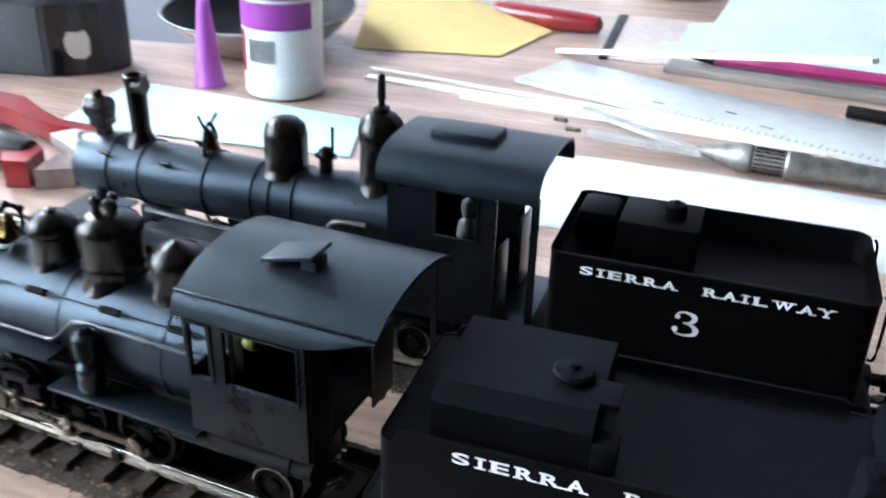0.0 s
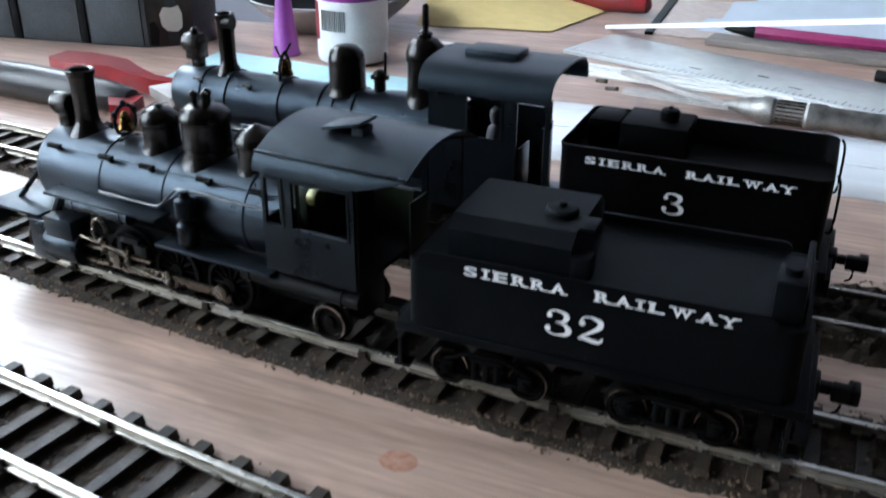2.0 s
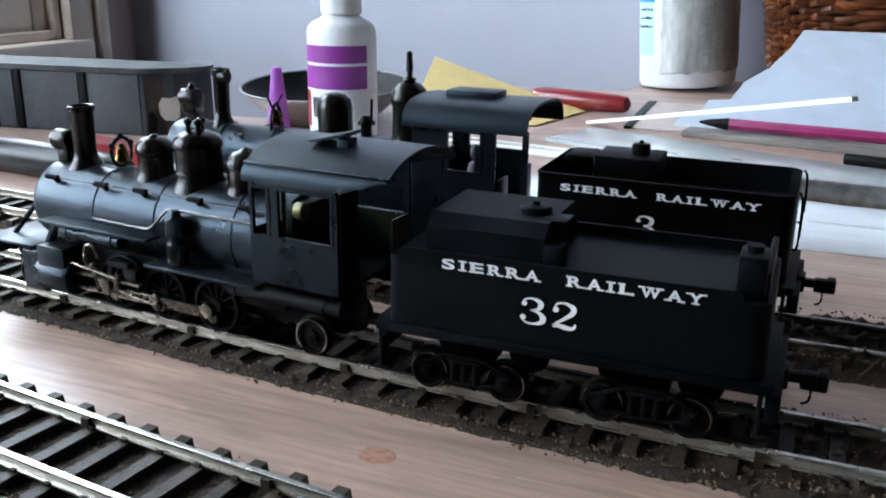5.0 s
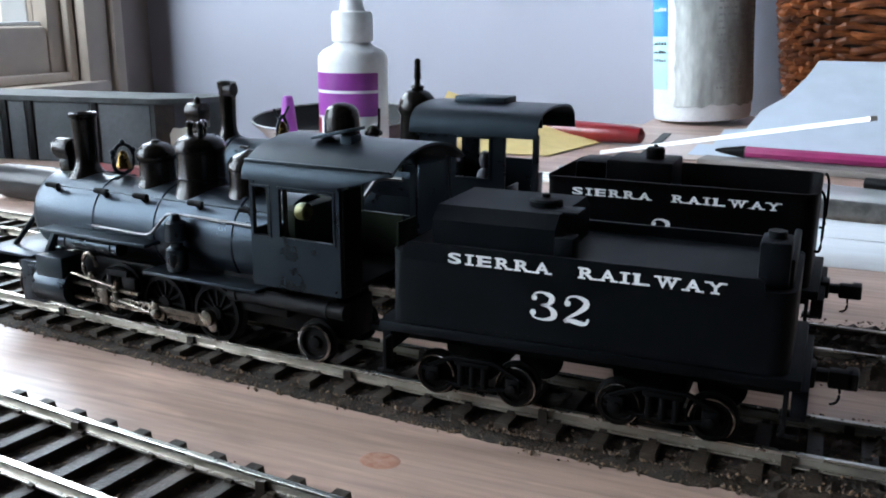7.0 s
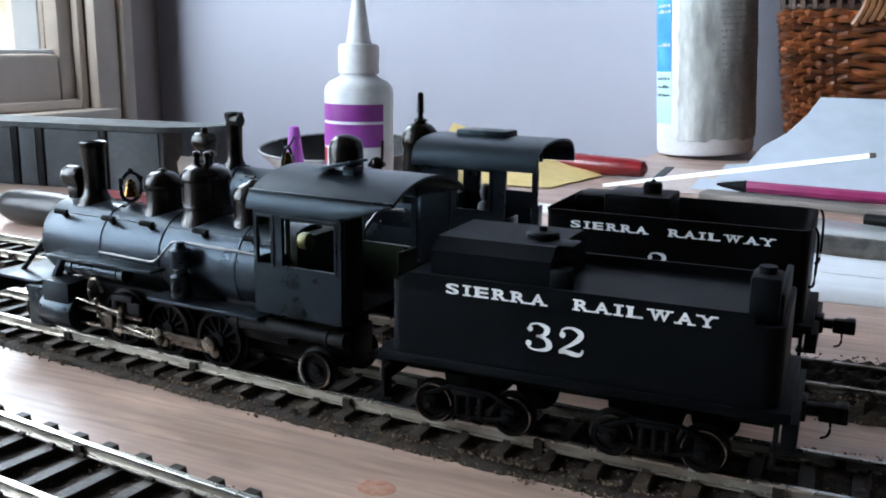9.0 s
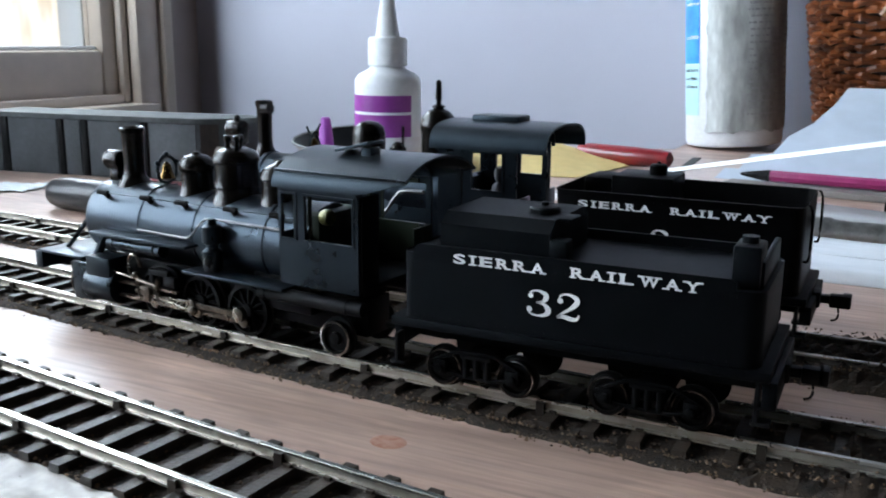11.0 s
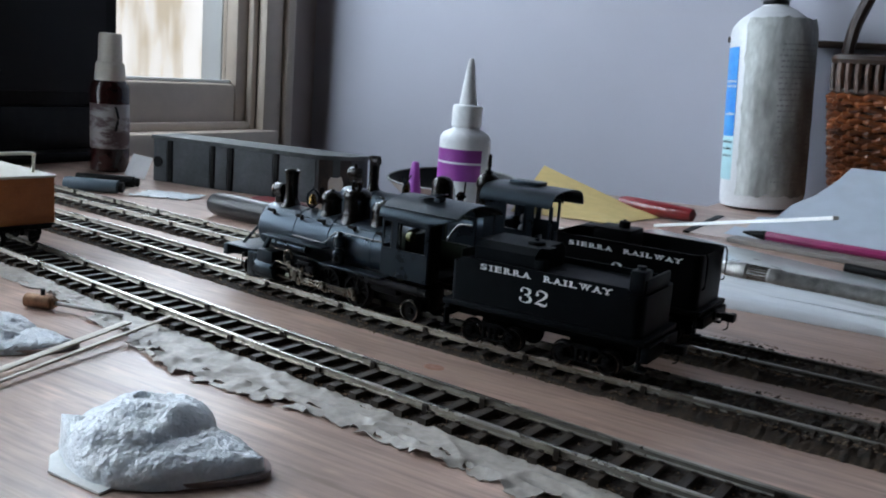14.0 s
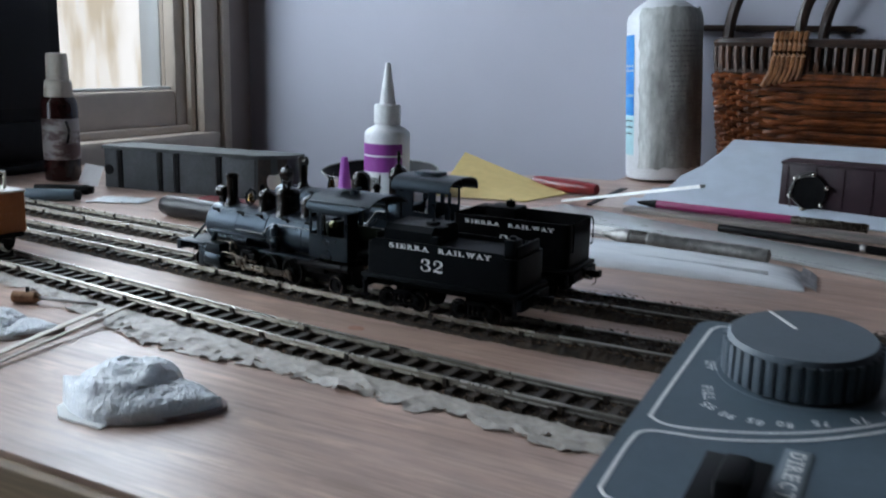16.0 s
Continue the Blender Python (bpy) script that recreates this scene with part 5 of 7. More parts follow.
def engine_3():
    X, Y = -100.0, TRACK_3(-100.0) - 0.5
    t = thing("steam_engine", "slim black model steam engine with tall whistle and open cab", "model locomotive", X, Y, 0, math.degrees(math.atan(-0.045)))
    o = -X
    bz, br = 34.6, 7.7
    bm = bmesh.new()
    prof = [(5.8, -158.4 + o), (7.2, -158 + o), (br, -157.2 + o)]
    for x in (-148, -139, -121, -108, -103.5, -97.5):
        prof += [(br, x - 0.8 + o), (br + 0.42, x - 0.6 + o), (br + 0.42, x + 0.6 + o), (br, x + 0.8 + o)]
    prof += [(br, -94 + o), (br + 0.8, -86 + o), (br + 0.8, -72 + o)]
    lathe(bm, prof, (0, 0, bz), "x", 36)
    boiler = part("boiler", bm, M_BOILER, t, "slim satin black banded boiler")
    bm = bmesh.new()
    lathe(bm, [(4.8, -160 + o), (5.6, -159.4 + o), (5.9, -158.2 + o)], (0, 0, bz), "x", 28)
    part("smokebox_door", bm, M_LOCO, boiler)
    part("smokestack", dome([(4.2, 41), (3.5, 42), (2.5, 44), (2.3, 46), (2.5, 56), (2.8, 57), (2.9, 58.4), (2.4, 58.6), (1.9, 57)], -141.5 + o, seg=24), M_DOME, t, "tall straight smokestack")
    bm = bmesh.new()
    cyl(bm, (-140.8 + o, -1.0, 56.2), (-138.2 + o, -1.0, 56.2), 2.0, seg=14)
    part("stack_cap", bm, M_DOME, t)
    bm = B((-155 + o, -150.5 + o, -2.4, 2.4, 44.5, 50), (-154 + o, -151 + o, -1.4, 1.4, 41.5, 45))
    cyl(bm, (-156 + o, 0, 49), (-150.5 + o, 0, 49), 2.9, seg=20)
    ball_knob(bm, -153 + o, 0, 52.4, 1.2)
    hl = part("headlight", bm, M_DOME, t, "black headlight with a vent", bevel=0.2)
    bm = bmesh.new()
    lathe(bm, [(2.3, -156.5 + o), (2.3, -156 + o)], (0, 0, 49), "x", 18)
    part("lens", bm, M_SILVER, hl, "silver lens")
    bm = bmesh.new()
    tube(bm, soft([(-122 + o, -2.6, 41.6), (-122 + o, -2.4, 46), (-122 + o, 0, 49.4), (-122 + o, 2.4, 46), (-122 + o, 2.6, 41.6)], 5), 0.5)
    tube(bm, [(-122 + o, 0.5, 49), (-119.6 + o, 0, 52.2)], 0.35)
    tube(bm, [(-122 + o, -1.5, 48), (-123.8 + o, -1.4, 51.4)], 0.35)
    bell = part("bell_yoke", bm, M_LOCO, t)
    part("bell", dome([(2.3, 43.2), (2.0, 44), (1.5, 45.5), (1.2, 47), (0.4, 47.8)], -122 + o, seg=18), M_BRASS, bell, "small brass bell")
    part("sand_dome", dome([(6, 40.6), (5.2, 41.6), (5.0, 43), (5.0, 50.0), (4.5, 52.2), (3.0, 53.6), (1, 54.1), (0.3, 54.2)], -101.6 + o, seg=30), M_DOME, t, "round dome")
    bm = bmesh.new()
    cyl(bm, (-91.5 + o, 0, 41), (-91.5 + o, 0, 46), 1.6, seg=12)
    ball_knob(bm, -91.5 + o, 0, 46.5, 2.0)
    tube(bm, [(-94 + o, 0, 46), (-89 + o, 0, 46.4)], 0.7)
    tube(bm, [(-90.2 + o, 0.6, 46), (-90 + o, 0.6, 53)], 0.4)
    part("turret_valve", bm, M_DOME, t, "small valve fittings")
    sd = part("steam_dome", dome([(6, 40.8), (5.3, 42), (4.9, 44), (4.8, 52), (5.2, 52.6), (5.2, 54.4), (4.6, 56.4), (3.2, 58.0), (1.4, 58.8)], -77.8 + o, seg=30), M_DOME, t, "tall dome beside the cab")
    part("whistle", dome([(1.6, 58), (1.3, 58.8), (1.9, 59.0), (1.8, 59.6), (0.8, 60.0), (0.75, 61.6), (1.0, 61.4), (0.8, 65.4), (0.9, 66.2), (0.4, 66.8)], -77.8 + o, seg=12), M_DOME, sd, "upright whistle")
    for s in (-1, 1):
        handrail(t, soft([(-136 + o, s * 8.6, 28.4), (-110 + o, s * 8.8, 27.6), (-96 + o, s * 9, 27.2), (-91 + o, s * 9.2, 28.2), (-87 + o, s * 9.6, 33), (-84 + o, s * 9.8, 35.6), (-77 + o, s * 10, 36)], 5), 0.6)
        part("running_board", B((-156 + o, -72 + o, s * 11 - 3, s * 11 + 3, 22, 22.7)), M_ROOF, t, "narrow running board", bevel=0.15)
        bm = bmesh.new()
        cyl(bm, (-150 + o, s * 6.6, 30.6), (-150 + o, s * 9, 24), 1.5, seg=12)
        part("steam_pipe", bm, M_LOCO, t)
        for x in (-147, -130):
            bm = bmesh.new()
            cyl(bm, (x + o, s * 6.2, 39.4), (x + o, s * 7.6, 40.8), 0.5, seg=8)
            cyl(bm, (x + o - 1.6, s * 7.6, 40.8), (x + o + 1.6, s * 7.6, 40.8), 0.45, seg=8)
            part("rail_post", bm, M_DOME, boiler)
    part("firebox", B((-92 + o, -72 + o, -7.6, 7.6, 14, 34)), M_LOCO, t, bevel=0.6)
    part("front_deck", B((-172 + o, -156 + o, -13, 13, 17.6, 18.4), (-172.5 + o, -169.5 + o, -13.5, 13.5, 13.2, 18)), M_ROOF, t, "front deck plate", bevel=0.2)
    coupler(t, -171 + o, 12.4, -1)
    running_gear(t, [-128 + o, -112 + o, -96 + o], 7.0, -147 + o, [-66 + o], [-160 + o])
    line = arch([(-14.6, 49.3), (-14.6, 51.0), (-13.9, 53.0), (-12, 54.7), (-9, 55.7), (-5, 56.2), (0, 56.4)])
    near = ([q + o for q in (-70.5, -69.3, -62.9, -60.2, -51.2, -47.0)], [19, 38.8, 48.6, 49.8], {(3, 1)})
    far = ([q + o for q in (-70.5, -65.3, -59.7, -57.5, -49.2, -48.2)], [19, 40.2, 48.6, 49.8], {(1, 1), (3, 1)})
    c, roof = cab(t, near, far, 13.0, line, [(q + o, 0) for q in (-72.6, -64, -55, -46, -38.4)], M_ROOF, M_LOCO)
    part("roof_vent", B((-65 + o, -51 + o, -4.2, 4.2, 55.6, 57.9)), M_ROOF, roof, "flat roof ventilator", bevel=0.5)
    part("backhead", B((-73 + o, -67 + o, -7.5, 7.5, 20, 40)), M_LOCO, c, bevel=1.2)
    part("roof_post", B((-39.9 + o, -38.5 + o, -13.4, -12.4, 21, 50.2)), M_LOCO, c)
    for s in (-1, 1):
        part("rear_panel", B((-47 + o, -46.4 + o, s * 9 - 4, s * 9 + 4, 20, 37)), M_LOCO, c, bevel=0.2)
    part("rear_floor", B((-47 + o, -38 + o, -12.5, 12.5, 19, 20.2)), M_LOCO, c, bevel=0.2)
    return t


engine_32()
engine_3()
tender("tender", "satin black model tender with white lettering and raised bunker", "32", -13.0, 16.2, 0.0, M_TENDER, False, True, 35.7, 37.4, -35.8)
tender("tender", "soot-black model tender with flared rim and white lettering", "3", -7.5, 73.8, -0.8, M_TENDER_FAR, True, False, 31.5, 40.7, -28.5)

# ---------------------------------------------------------------- things on the bench, by the wall and window


def place(p0, p1):
    """Middle, length and turn of a straight thing between two bench points."""
    d = Vector(p1) - Vector(p0)
    return (Vector(p0) + Vector(p1)) / 2, d.length, math.degrees(math.atan2(d.y, d.x))


def glue_bottle():
    t = thing("glue_bottle", "white plastic glue bottle with purple label and long nozzle", "bottle", -194, 251)
    bm = bmesh.new()
    lathe(bm, [(14.5, 0), (16.4, 1), (17, 2.5), (17, 56), (16.6, 58.5), (14.5, 61), (10, 63.2), (8.6, 64.5), (8.6, 66)], seg=40)
    part("body", bm, M_BOTTLE, t, "white rounded body")
    for z0, z1 in ((30.2, 41.2), (42.6, 50.8)):
        bm = bmesh.new()
        lathe(bm, [(17.05, z0), (17.2, z0 + 0.1), (17.2, z1 - 0.1), (17.05, z1)], seg=60)
        bmesh.ops.delete(bm, geom=[v for v in bm.verts if -12 < math.degrees(math.atan2(v.co.y, v.co.x)) < 60], context="VERTS")
        part("label_band", bm, M_PURPLE, t, "purple label band")
    bm = bmesh.new()
    lathe(bm, [(17.04, 11), (17.15, 11.1), (17.15, 29.8), (17.04, 29.9)], seg=40)
    part("label_foot", bm, M_LABEL_W, t, "pale printed label foot")
    for k in range(15):
        a = math.radians(-118 + k * 3.1)
        w = 0.35 if k % 3 else 0.55
        b = part("barcode_bar", B((-w / 2, w / 2, -0.1, 0.1, 16.5, 26)), M_INK, t)
        b.location = (17.22 * math.cos(a) / 1000, 17.22 * math.sin(a) / 1000, 0)
        b.rotation_euler = (0, 0, a + math.pi / 2)
    bm = bmesh.new()
    lathe(bm, [(17.05, 11.4), (17.3, 11.5), (17.3, 29), (17.05, 29.1)], seg=40)
    bmesh.ops.delete(bm, geom=[v for v in bm.verts if not (-17.5 < v.co.x < -9 and v.co.y < 4)], context="VERTS")
    part("label_flash", bm, M_RED, t, "red patch on the label")
    bm = bmesh.new()
    lathe(bm, [(9.6, 65), (10, 65.5), (10, 77.5), (9.2, 79), (6.0, 79.5)], seg=30)
    part("collar", bm, M_BOTTLE, t, "ribbed white collar")
    bm = bmesh.new()
    lathe(bm, [(6.4, 79), (5.6, 82), (4.6, 90), (2.6, 104), (1.6, 109), (1.0, 109.4)], seg=24)
    part("nozzle", bm, M_BOTTLE, t, "tapered white nozzle")
    return t


glue_bottle()
bm = bmesh.new()
lathe(bm, [(7.2, 0), (7.2, 0.8), (6.6, 1.4), (3.0, 34), (2.5, 37.4), (1.8, 38)], seg=10)
solid("nozzle_cap", bm, M_CONE, "purple plastic cone cap standing on the bench", "cap", x=-229, y=246)

bowl = thing("bowl", "shallow polished metal bowl, black inside, with a worn rim", "bowl", -240, 316, 2.2, 0, rx=4)
bm = bmesh.new()
lathe(bm, [(2, 0), (27, 0), (30, 0.6), (42, 10.5), (48.2, 17.2), (49.2, 18.4), (48.6, 18.6)], seg=56, caps=False)
part("bowl_body", bm, material("bowl_metal", (0.55, 0.55, 0.56), 0.3, 1.0, (0.42, 0.42, 0.43), 40, rough_var=0.08), bowl, "polished metal outside")
bm = bmesh.new()
lathe(bm, [(48.4, 18.5), (47.0, 17.2), (40.5, 11.0), (29, 2.6), (2, 1.8)], seg=56, caps=False)
part("inner_glaze", bm, material("bowl_black", (0.010, 0.010, 0.011), 0.5, 0, (0.015, 0.015, 0.015), 60, spec=0.08), bowl, "dull black inside")
bm = bmesh.new()
lathe(bm, [(48.3, 18.0), (49.3, 18.2), (49.4, 18.9), (48.6, 19.3), (47.8, 18.7), (48.3, 18.0)], seg=56, caps=False)
part("rim", bm, material("worn_rim", (0.10, 0.10, 0.10), 0.4, 0, (0.30, 0.30, 0.29), 60), bowl, "grey worn rim")


def sheet(name, corners, n, mat, label, category, lift, thick=0.35, edge=0.0, seed=0):
    """A thin sheet between four corners, lifted by a function of (u, v)."""
    a, b, c, d = [Vector(p) for p in corners]
    top, low = [], []
    bm = bmesh.new()
    for i in range(n + 1):
        u = i / n
        r0, r1 = [], []
        for j in range(n + 1):
            v = j / n
            p = (a * (1 - u) + b * u) * (1 - v) + (d * (1 - u) + c * u) * v
            if edge:
                p.x += edge * noise.noise((u * 9, v * 9, seed)) * (1 if i in (0, n) or j in (0, n) else 0)
                p.y += edge * noise.noise((u * 9, v * 9, seed + 5)) * (1 if i in (0, n) or j in (0, n) else 0)
            p.z += lift(u, v)
            r0.append(bm.verts.new(p))
            r1.append(bm.verts.new(p - Vector((0, 0, thick))))
        top.append(r0)
        low.append(r1)
    for i in range(n):
        for j in range(n):
            bm.faces.new((top[i][j], top[i + 1][j], top[i + 1][j + 1], top[i][j + 1]))
            bm.faces.new((low[i][j], low[i][j + 1], low[i + 1][j + 1], low[i + 1][j]))
    for k in range(n):
        for (p, q), g in ((((k, 0), (k + 1, 0)), 0), (((k, n), (k + 1, n)), 0), (((0, k), (0, k + 1)), 0), (((n, k), (n, k + 1)), 0)):
            bm.faces.new((top[p[0]][p[1]], top[q[0]][q[1]], low[q[0]][q[1]], low[p[0]][p[1]]))
    return solid(name, bm, mat, label, category)


sheet("cyan_paper", [(-255, 176, 0.8), (-135, 186, 0.8), (-147, 227, 0.8), (-260, 236, 0.8)], 14, M_CYAN, "pale cyan paper lying flat behind the engines", "paper",
      lambda u, v: 0.5 * abs(noise.noise((u * 4, v * 3, 1))))
sheet("manila_envelope", [(-196, 330, 0.8), (-122, 346, 0.8), (-108, 412, 0.8), (-222, 436, 0.8)], 22, M_MANILA, "manila envelope with a raised back corner by the wall", "envelope",
      lambda u, v: 26 * max(0, (1 - u) * v) ** 1.1 + 0.8 * abs(noise.noise((u * 5, v * 5, 2))))


def rod(parent, name, p0, p1, r0, r1, mat, label="", seg=16):
    bm = bmesh.new()
    cyl(bm, p0, p1, r0, r1, seg)
    return part(name, bm, mat, parent, label, bevel=min(r0, r1 if r1 else r0) * 0.25)


t = thing("screwdriver", "small screwdriver with a red handle lying by the wall", "screwdriver", -148, 424, 0, -10.5)
bm = bmesh.new()
lathe(bm, [(2.0, 0), (5.4, 3), (6.4, 10), (6.2, 40), (5.6, 60), (4.8, 66), (2.0, 68)], (0, 0, 6.4), "x", 18)
part("handle", bm, M_RED, t, "moulded red handle")
rod(t, "shaft", (-42, 0, 6.4), (1, 0, 6.4), 1.5, 1.5, M_STEEL, "steel shaft")

# strips of white styrene, one propped in the air
t = thing("styrene_strip", "white styrene strip propped up at one end", "strip")
bm = bmesh.new()
p, q = Vector((-96, 368, 1.2)), Vector((39.5, 254, 38.5))
prism(bm, [(-2.0, -1.0), (2.0, -1.0), (2.0, 1.0), (-2.0, 1.0)], 0, (q - p).length)
bmesh.ops.transform(bm, matrix=Matrix.Translation(p) @ (q - p).to_track_quat("X", "Z").to_matrix().to_4x4(), verts=bm.verts)
part("strip_body", bm, M_STRIP, t)
for y, w, x0, x1, rz in ((268.0, 2.6, -170, 170, -5.6), (261.0, 1.4, -120, 190, -5.2), (272.5, 1.2, -175, 20, -8.5)):
    t = thing("styrene_strip", "thin white styrene strip lying on the bench", "strip", 0, y, 0, rz, group="styrene strips")
    part("strip_body", B((x0, x1, -w, w, 0.1, 1.3)), M_STRIP, t, bevel=0.15)

# craft knife with a knurled silver grip
t = thing("craft_knife", "dull silver craft tool with knurled grip and two flat arms", "knife", -2, 228, 0, -6)
bm = bmesh.new()
lathe(bm, [(1.4, -14), (2.2, -10), (4.2, -4), (4.6, 0), (5.3, 1), (5.3, 5), (4.4, 6), (4.4, 17), (5.2, 18), (5.2, 24), (4.5, 25), (4.6, 60), (4.7, 88), (4.3, 91), (2.0, 92)], (0, 0, 5.5), "x", 24)
part("grip", bm, M_SILVER, t, "turned aluminium grip")
bm = bmesh.new()
for k in range(18):
    a = 2 * math.pi * k / 18
    cyl(bm, (6.4, 4.5 * math.cos(a), 5.5 + 4.5 * math.sin(a)), (16.6, 4.5 * math.cos(a), 5.5 + 4.5 * math.sin(a)), 0.35, seg=5)
tagged(part("knurling", bm, M_STEEL, t, "fine knurling"), kind="stuff")
for far_y, far_x, z in ((31, -66, 4.0), (1.0, -56, 4.4)):
    bm = bmesh.new()
    d = Vector((far_x + 12, far_y, 0))
    n = Vector((-d.y, d.x, 0)).normalized()
    a, b = Vector((-12, far_y * 0.06, 0)), Vector((far_x, far_y, 0))
    prism(bm, [tuple((a + n * 2.0).xy), tuple((a - n * 2.0).xy), tuple((b - n * 3.2).xy), tuple((b + n * 1.6).xy)], z - 0.9, z + 0.9, "z")
    part("arm", bm, M_JAW, t, "flat dull steel arm", bevel=0.4)
for s_, x_ in ((0, -60), (1, -68)):
    bm = bmesh.new()
    tube(bm, [(x_, 5 + 9 * s_, 3.6), (x_ - 6, 9 + 10 * s_, 2.0)], 1.0)
    part("prong", bm, M_STEEL, t, "dark steel prong")

# clear ruler with its scale
t = thing("ruler", "clear plastic ruler with dark scale marks", "ruler", -96, 326, 0, -19.5)
part("ruler_blade", B((0, 300, -23, 23, 0.2, 2.2)), M_RULER, t, bevel=0.3)
bm = bmesh.new()
for k in range(96):
    box(bm, 4 + 3 * k - 0.2, 4 + 3 * k + 0.2, -22, -22 + (6 if k % 5 == 0 else 3.2), 2.25, 2.3)
tagged(part("scale_marks", bm, M_INK, t, "dark printed scale marks", smooth=False), kind="stuff")
bm = B((64, 70, -12, -10.6, 2.25, 2.3), (94, 99, -4, -2, 2.25, 2.3), (112, 118, -12, -11, 2.25, 2.3))
tagged(part("printed_marks", bm, M_INK, t, smooth=False), kind="stuff")

# wood block under the pencil, the pencil, a black pen
t = thing("wood_strip", "flat grey-brown wood strip lying under a pencil", "wood strip", 20, 352, 0, -8)
part("plank", B((-60, 190, -9, 8, 0.2, 3.4)), material("grey_wood", (0.24, 0.21, 0.19), 0.5, 0, (0.15, 0.13, 0.12), 30, (0.3, 4, 1)), t, bevel=0.3)
t = thing("pencil", "magenta pencil resting on a wood strip", "pencil", -17, 361, 7.2, -6)
bm = bmesh.new()
lathe(bm, [(2.9, 0), (3.1, 0.6), (3.1, 100), (2.9, 101)], (0, 0, 0), "x", 8)
part("barrel", bm, M_MAGENTA, t, "magenta hexagonal barrel")
bm = bmesh.new()
lathe(bm, [(3.0, 100.5), (3.2, 101), (3.2, 150), (2.9, 151)], (0, 0, 0), "x", 12)
part("ferrule", bm, M_STEEL, t, "dull grey sleeve")
bm = bmesh.new()
lathe(bm, [(0.6, -16), (1.6, -12), (3.4, -0.5)], (0, 0, 0), "x", 10)
part("tip", bm, M_BLACKP, t, "dark tip")
t = thing("pen", "black pen lying beside the ruler", "pen", 70, 305, 3, -12)
rod(t, "barrel", (-30, 0, 0), (115, 0, 0), 2.7, 2.7, M_BLACKP, "glossy black barrel")
rod(t, "cap_ring", (64, 0, 0), (68, 0, 0), 2.95, 2.95, M_SILVER, "silver ring")

# milky polythene packet of strips
def packet_lift(u, v):
    return 8.5 * (math.sin(math.pi * v) ** 0.38) * (math.sin(math.pi * min(1, max(0.0, u))) ** 0.25) + 1.2 * noise.noise((u * 9, v * 3, 4)) * math.sin(math.pi * v)


pk = sheet("packet_film", [(-110, 152, 0.6), (115, 164, 0.6), (111, 207, 0.6), (-112, 214, 0.6)], 36, M_PACK, "", "", packet_lift, 0.5, 1.5, 3)
t = thing("polythene_packet", "milky polythene packet of white strips behind the far track", "packet")
pk.parent = t
end = sheet("end_seal", [(113, 165, 1.0), (121, 166, 0.8), (117, 205, 0.8), (109, 206, 1.0)], 10, M_PACK, "", "", lambda u, v: 3.5 * (1 - u) + 1.0 * abs(noise.noise((u * 4, v * 6, 2))), 0.4, 1.0, 9)
end.parent = t
part("crease", B((-100, 96, 170, 171.2, 5.0, 7.6)), M_PACK, t, bevel=0.4)

# thin pinkish board under the card, with a dark strip along one edge
t = thing("thin_board", "thin pinkish board with one dark edge under the card", "board")
bm = bmesh.new()
prism(bm, [(-70, 364), (-52, 362), (-2, 378), (-2, 476), (-74, 470)], 0.1, 1.0, "z")
part("sheet_body", bm, material("pinkish_board", (0.64, 0.54, 0.50), 0.6, 0, (0.57, 0.47, 0.43), 30, grain=0.1), t, bevel=0.2)
bm = bmesh.new()
prism(bm, [(-74.5, 363), (-70.2, 363.5), (-74.2, 470), (-79.5, 469)], 0.1, 1.6, "z")
part("edge_tape", bm, M_BLACKP, t, "dark strip along the left edge", bevel=0.2)

# leaning white card with a stepped edge
bm = bmesh.new()
edge = [(-50, 381), (-46, 392), (-38, 392), (-34, 408), (-22, 410), (-16, 430), (-4, 446), (6, 470), (12, 492)]
outline = edge + [(300, 492), (300, 381)]
front = [bm.verts.new((x, y, 1.2 + 0.44 * (y - 381))) for x, y in outline]
back = [bm.verts.new((x, y + 0.8, 0.2 + 0.44 * (y - 381))) for x, y in outline]
bm.faces.new(front)
bm.faces.new(back[::-1])
for k in range(len(outline)):
    bm.faces.new((front[k], front[(k + 1) % len(outline)], back[(k + 1) % len(outline)], back[k]))
solid("card_sheet", bm, M_CARD, "pale blue-white card with a stepped edge leaning on a basket", "card", smooth=False)

# maroon wagon standing before the card
t = thing("maroon_wagon", "dark maroon model wagon body with black brake gear", "model wagon", 66, 402, 0, -4)
part("wagon_body", B((0, 150, 0, 34, 5, 42)), M_MAROON, t, "dark maroon boarded side", bevel=0.4)
for k in range(7):
    part("board_rib", B((20 * k + 4, 20 * k + 5, -0.5, 0.2, 6, 40)), M_MAROON, t)
part("sill", B((-1, 151, -1.5, 35, 3.0, 6)), M_BLACKP, t, bevel=0.3)
part("roof_edge", B((-1, 151, -1.2, 35.2, 41.6, 43.2)), M_MAROON, t, bevel=0.4)
bm = bmesh.new()
lathe(bm, [(12.5, -3.4), (13, -3), (13, -0.4), (12.4, 0)], (21, 0, 22), "y", 26)
g = part("brake_gear", bm, M_BLACKP, t, "round black casting")
for k in range(6):
    a = 2 * math.pi * k / 6 + 0.3
    bm = bmesh.new()
    ball_knob(bm, 21 + 13.5 * math.cos(a), -3.6, 22 + 13.5 * math.sin(a), 2.0)
    part("stud", bm, M_RAIL, g, "bright stud")
    if k in (1, 2, 3):
        b = a + math.pi / 3
        bm = bmesh.new()
        tube(bm, [(21 + 13.5 * math.cos(a), -4, 22 + 13.5 * math.sin(a)), (21 + 13.5 * math.cos(b), -4, 22 + 13.5 * math.sin(b))], 0.7)
        part("link_wire", bm, M_SILVER, g, "bright wire")
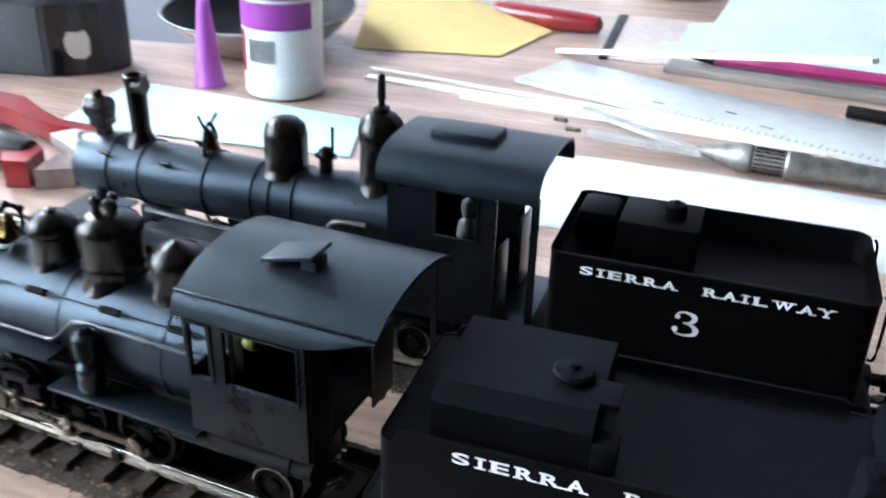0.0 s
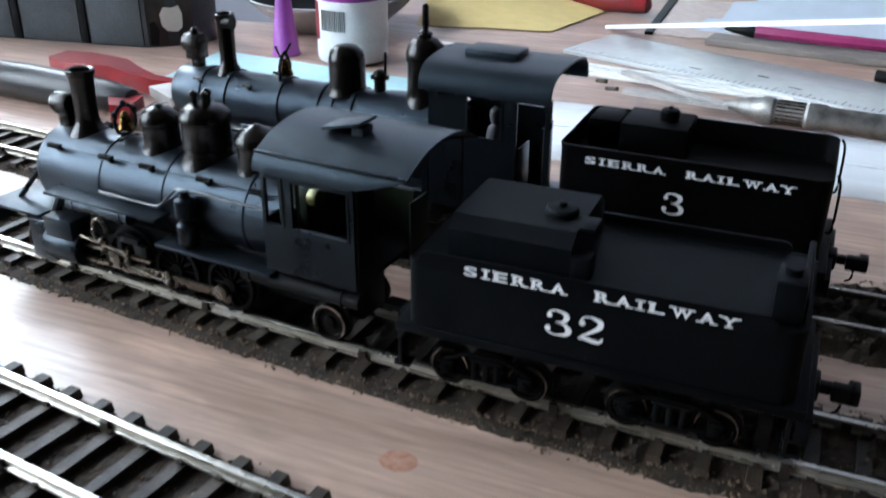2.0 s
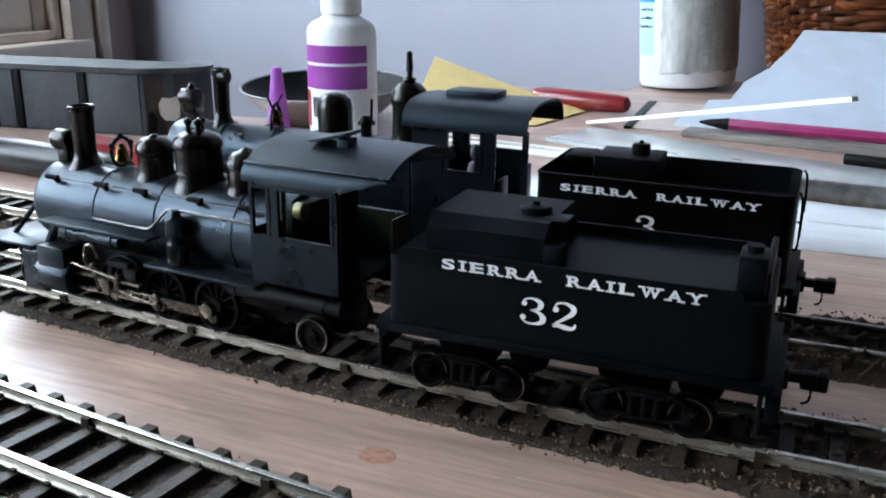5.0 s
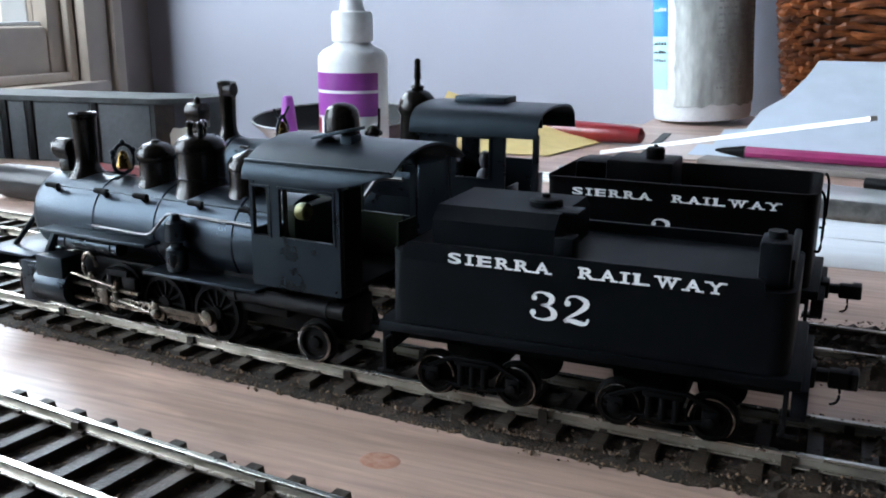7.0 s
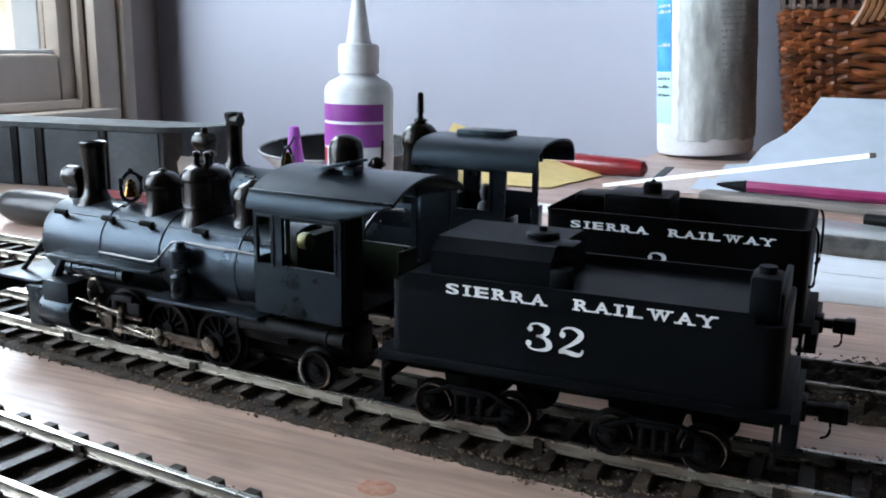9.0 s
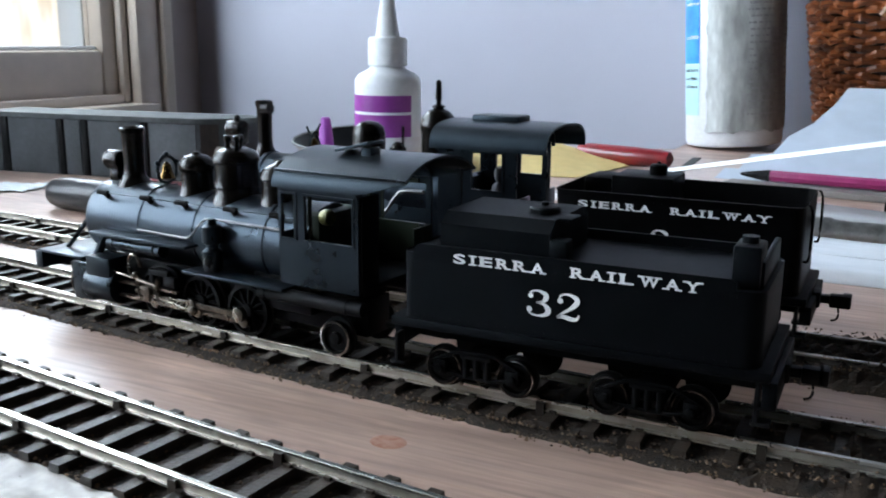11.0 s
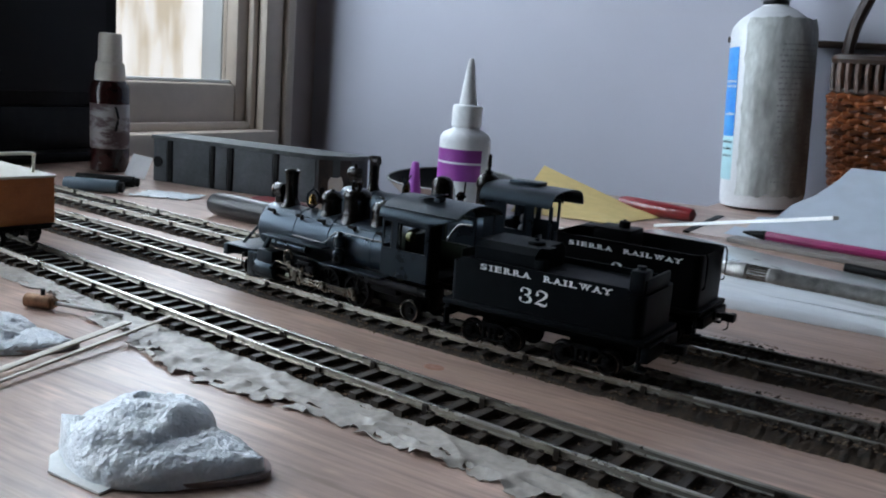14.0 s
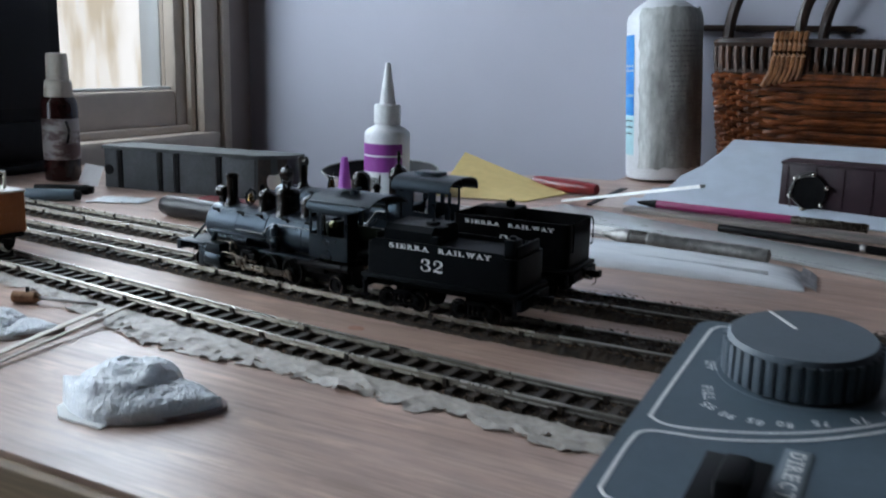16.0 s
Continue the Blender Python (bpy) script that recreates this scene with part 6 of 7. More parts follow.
bm = bmesh.new()
tube(bm, soft([(9, -3.4, 10), (8, -4, 22), (14, -4, 34), (26, -4, 37)], 4), 0.8)
part("pipe", bm, M_PIPE, g)
for x in (12, 120):
    part("stand_block", B((x - 6, x + 6, 4, 30, 0.1, 3.2)), M_BLACKP, t, bevel=0.4)

# tall squeeze bottle wrapped in newsprint
t = thing("wrapped_bottle", "tall white bottle with blue label wrapped in grey newsprint", "bottle", -68, 566, 2.2, 0, ry=-3.5)
bm = bmesh.new()
lathe(bm, [(30, 0), (34, 1), (35.4, 4), (35.4, 150), (34, 156), (28, 163), (18, 170), (11, 174), (10.5, 178)], seg=44)
part("body", bm, M_BOTTLE, t, "white plastic body")
bm = bmesh.new()
lathe(bm, [(35.6, 62), (35.8, 62.2), (35.8, 138), (35.6, 138.2)], seg=72)
bmesh.ops.delete(bm, geom=[v for v in bm.verts if not (math.radians(183) < (math.atan2(v.co.y, v.co.x) % (2 * math.pi)) < math.radians(238))], context="VERTS")
part("label", bm, M_BLUE, t, "blue printed label")
bm = bmesh.new()
lathe(bm, [(35.55, 24), (35.7, 24.2), (35.7, 62), (35.55, 62.2)], seg=72)
bmesh.ops.delete(bm, geom=[v for v in bm.verts if not (math.radians(183) < (math.atan2(v.co.y, v.co.x) % (2 * math.pi)) < math.radians(238))], context="VERTS")
part("lower_label", bm, M_CYAN, t, "pale cyan lower label")
rnd = random.Random(21)
for z in (44, 50, 56, 80, 104, 108):
    bm = bmesh.new()
    for deg in range(205, 232, 5):
        for u, w in ((deg, rnd.uniform(2.0, 4.0)),):
            a0, a1, h = radians(u), radians(u + w), rnd.uniform(1.2, 2.6)
            bm.faces.new([bm.verts.new((36.05 * math.cos(a), 36.05 * math.sin(a), zz)) for a, zz in ((a0, z), (a1, z), (a1, z + h), (a0, z + h))])
    part("label_print", bm, M_INK if z < 60 else M_LABEL_W, t, "small line of label print", smooth=False)
bm = bmesh.new()
ring0 = None
for j in range(23):
    z = 12 + 150 * j / 22
    ring = []
    for k in range(46):
        a = math.radians(247 + 162 * k / 45 + (0 if 0 < k < 45 else 5 * noise.noise((z * 0.12, k, 0))))
        r = 36.6 + 0.9 * noise.noise((k * 0.35, z * 0.05, 8)) - (0.02 * max(0, z - 148) ** 1.9)
        ring.append(bm.verts.new((r * math.cos(a), r * math.sin(a), z + (0 if 0 < j < 22 else 3 * noise.noise((k * 0.3, j, 2))))))
    if ring0:
        for k in range(45):
            bm.faces.new((ring0[k], ring0[k + 1], ring[k + 1], ring[k]))
    ring0 = ring
part("newsprint_wrap", bm, M_WRAP, t, "crumpled grey newsprint")
bm = bmesh.new()
rnd = random.Random(4)
for j in range(26):
    z = 24 + 4.6 * j
    a = 292 + rnd.uniform(0, 4)
    while a < 350:
        w = rnd.uniform(2, 6)
        a0, a1 = radians(a), radians(a + w)
        q = [bm.verts.new((37.4 * math.cos(u), 37.4 * math.sin(u), h)) for u, h in ((a0, z), (a1, z), (a1, z + 1.5), (a0, z + 1.5))]
        bm.faces.new(q)
        a += w + rnd.uniform(1.0, 2.2)
tagged(part("newsprint_text", bm, material("faded_print", (0.26, 0.26, 0.26), 0.8, 0, (0.36, 0.36, 0.36), 60), t, "faded lines of print", smooth=False), kind="stuff")
bm = bmesh.new()
lathe(bm, [(10.6, 174), (11, 174.6), (11, 178), (10.4, 178.6)], seg=24)
part("neck_ring", bm, M_GRIP, t, "dark ring at the neck")
bm = bmesh.new()
lathe(bm, [(11.5, 178.2), (13, 179), (13.4, 182), (12.6, 193), (9.5, 198), (5.2, 199.5), (4.4, 203), (5.2, 205), (4.6, 208), (2.2, 209.5)], seg=24)
part("cap", bm, M_CAPGREY, t, "pale grey screw cap with a nozzle")
bm = bmesh.new()
tube(bm, soft([(2, -5, 206), (7, -7, 200), (11, -8, 190), (14, -6, 180)], 4), 1.7)
part("cap_strap", bm, M_GRIP, t, "dark strap down the cap")

# wicker basket with hoop handles
M_STAVE = material("grey_brown_stave", (0.085, 0.036, 0.018), 0.42, 0.0, (0.030, 0.013, 0.008), 60, bump=0.3, bump_scale=600, per_object=0.5, grain=0.18)
def basket():
    t = thing("wicker_basket", "brown woven wicker basket with dark hoop handle", "basket", 122, 566)
    A, Bd = 140.0, 46.0

    def rim(a, grow=1.0):
        c, s = math.cos(a), math.sin(a)
        e = 0.38
        return Vector((A * grow * math.copysign(abs(c) ** e, c), Bd * grow * math.copysign(abs(s) ** e, s), 0))
    n = 112
    rnd = random.Random(12)
    for row in range(22):
        z = 4 + row * 4.75
        off = rnd.uniform(0, 6)
        pts = []
        for k in range(n + 1):
            a = 2 * math.pi * k / n
            p = rim(a, 0.91 + 0.0048 * row)
            w = 2.3 * math.sin(k * math.pi / 2 + row * math.pi)
            d = Vector((p.x / A, p.y / Bd, 0)).normalized()
            p = p + d * (w if k not in (0, n) else 0)
            p.z = z + 1.3 * math.sin(k * 0.9 + off) * (0 if k in (0, n) else 1) + 0.8 * noise.noise((k * 0.3, row, 5))
            pts.append(p)
        bm = bmesh.new()
        tube(bm, pts, 2.7, 6)
        part("willow_strand", bm, M_WICKER, t, "brown willow strand")
    # Dark ring wall added inside the basket to stand in for shade behind the staves.
    bm = bmesh.new()
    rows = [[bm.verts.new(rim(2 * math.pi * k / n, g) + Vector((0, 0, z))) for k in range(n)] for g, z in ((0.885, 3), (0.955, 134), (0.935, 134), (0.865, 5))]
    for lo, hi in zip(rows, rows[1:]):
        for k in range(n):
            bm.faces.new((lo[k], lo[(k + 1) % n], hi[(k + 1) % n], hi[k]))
    part("inner_lining", bm, M_WICKER_D, t, "dark inner wall added as the shade behind the staves")
    # upright rim staves between two bands
    bm = bmesh.new()
    tube(bm, [rim(2 * math.pi * k / n, 1.0) + Vector((0, 0, 108)) for k in range(n + 1)], 2.6, 8)
    part("band", bm, M_WICKER_D, t, "dark band under the rim")
    bm = bmesh.new()
    tube(bm, [rim(2 * math.pi * k / n, 1.015) + Vector((0, 0, 133)) for k in range(n + 1)], 4.2, 8)
    part("rim_hoop", bm, M_WICKER_D, t, "dark rim hoop")
    spots = []
    for k in range(37):
        x = -133 + 266 * k / 36
        y = Bd * (1 - abs(x / A) ** 5.26) ** 0.19
        spots += [Vector((x, -y, 0)), Vector((x, y, 0))]
    for k in range(9):
        y = -36 + 9 * k
        x = A * (1 - abs(y / Bd) ** 5.26) ** 0.19
        spots += [Vector((-x, y, 0)), Vector((x, y, 0))]
    for p in spots:
        p = p * 1.02
        bm = bmesh.new()
        tube(bm, soft([p * 0.99 + Vector((0, 0, 107)), p + Vector((0, 0, 120)), p + Vector((0, 0, 136))], 3), 2.7, 6)
        part("stave", bm, M_STAVE, t)
    for k in range(7):
        x = -88 + k * 3.9
        bm = bmesh.new()
        tube(bm, soft([(x - 7 + k * 0.6, -48.5, 96 + 1.2 * k), (x - 1, -50.5, 108), (x + 1, -51.5, 122), (x + 1.5, -50.5, 139), (x + 2, -46, 141)], 4), 2.6, 7)
        part("cane_wrap", bm, M_WICKER_L, t, "tan cane wrap")
    for x0, y0, hh, lean in ((-136, -14, 150, 60), (-70, -46, 170, 70), (-60, 40, 190, 66)):
        bm = bmesh.new()
        tube(bm, soft([(x0, y0, 128), (x0 + 6, y0 * 0.9, 170), (x0 + lean * 0.55, y0 * 0.6, 225), (x0 + lean * 1.5, y0 * 0.3, 262), (x0 + lean * 2.8, 0, 274)], 7), 5.0, 8)
        part("handle", bm, M_WICKER_D, t, "dark cane handle")
    part("bottom", B((-118, 118, -38, 38, 0.2, 6)), M_WICKER_D, t, bevel=2)
    return t


basket()
# Narrow dark strip across the wall behind the bottle and basket.
solid("wall_rail", B((-130, 90, WY - 9, WY - 0.5, 145.5, 151.5)), M_WICKER_D, "narrow dark strip along the wall", "rail", bevel=1.5)

# ---------------------------------------------------------------- the window end of the bench


def grey_wagon():
    t = thing("grey_wagon", "long grey model box wagon without wheels on the bench", "model wagon", -444, 206, 0, 8.3)
    L, Dp, Hh = 146, 33, 34
    bm = bmesh.new()
    prism(bm, [(0, 0), (L, 0), (L + 12, 7.6), (L + 20, 14.5), (L + 24, 21), (L + 25, 27), (L + 23, Dp), (0, Dp)], 0.2, Hh, "z")
    part("wagon_body", bm, M_GREYCAR, t, "matt grey wagon body", bevel=0.8)
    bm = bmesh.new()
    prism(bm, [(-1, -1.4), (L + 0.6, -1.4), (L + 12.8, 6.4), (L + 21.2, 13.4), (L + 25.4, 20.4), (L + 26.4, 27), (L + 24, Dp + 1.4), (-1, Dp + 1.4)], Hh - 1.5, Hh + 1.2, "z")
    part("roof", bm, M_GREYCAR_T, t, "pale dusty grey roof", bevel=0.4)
    for x, w in ((14, 4.4), (54, 3.6), (70, 4.0), (110, 3.8)):
        part("dark_post", B((x, x + w, -1.0, 0.6, 0.4, Hh - 1.6)), M_BLACKP, t, "dark upright post", bevel=0.3)
    for x0, x1 in ((0.5, 13), (19, 53), (58.5, 69), (75, 109), (115, 145)):
        part("side_panel", B((x0, x1, -0.6, 0.5, 1.2, Hh - 2.2)), M_GREYCAR, t, bevel=0.25)
    # dark rusty end with a ragged pale patch and a hanging bracket
    d = Vector((20, 14.5)).normalized()
    n = Vector((d.y, -d.x))

    def on_end(outline, out, name, mat, label):
        bm = bmesh.new()
        base = Vector((L, 0))
        lo = [bm.verts.new((*(base + d * u - n * 0.6), z)) for u, z in outline]
        hi = [bm.verts.new((*(base + d * u + n * out), z)) for u, z in outline]
        m = len(outline)
        for k in range(m):
            bm.faces.new((lo[k], lo[(k + 1) % m], hi[(k + 1) % m], hi[k]))
        bm.faces.new(hi)
        bm.faces.new(lo[::-1])
        part(name, bm, mat, t, label)
    on_end([(1.2, 1), (24, 1), (24, Hh - 2), (1.2, Hh - 2)], 0.7, "end_frame", M_RUST, "dark rusty end")
    on_end([(8.5, 11), (11, 8), (16, 7.5), (18.5, 9.5), (19, 16), (17.5, 20.5), (14, 19.5), (10, 20), (8, 16.5)], 1.2, "end_patch", M_CREAM, "ragged pale patch")
    on_end([(2, 2), (6, 1), (7, 9), (5, 13), (2.5, 12)], 2.0, "end_bracket", M_BLACKP, "black bracket")
    bm = bmesh.new()
    cyl(bm, (5, -1.4, Hh * 0.45), (5, 0.4, Hh * 0.45), 4.2, seg=18)
    part("round_hole", bm, M_BLACKP, t)
    return t


grey_wagon()
t = thing("spray_bottle", "dark brown spray bottle with pale label and cream cap", "bottle", -503, 212)
bm = bmesh.new()
lathe(bm, [(13, 0), (14.8, 1.2), (15, 3), (15, 66), (14, 70), (11, 73), (10.5, 75)], seg=32)
part("body", bm, M_BROWNGLASS, t, "dark red-brown plastic body")
bm = bmesh.new()
lathe(bm, [(15.1, 19), (15.25, 19.2), (15.25, 54), (15.1, 54.2)], seg=32)
part("label", bm, material("grey_label", (0.36, 0.33, 0.32), 0.5, 0, (0.10, 0.06, 0.06), 45, (1, 1, 2), lo=0.45, hi=0.55), t, "grey and brown printed label")
bm = bmesh.new()
lathe(bm, [(11.6, 72), (12, 73), (11.2, 84), (10.6, 86), (9.4, 87), (8.8, 107), (8.2, 109), (5, 109.4)], seg=28)
part("cap", bm, M_CREAM, t, "tapered cream cap")
bm = bmesh.new()
tube(bm, soft([(14.5, -6, 52), (20, -8, 44), (17, -8, 34)], 4), 1.0)
part("tag_string", bm, M_BLACKP, t)

for p, q, r, mat, lab in (((-456, 146, 4.2), (-420, 168, 4.2), 4.0, M_BLACKP, "short black pen lying on the bench"),
                          ((-436, 122, 4.8), (-402, 140, 4.8), 4.6, M_CTRL, "short blue-grey tube lying on the bench")):
    t = thing("pen", lab, "pen")
    rod(t, "barrel", p, q, r, r, mat)
    rod(t, "end_cap", (Vector(q) + Vector((0, 0, 0))), Vector(q) + Vector((3.0, 1.8, 0)), r * 0.8, r * 0.8, M_BLACKP)
sheet("foil_scrap", [(-392, 140, 0.8), (-356, 160, 0.8), (-362, 182, 0.8), (-402, 168, 0.8)], 16, M_SCRAP, "crumpled pale foil scrap on the bench", "scrap", lambda u, v: 1.4 * abs(noise.noise((u * 7, v * 6, 3))), 0.3, 5.0, 6)
sheet("paper_slip", [(-478, 206, 0.6), (-447, 200, 0.6), (-452, 212, 16), (-483, 219, 16)], 6, M_LABEL_W, "white paper slip propped behind the grey wagon", "paper", lambda u, v: 0, 0.3)

t = thing("monitor", "black computer monitor standing before the window", "monitor", -596, 0)
part("case", B((-18, 18, 60, 280, 42, 330)), M_BLACKP, t, "matt black case", bevel=5)
part("screen", B((18, 19, 74, 266, 58, 316)), material("dark_screen", (0.003, 0.003, 0.004), 0.5, 0, (0.004, 0.004, 0.005), 20, spec=0.2), t, "dark glossy screen", bevel=0.4)
part("stand", B((-20, 22, 56, 262, 8, 46)), M_BLACKP, t, "broad black pedestal", bevel=3)
part("base", B((-36, 40, 80, 250, 0.2, 9)), M_BLACKP, t, "flat black base", bevel=3)

# black-handled knife and red-handled snips
t = thing("hobby_knife", "hobby knife with a fat tapered black handle", "knife", -308, 136.5, 0, -3)
bm = bmesh.new()
lathe(bm, [(3.5, 0), (6.2, 1.5), (7.4, 6), (7.8, 26), (7.4, 50), (6.2, 70), (4.6, 79), (4.2, 80)], (0, 0, 7.6), "x", 24)
part("handle", bm, M_GRIP, t, "satin black handle")
t = thing("snips", "red-handled snips with steel jaws lying open", "snips")
bm = bmesh.new()
prism(bm, [(-303, 166), (-290, 160), (-268, 164), (-250, 158), (-236, 154), (-218, 155), (-218, 159), (-238, 160), (-252, 167), (-268, 177), (-290, 180), (-303, 178)], 2.5, 9.5, "z")
part("upper_handle", bm, M_RED, t, "glossy red handle", bevel=2.8)
bm = bmesh.new()
prism(bm, [(-237, 129), (-228, 119), (-220, 121), (-224, 134), (-231, 137)], 0.2, 9.5, "z")
part("lower_handle", bm, M_RED, t, "glossy red handle", bevel=1.5)
# Dark brown block filling the space between lower handle and jaws.
bm = bmesh.new()
prism(bm, [(-220.5, 136), (-217.5, 121), (-207, 127), (-212, 140)], 0.2, 7, "z")
part("spring", bm, M_RESIN, t, "dark brown block beside the jaws", bevel=0.8)
bm = bmesh.new()
prism(bm, [(-232, 147), (-214, 137), (-192, 141), (-188, 146), (-206, 157), (-226, 158)], 5, 9, "z")
part("jaw", bm, M_JAW, t, "bright steel jaws", bevel=0.8)
bm = bmesh.new()
cyl(bm, (-218, 149, 9), (-218, 149, 10.4), 3.0, seg=16)
part("pivot", bm, M_STEEL, t, "pivot bolt")

# orange wagon on the empty track
def orange_wagon():
    x = -314.0
    t = thing("orange_wagon", "orange-brown open model wagon with cream top rail", "model wagon", x, TRACK_2(x), 0, math.degrees(math.atan(-0.125)))
    part("wagon_body", B((-42, 42, -15, 15, 15, 37)), M_ORANGE, t, "orange boarded body", bevel=0.4)
    for k in range(5):
        part("plank_line", B((-42.3, 42.3, -15.3, 15.3, 17.5 + 4 * k, 17.8 + 4 * k)), M_ORANGE, t)
    part("top_rail", B((-42.6, 42.6, -15.6, 15.6, 37, 38.2)), M_CREAM, t, "cream top board", bevel=0.2)
    bm = bmesh.new()
    tube(bm, soft([(30, -12, 38), (31, -12, 45), (33, -10, 47.5), (33, 8, 47.5), (32, 10, 45), (31, 10, 38)], 4), 0.8)
    part("wire_rail", bm, M_CREAM, t, "cream wire hoop")
    part("underframe", B((-43, 43, -13, 13, 12.6, 15)), M_BLACKP, t, bevel=0.3)
    for tx in (-26, 26):
        truck(t, tx)
    coupler(t, 42, 12.4, 1)
    return t


orange_wagon()

# ---------------------------------------------------------------- the front of the bench


def foam_pad(x, y, rz, sx, sy, h, seed, label):
    """A heap of set foam: a tall bubbly lump running out into a low pointed tail with a glossy brown rim."""
    t = thing("filler_pad", label, "filler", x, y, 0, rz)
    bm = bmesh.new()
    n = 150
    grid = []
    for i in range(n + 1):
        row = []
        for j in range(n + 1):
            u, v = 2.1 * i / n - 1.05, 2.1 * j / n - 1.05
            px, py = sx * u, sy * v
            rag = 0.10 * noise.noise((u * 2.6, v * 2.6, seed)) + 0.04 * noise.noise((u * 9, v * 9, seed))
            lump = max(0.0, 1 - ((u + 0.26) / 0.64) ** 2 - ((v - 0.10) / 0.86) ** 2 + rag)
            half = 0.80 * max(0.0, 1 - ((u - 0.06) / 0.94) ** 2) + 1e-4
            tail = max(0.0, 1 - ((v + 0.14 - 0.22 * u) / half) ** 2 + rag) if -0.9 < u < 0.98 else 0.0
            z = max(h * lump ** 0.33 * (0.86 + 0.16 * noise.noise((u * 2.4, v * 2.4, seed))), 0.62 * h * tail ** 0.42 * (1 - 0.5 * max(0, u)))
            if z > 0.2:
                z += (0.45 * noise.noise((px * 0.2, py * 0.2, seed)) + 0.35 * noise.noise((px * 0.5, py * 0.5, seed + 4)) + 0.26 * noise.noise((px * 1.5, py * 1.5, seed + 2))) * min(1.0, z / 3)
                if noise.noise((px * 0.2, py * 0.2, seed + 9)) > 0.52:
                    z -= 0.9
            row.append((px, py, z))
        grid.append(row)
    vs = {}
    for i in range(n):
        for j in range(n):
            q = [(i, j), (i + 1, j), (i + 1, j + 1), (i, j + 1)]
            if any(grid[a][b][2] > 0.2 for a, b in q):
                for a, b in q:
                    if (a, b) not in vs:
                        g = grid[a][b]
                        vs[a, b] = bm.verts.new((g[0], g[1], max(0.3, g[2])))
                bm.faces.new([vs[p] for p in q])
    foam = part("foam", bm, M_FOAM, t, "bubbly white filler foam")
    foam.data.set_sharp_from_angle(angle=math.pi)
    bm = bmesh.new()
    prism(bm, [(-sx * 0.84, -sy * 0.30), (-sx * 0.80, -sy * 0.62), (-sx * 0.60, -sy * 0.92), (sx * 0.02, -sy * 1.08), (sx * 0.3, sy * 0.5), (-sx * 0.9, sy * 0.5)], 0.1, 0.7, "z")
    part("card_base", bm, M_STRIP, t, "white card underneath", bevel=0.1)
    bm = bmesh.new()
    ring = []
    for k in range(40):
        a = 2 * math.pi * k / 40
        u = 0.36 + 0.68 * math.cos(a)
        ring.append((sx * u, sy * (-0.14 + 0.22 * u + 0.66 * math.sin(a) * (1 - 0.35 * max(0, math.cos(a))))))
    prism(bm, ring, 0.1, 1.5, "z")
    part("set_resin", bm, M_RESIN, t, "glossy brownish set edge", bevel=0.7)
    return t


foam_pad(-57.0, -123.0, 13, 28.5, 22.5, 15.0, 3.3, "white foamy filler heap set on a scrap of card")
foam_pad(-166, -97, 24, 26, 18, 8.5, 8.1, "small white foamy filler heap on the bench")

for p, q, w in (((-129, -156), (-147, -60), 1.6), ((-121.5, -160), (-142, -45), 0.8)):
    mid, ln, rz = place((*p, 0), (*q, 0))
    t = thing("wood_stick", "thin bare wood strip lying on the bench", "stick", mid.x, mid.y, 1.5, rz, group="wood sticks", ry=-1.5)
    part("stick_body", B((-ln / 2, ln / 2, -w, w, 0.1, 0.9)), M_STICK, t, bevel=0.2)

M_COPPER = material("dull_copper", (0.34, 0.20, 0.12), 0.38, 0.9, (0.20, 0.11, 0.07), 300, rough_var=0.1)
t = thing("screw_tool", "brass-headed tool with thin steel shaft on the bench", "tool", -197, -67, 0, 22)
bm = bmesh.new()
lathe(bm, [(2.5, 0), (2.8, 0.3), (2.8, 10.5), (2.5, 10.8), (2.5, 11.2), (1.7, 11.3), (1.7, 12.5)], (0, 0, 3.0), "x", 22)
part("head", bm, M_COPPER, t, "knurled brass head")
rod(t, "shaft", (12, 0, 3.0), (40, 0, 1.6), 0.9, 0.7, M_JAW, "steel shaft")
bm = bmesh.new()
cyl(bm, (7, 0, 5.4), (7, 0, 7.8), 0.9, seg=10)
part("set_screw", bm, M_BLACKP, t)


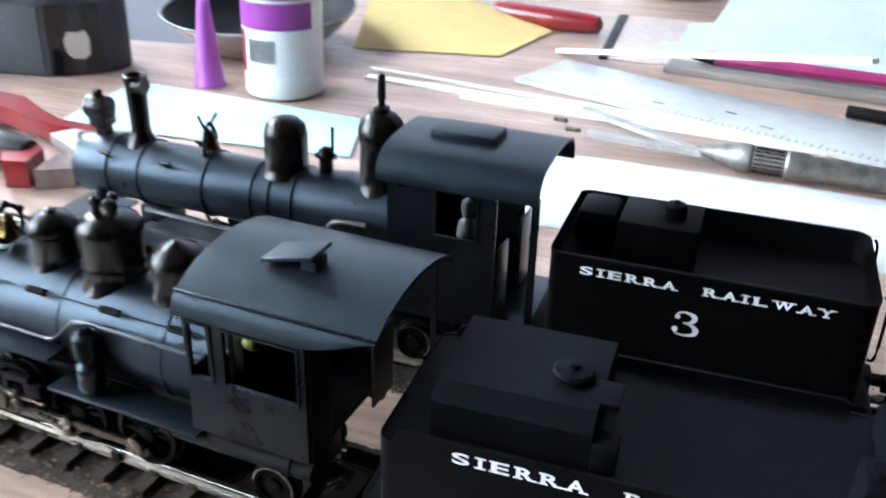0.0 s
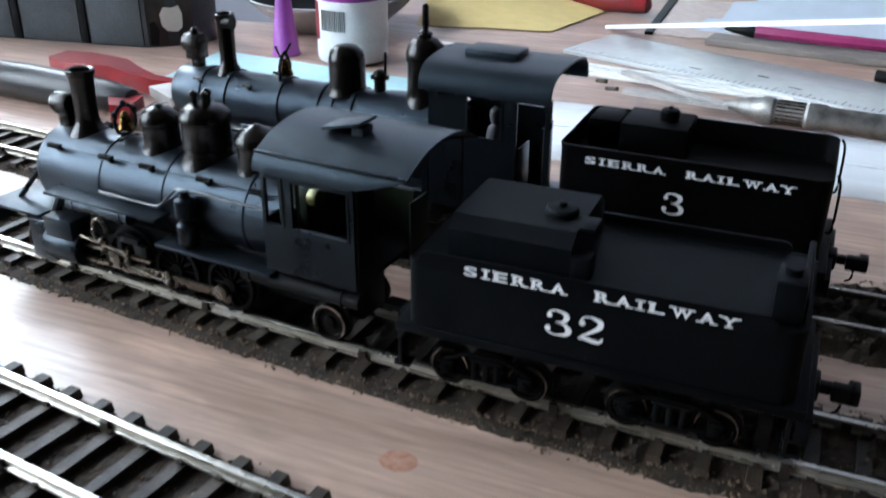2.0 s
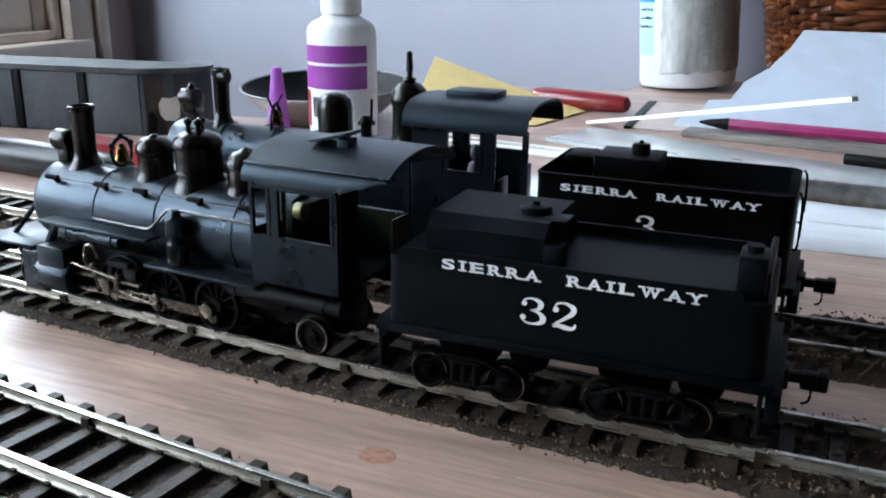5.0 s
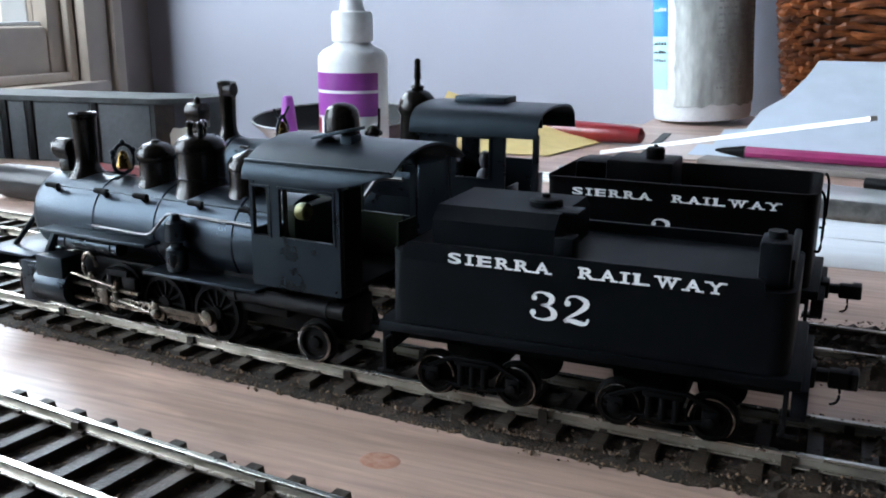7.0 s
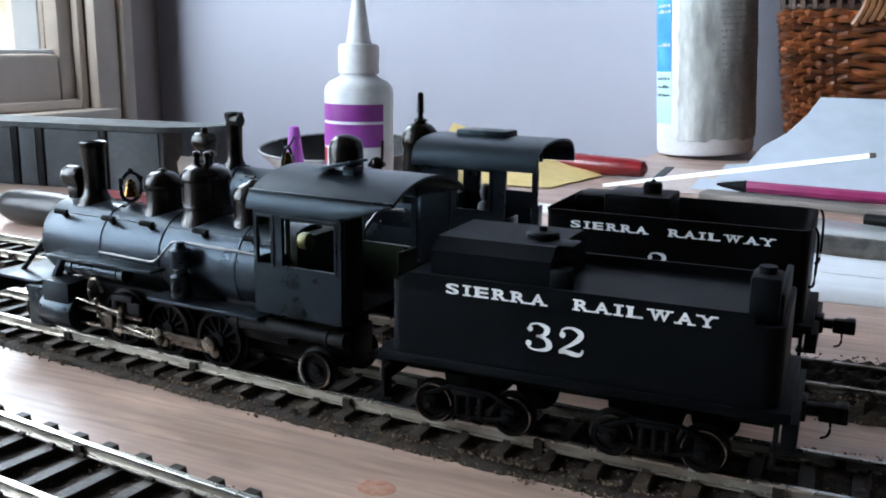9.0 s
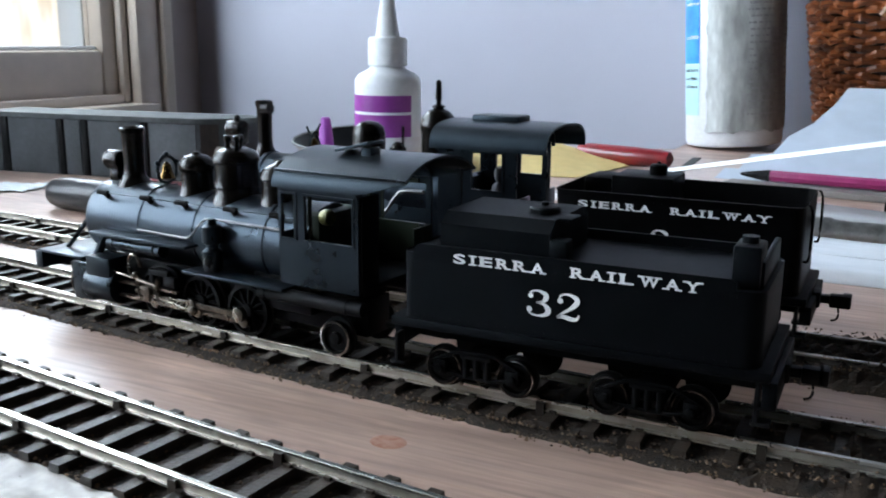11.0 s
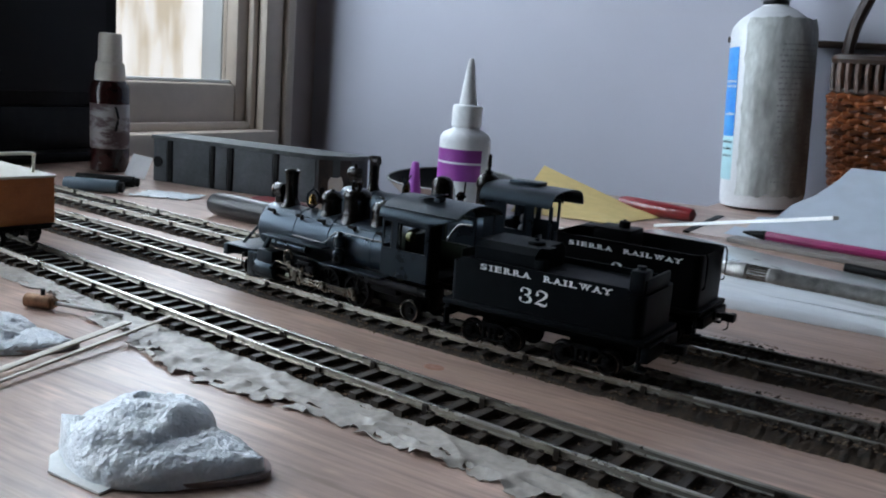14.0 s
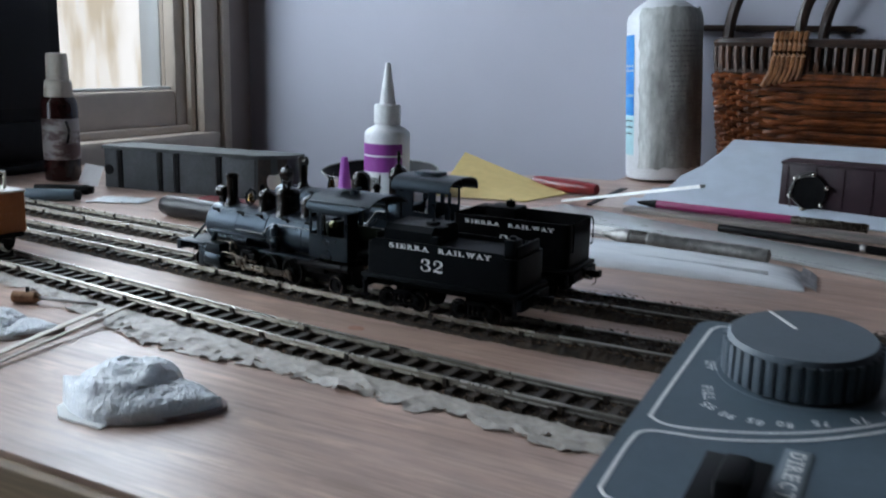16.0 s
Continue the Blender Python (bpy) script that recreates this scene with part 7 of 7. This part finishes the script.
def masking_paper():
    """Crumpled tan paper strip along the near edge of the empty track, torn at its outer side."""
    bm = bmesh.new()
    nx, ny = 400, 14
    rows = []
    for i in range(nx + 1):
        x = -330 + 470 * i / nx
        inner = TRACK_2(x) - 14.5
        wide = 17 + 6 * noise.noise((x * 0.035, 4, 0)) + 4 * noise.noise((x * 0.11, 9, 0)) + 1.6 * noise.noise((x * 0.5, 2, 0)) + 9 * math.exp(-((x + 95) / 40) ** 2)
        if x < -170:
            wide *= 0.7
        row = []
        for j in range(ny + 1):
            v = j / ny
            y = inner - wide * v
            fold = max(0.0, 0.16 - abs(noise.noise((x * 0.05 + y * 0.07, y * 0.09 - x * 0.03, 3)))) / 0.16
            crease = max(0.0, 0.10 - abs(noise.noise((x * 0.16 - y * 0.1, y * 0.2 + x * 0.05, 8)))) / 0.10
            lift = max(0.0, noise.noise((x * 0.07, 5, 5))) * v ** 3
            z = 0.34 + (1.25 * fold + 0.6 * crease) * (0.45 + 0.6 * v) + 1.3 * lift + 0.8 * abs(noise.noise((x * 0.12, y * 0.15, 1)))
            row.append(bm.verts.new((x + 0.5 * noise.noise((x, y, 2)), y, z)))
        rows.append(row)
    for i, (a, b) in enumerate(zip(rows, rows[1:])):
        for j in range(ny):
            x = -330 + 470 * i / nx
            if (j >= ny - 5 and noise.noise((x * 0.11, j * 0.35, 7)) > 0.26):
                continue
            bm.faces.new((a[j], a[j + 1], b[j + 1], b[j]))
    bmesh.ops.delete(bm, geom=[v for v in bm.verts if not v.link_faces], context="VERTS")
    geo = bmesh.ops.extrude_face_region(bm, geom=bm.faces[:])["geom"]
    for v in geo:
        if isinstance(v, bmesh.types.BMVert):
            v.co.z -= 0.3
    return solid("masking_paper", bm, M_PUTTY, "crumpled torn tan masking paper beside the empty track", "paper", smooth=True)


masking_paper()


def controller():
    t = thing("train_controller", "blue-grey train controller box with a large ribbed knob", "controller", -3.5, 0, 0)
    X0, X1, Y0, Y1, Z = 119.0, 240.0, -212.0, -86.5, 45.0
    bm = bmesh.new()
    levels = [(-4, 0.3), (-4, 36), (-2.6, 40), (0, Z)]
    rings = []
    for g, z in levels:
        r = 5
        pts = []
        for cx, cy, a0 in ((X1 - r, Y1 - r, 0), (X0 + r, Y1 - r, 90), (X0 + r, Y0 + r, 180), (X1 - r, Y0 + r, 270)):
            for k in range(6):
                a = math.radians(a0 + 18 * k)
                pts.append((cx + (r - g) * math.cos(a), cy + (r - g) * math.sin(a)))
        rings.append([bm.verts.new((*p, z)) for p in pts])
    for a, b in zip(rings, rings[1:]):
        for k in range(len(a)):
            bm.faces.new((a[k], a[(k + 1) % len(a)], b[(k + 1) % len(a)], b[k]))
    bm.faces.new(rings[0][::-1])
    bm.faces.new(rings[-1])
    part("case", bm, M_CTRL, t, "blue-grey plastic case")

    def line(pts, w=0.55):
        b2 = bmesh.new()
        tube(b2, pts, w, 6)
        for v in b2.verts:
            v.co.z = Z + 0.05 + (v.co.z - Z) * 0.2
        part("panel_line", b2, M_WHITEPAINT, t, "white printed line")
    KX, KY, KR = 147.6, -112.4, 17.3
    line(soft([(136, -88.6, Z), (128, -89.0, Z), (124, -91.5, Z), (123.2, -100, Z), (122.8, -143, Z), (123.6, -148.4, Z), (128.3, -150.2, Z), (136, -148.6, Z), (145.4, -145.2, Z), (154, -140.6, Z), (162, -134.6, Z), (170, -127, Z), (178, -117, Z)], 6), 0.45)
    line(soft([(178, -120.8, Z), (170, -130.6, Z), (162, -138.2, Z), (154, -144.2, Z), (145.4, -148.8, Z), (136, -152.2, Z), (128, -153.4, Z), (123.8, -154.8, Z), (122.4, -159, Z), (122.6, -176, Z), (123.2, -180.2, Z), (127, -182.4, Z), (140, -183, Z)], 6), 0.45)
    line([(178, -117, Z), (226, -117, Z), (232, -113, Z), (232, -98, Z), (226, -92, Z), (170, -90, Z)], 0.45)
    # knob with ribs, skirt and pointer
    bm = bmesh.new()
    lathe(bm, [(KR - 1.2, Z), (KR - 0.6, Z + 0.6), (KR - 0.6, Z + 8.6), (KR - 1.4, Z + 9.6), (2, Z + 9.8)], (KX, KY, 0), "z", 64)
    k = part("knob", bm, M_KNOB, t, "large dark grey knob")
    rib = bmesh.new()
    box(rib, -0.95, 0.95, -0.5, 0.6, 0.6, 8.5)
    rib_mesh = mesh_of("rib", rib, M_KNOB, bevel=0.2)
    for i in range(38):
        a = 2 * math.pi * i / 38
        r = new("rib", rib_mesh)
        r.parent = k
        r.location = ((KX + (KR - 0.5) * math.cos(a)) / 1000, (KY + (KR - 0.5) * math.sin(a)) / 1000, Z / 1000)
        r.rotation_euler = (0, 0, a - math.pi / 2)
    bm = B((-15, -3, -0.45, 0.45, Z + 9.8, Z + 9.95))
    bmesh.ops.transform(bm, matrix=Matrix.Translation((KX, KY, 0)) @ Matrix.Rotation(radians(-52), 4, "Z"), verts=bm.verts)
    part("pointer", bm, M_WHITEPAINT, k, "white pointer line")
    # scale round the knob, read from the far side
    marks = (("OFF", 192, 20.8), ("FULL", 228, 26.2), ("95", 240, 28.2), ("90", 250, 28.8), ("85", 261, 27.6), ("80", 272.5, 26.0), ("75", 288, 23.4), ("70", 308, 22.4), ("65", 328, 22.4), ("60", 345, 22.4))
    for i, (txt, deg, rad) in enumerate(marks):
        a = radians(deg)
        b2 = letters(txt, 2.5, 1.9 * len(txt), 0.02)
        for v in b2.verts:
            v.co = Vector((v.co.x - 0.95 * len(txt), v.co.z, 0))
        spin = a - math.pi / 2 if i > 1 else radians(-72)
        bmesh.ops.transform(b2, matrix=Matrix.Translation((KX + rad * math.cos(a), KY + rad * math.sin(a), Z + 0.08)) @ Matrix.Rotation(spin, 4, "Z"), verts=b2.verts)
        part("scale_number", b2, M_WHITEPAINT, t, "white printed scale figure", smooth=False)
    b3 = bmesh.new()
    lathe(b3, [(KR + 0.9, Z + 0.05), (KR + 1.15, Z + 0.12), (KR + 1.35, Z + 0.05)], (KX, KY, 0), "z", 64, caps=False)
    part("scale_ring", b3, M_SCALE, t, "faint pale ring round the knob")
    # direction switch
    part("switch_well", B((137, 149.5, -179, -157.5, Z - 0.6, Z + 0.2)), M_BLACKP, t, "dark switch recess", bevel=0.1)
    part("switch_lever", B((141.5, 147, -175, -163.5, Z + 0.2, Z + 4.2)), M_BLACKP, t, "black switch lever", bevel=1.0)
    part("switch_plate", B((150.4, 155.6, -184, -150, Z, Z + 0.3)), M_SCALE, t, "pale label plate", bevel=0.1)
    b2 = letters("DIRECTION", 3.0, 27, 0.02)
    for v in b2.verts:
        v.co = Vector((v.co.x, v.co.z, 0))
    bmesh.ops.transform(b2, matrix=Matrix.Translation((151.6, -151, Z + 0.4)) @ Matrix.Rotation(radians(-90), 4, "Z"), verts=b2.verts)
    part("switch_lettering", b2, M_WHITEPAINT, t, "white printed word", smooth=False)
    # the panel slopes up towards the back
    seen = set()
    for ob in t.children_recursive:
        if ob.data.name in seen or ob.name.startswith("rib"):
            ob.location.z += 0.09 * (ob.location.y + 0.120) if ob.name.startswith("rib") else 0
            continue
        seen.add(ob.data.name)
        for v in ob.data.vertices:
            v.co.z += 0.09 * (v.co.y + 0.120) * min(1.0, v.co.z / 0.040)
    return t


controller()

# small plain figure standing in the far cab
bm = bmesh.new()
lathe(bm, [(1.9, 0), (2.0, 1), (1.7, 9), (2.3, 15), (1.9, 17.4), (0.8, 18.4), (1.2, 19.2), (1.5, 20.8), (1.2, 22.2), (0.4, 22.8)], seg=14)
solid("figurine", bm, material("figurine_paint", (0.045, 0.055, 0.08), 0.6, 0, (0.16, 0.145, 0.14), 160), "tiny plain painted figurine standing in the engine cab", "figurine", x=-56, y=69, z=21.6)

# ---------------------------------------------------------------- sleepers, last because they are many
sleeper_mesh = build_sleeper()
for track, at, x0, x1 in ((T1, TRACK_1, -380, 300), (T2, TRACK_2, -360, 300), (T3, TRACK_3, -400, 330)):
    rnd = random.Random(int(x1))
    x = x0
    while x < x1:
        s = new("sleeper", sleeper_mesh)
        s.parent = track
        slope = math.atan((at(x + 1) - at(x - 1)) / 2)
        s.location = (x / 1000, at(x) / 1000, 0)
        s.rotation_euler = (0, 0, slope + rnd.uniform(-0.02, 0.02))
        x += 9.1 * math.cos(slope)
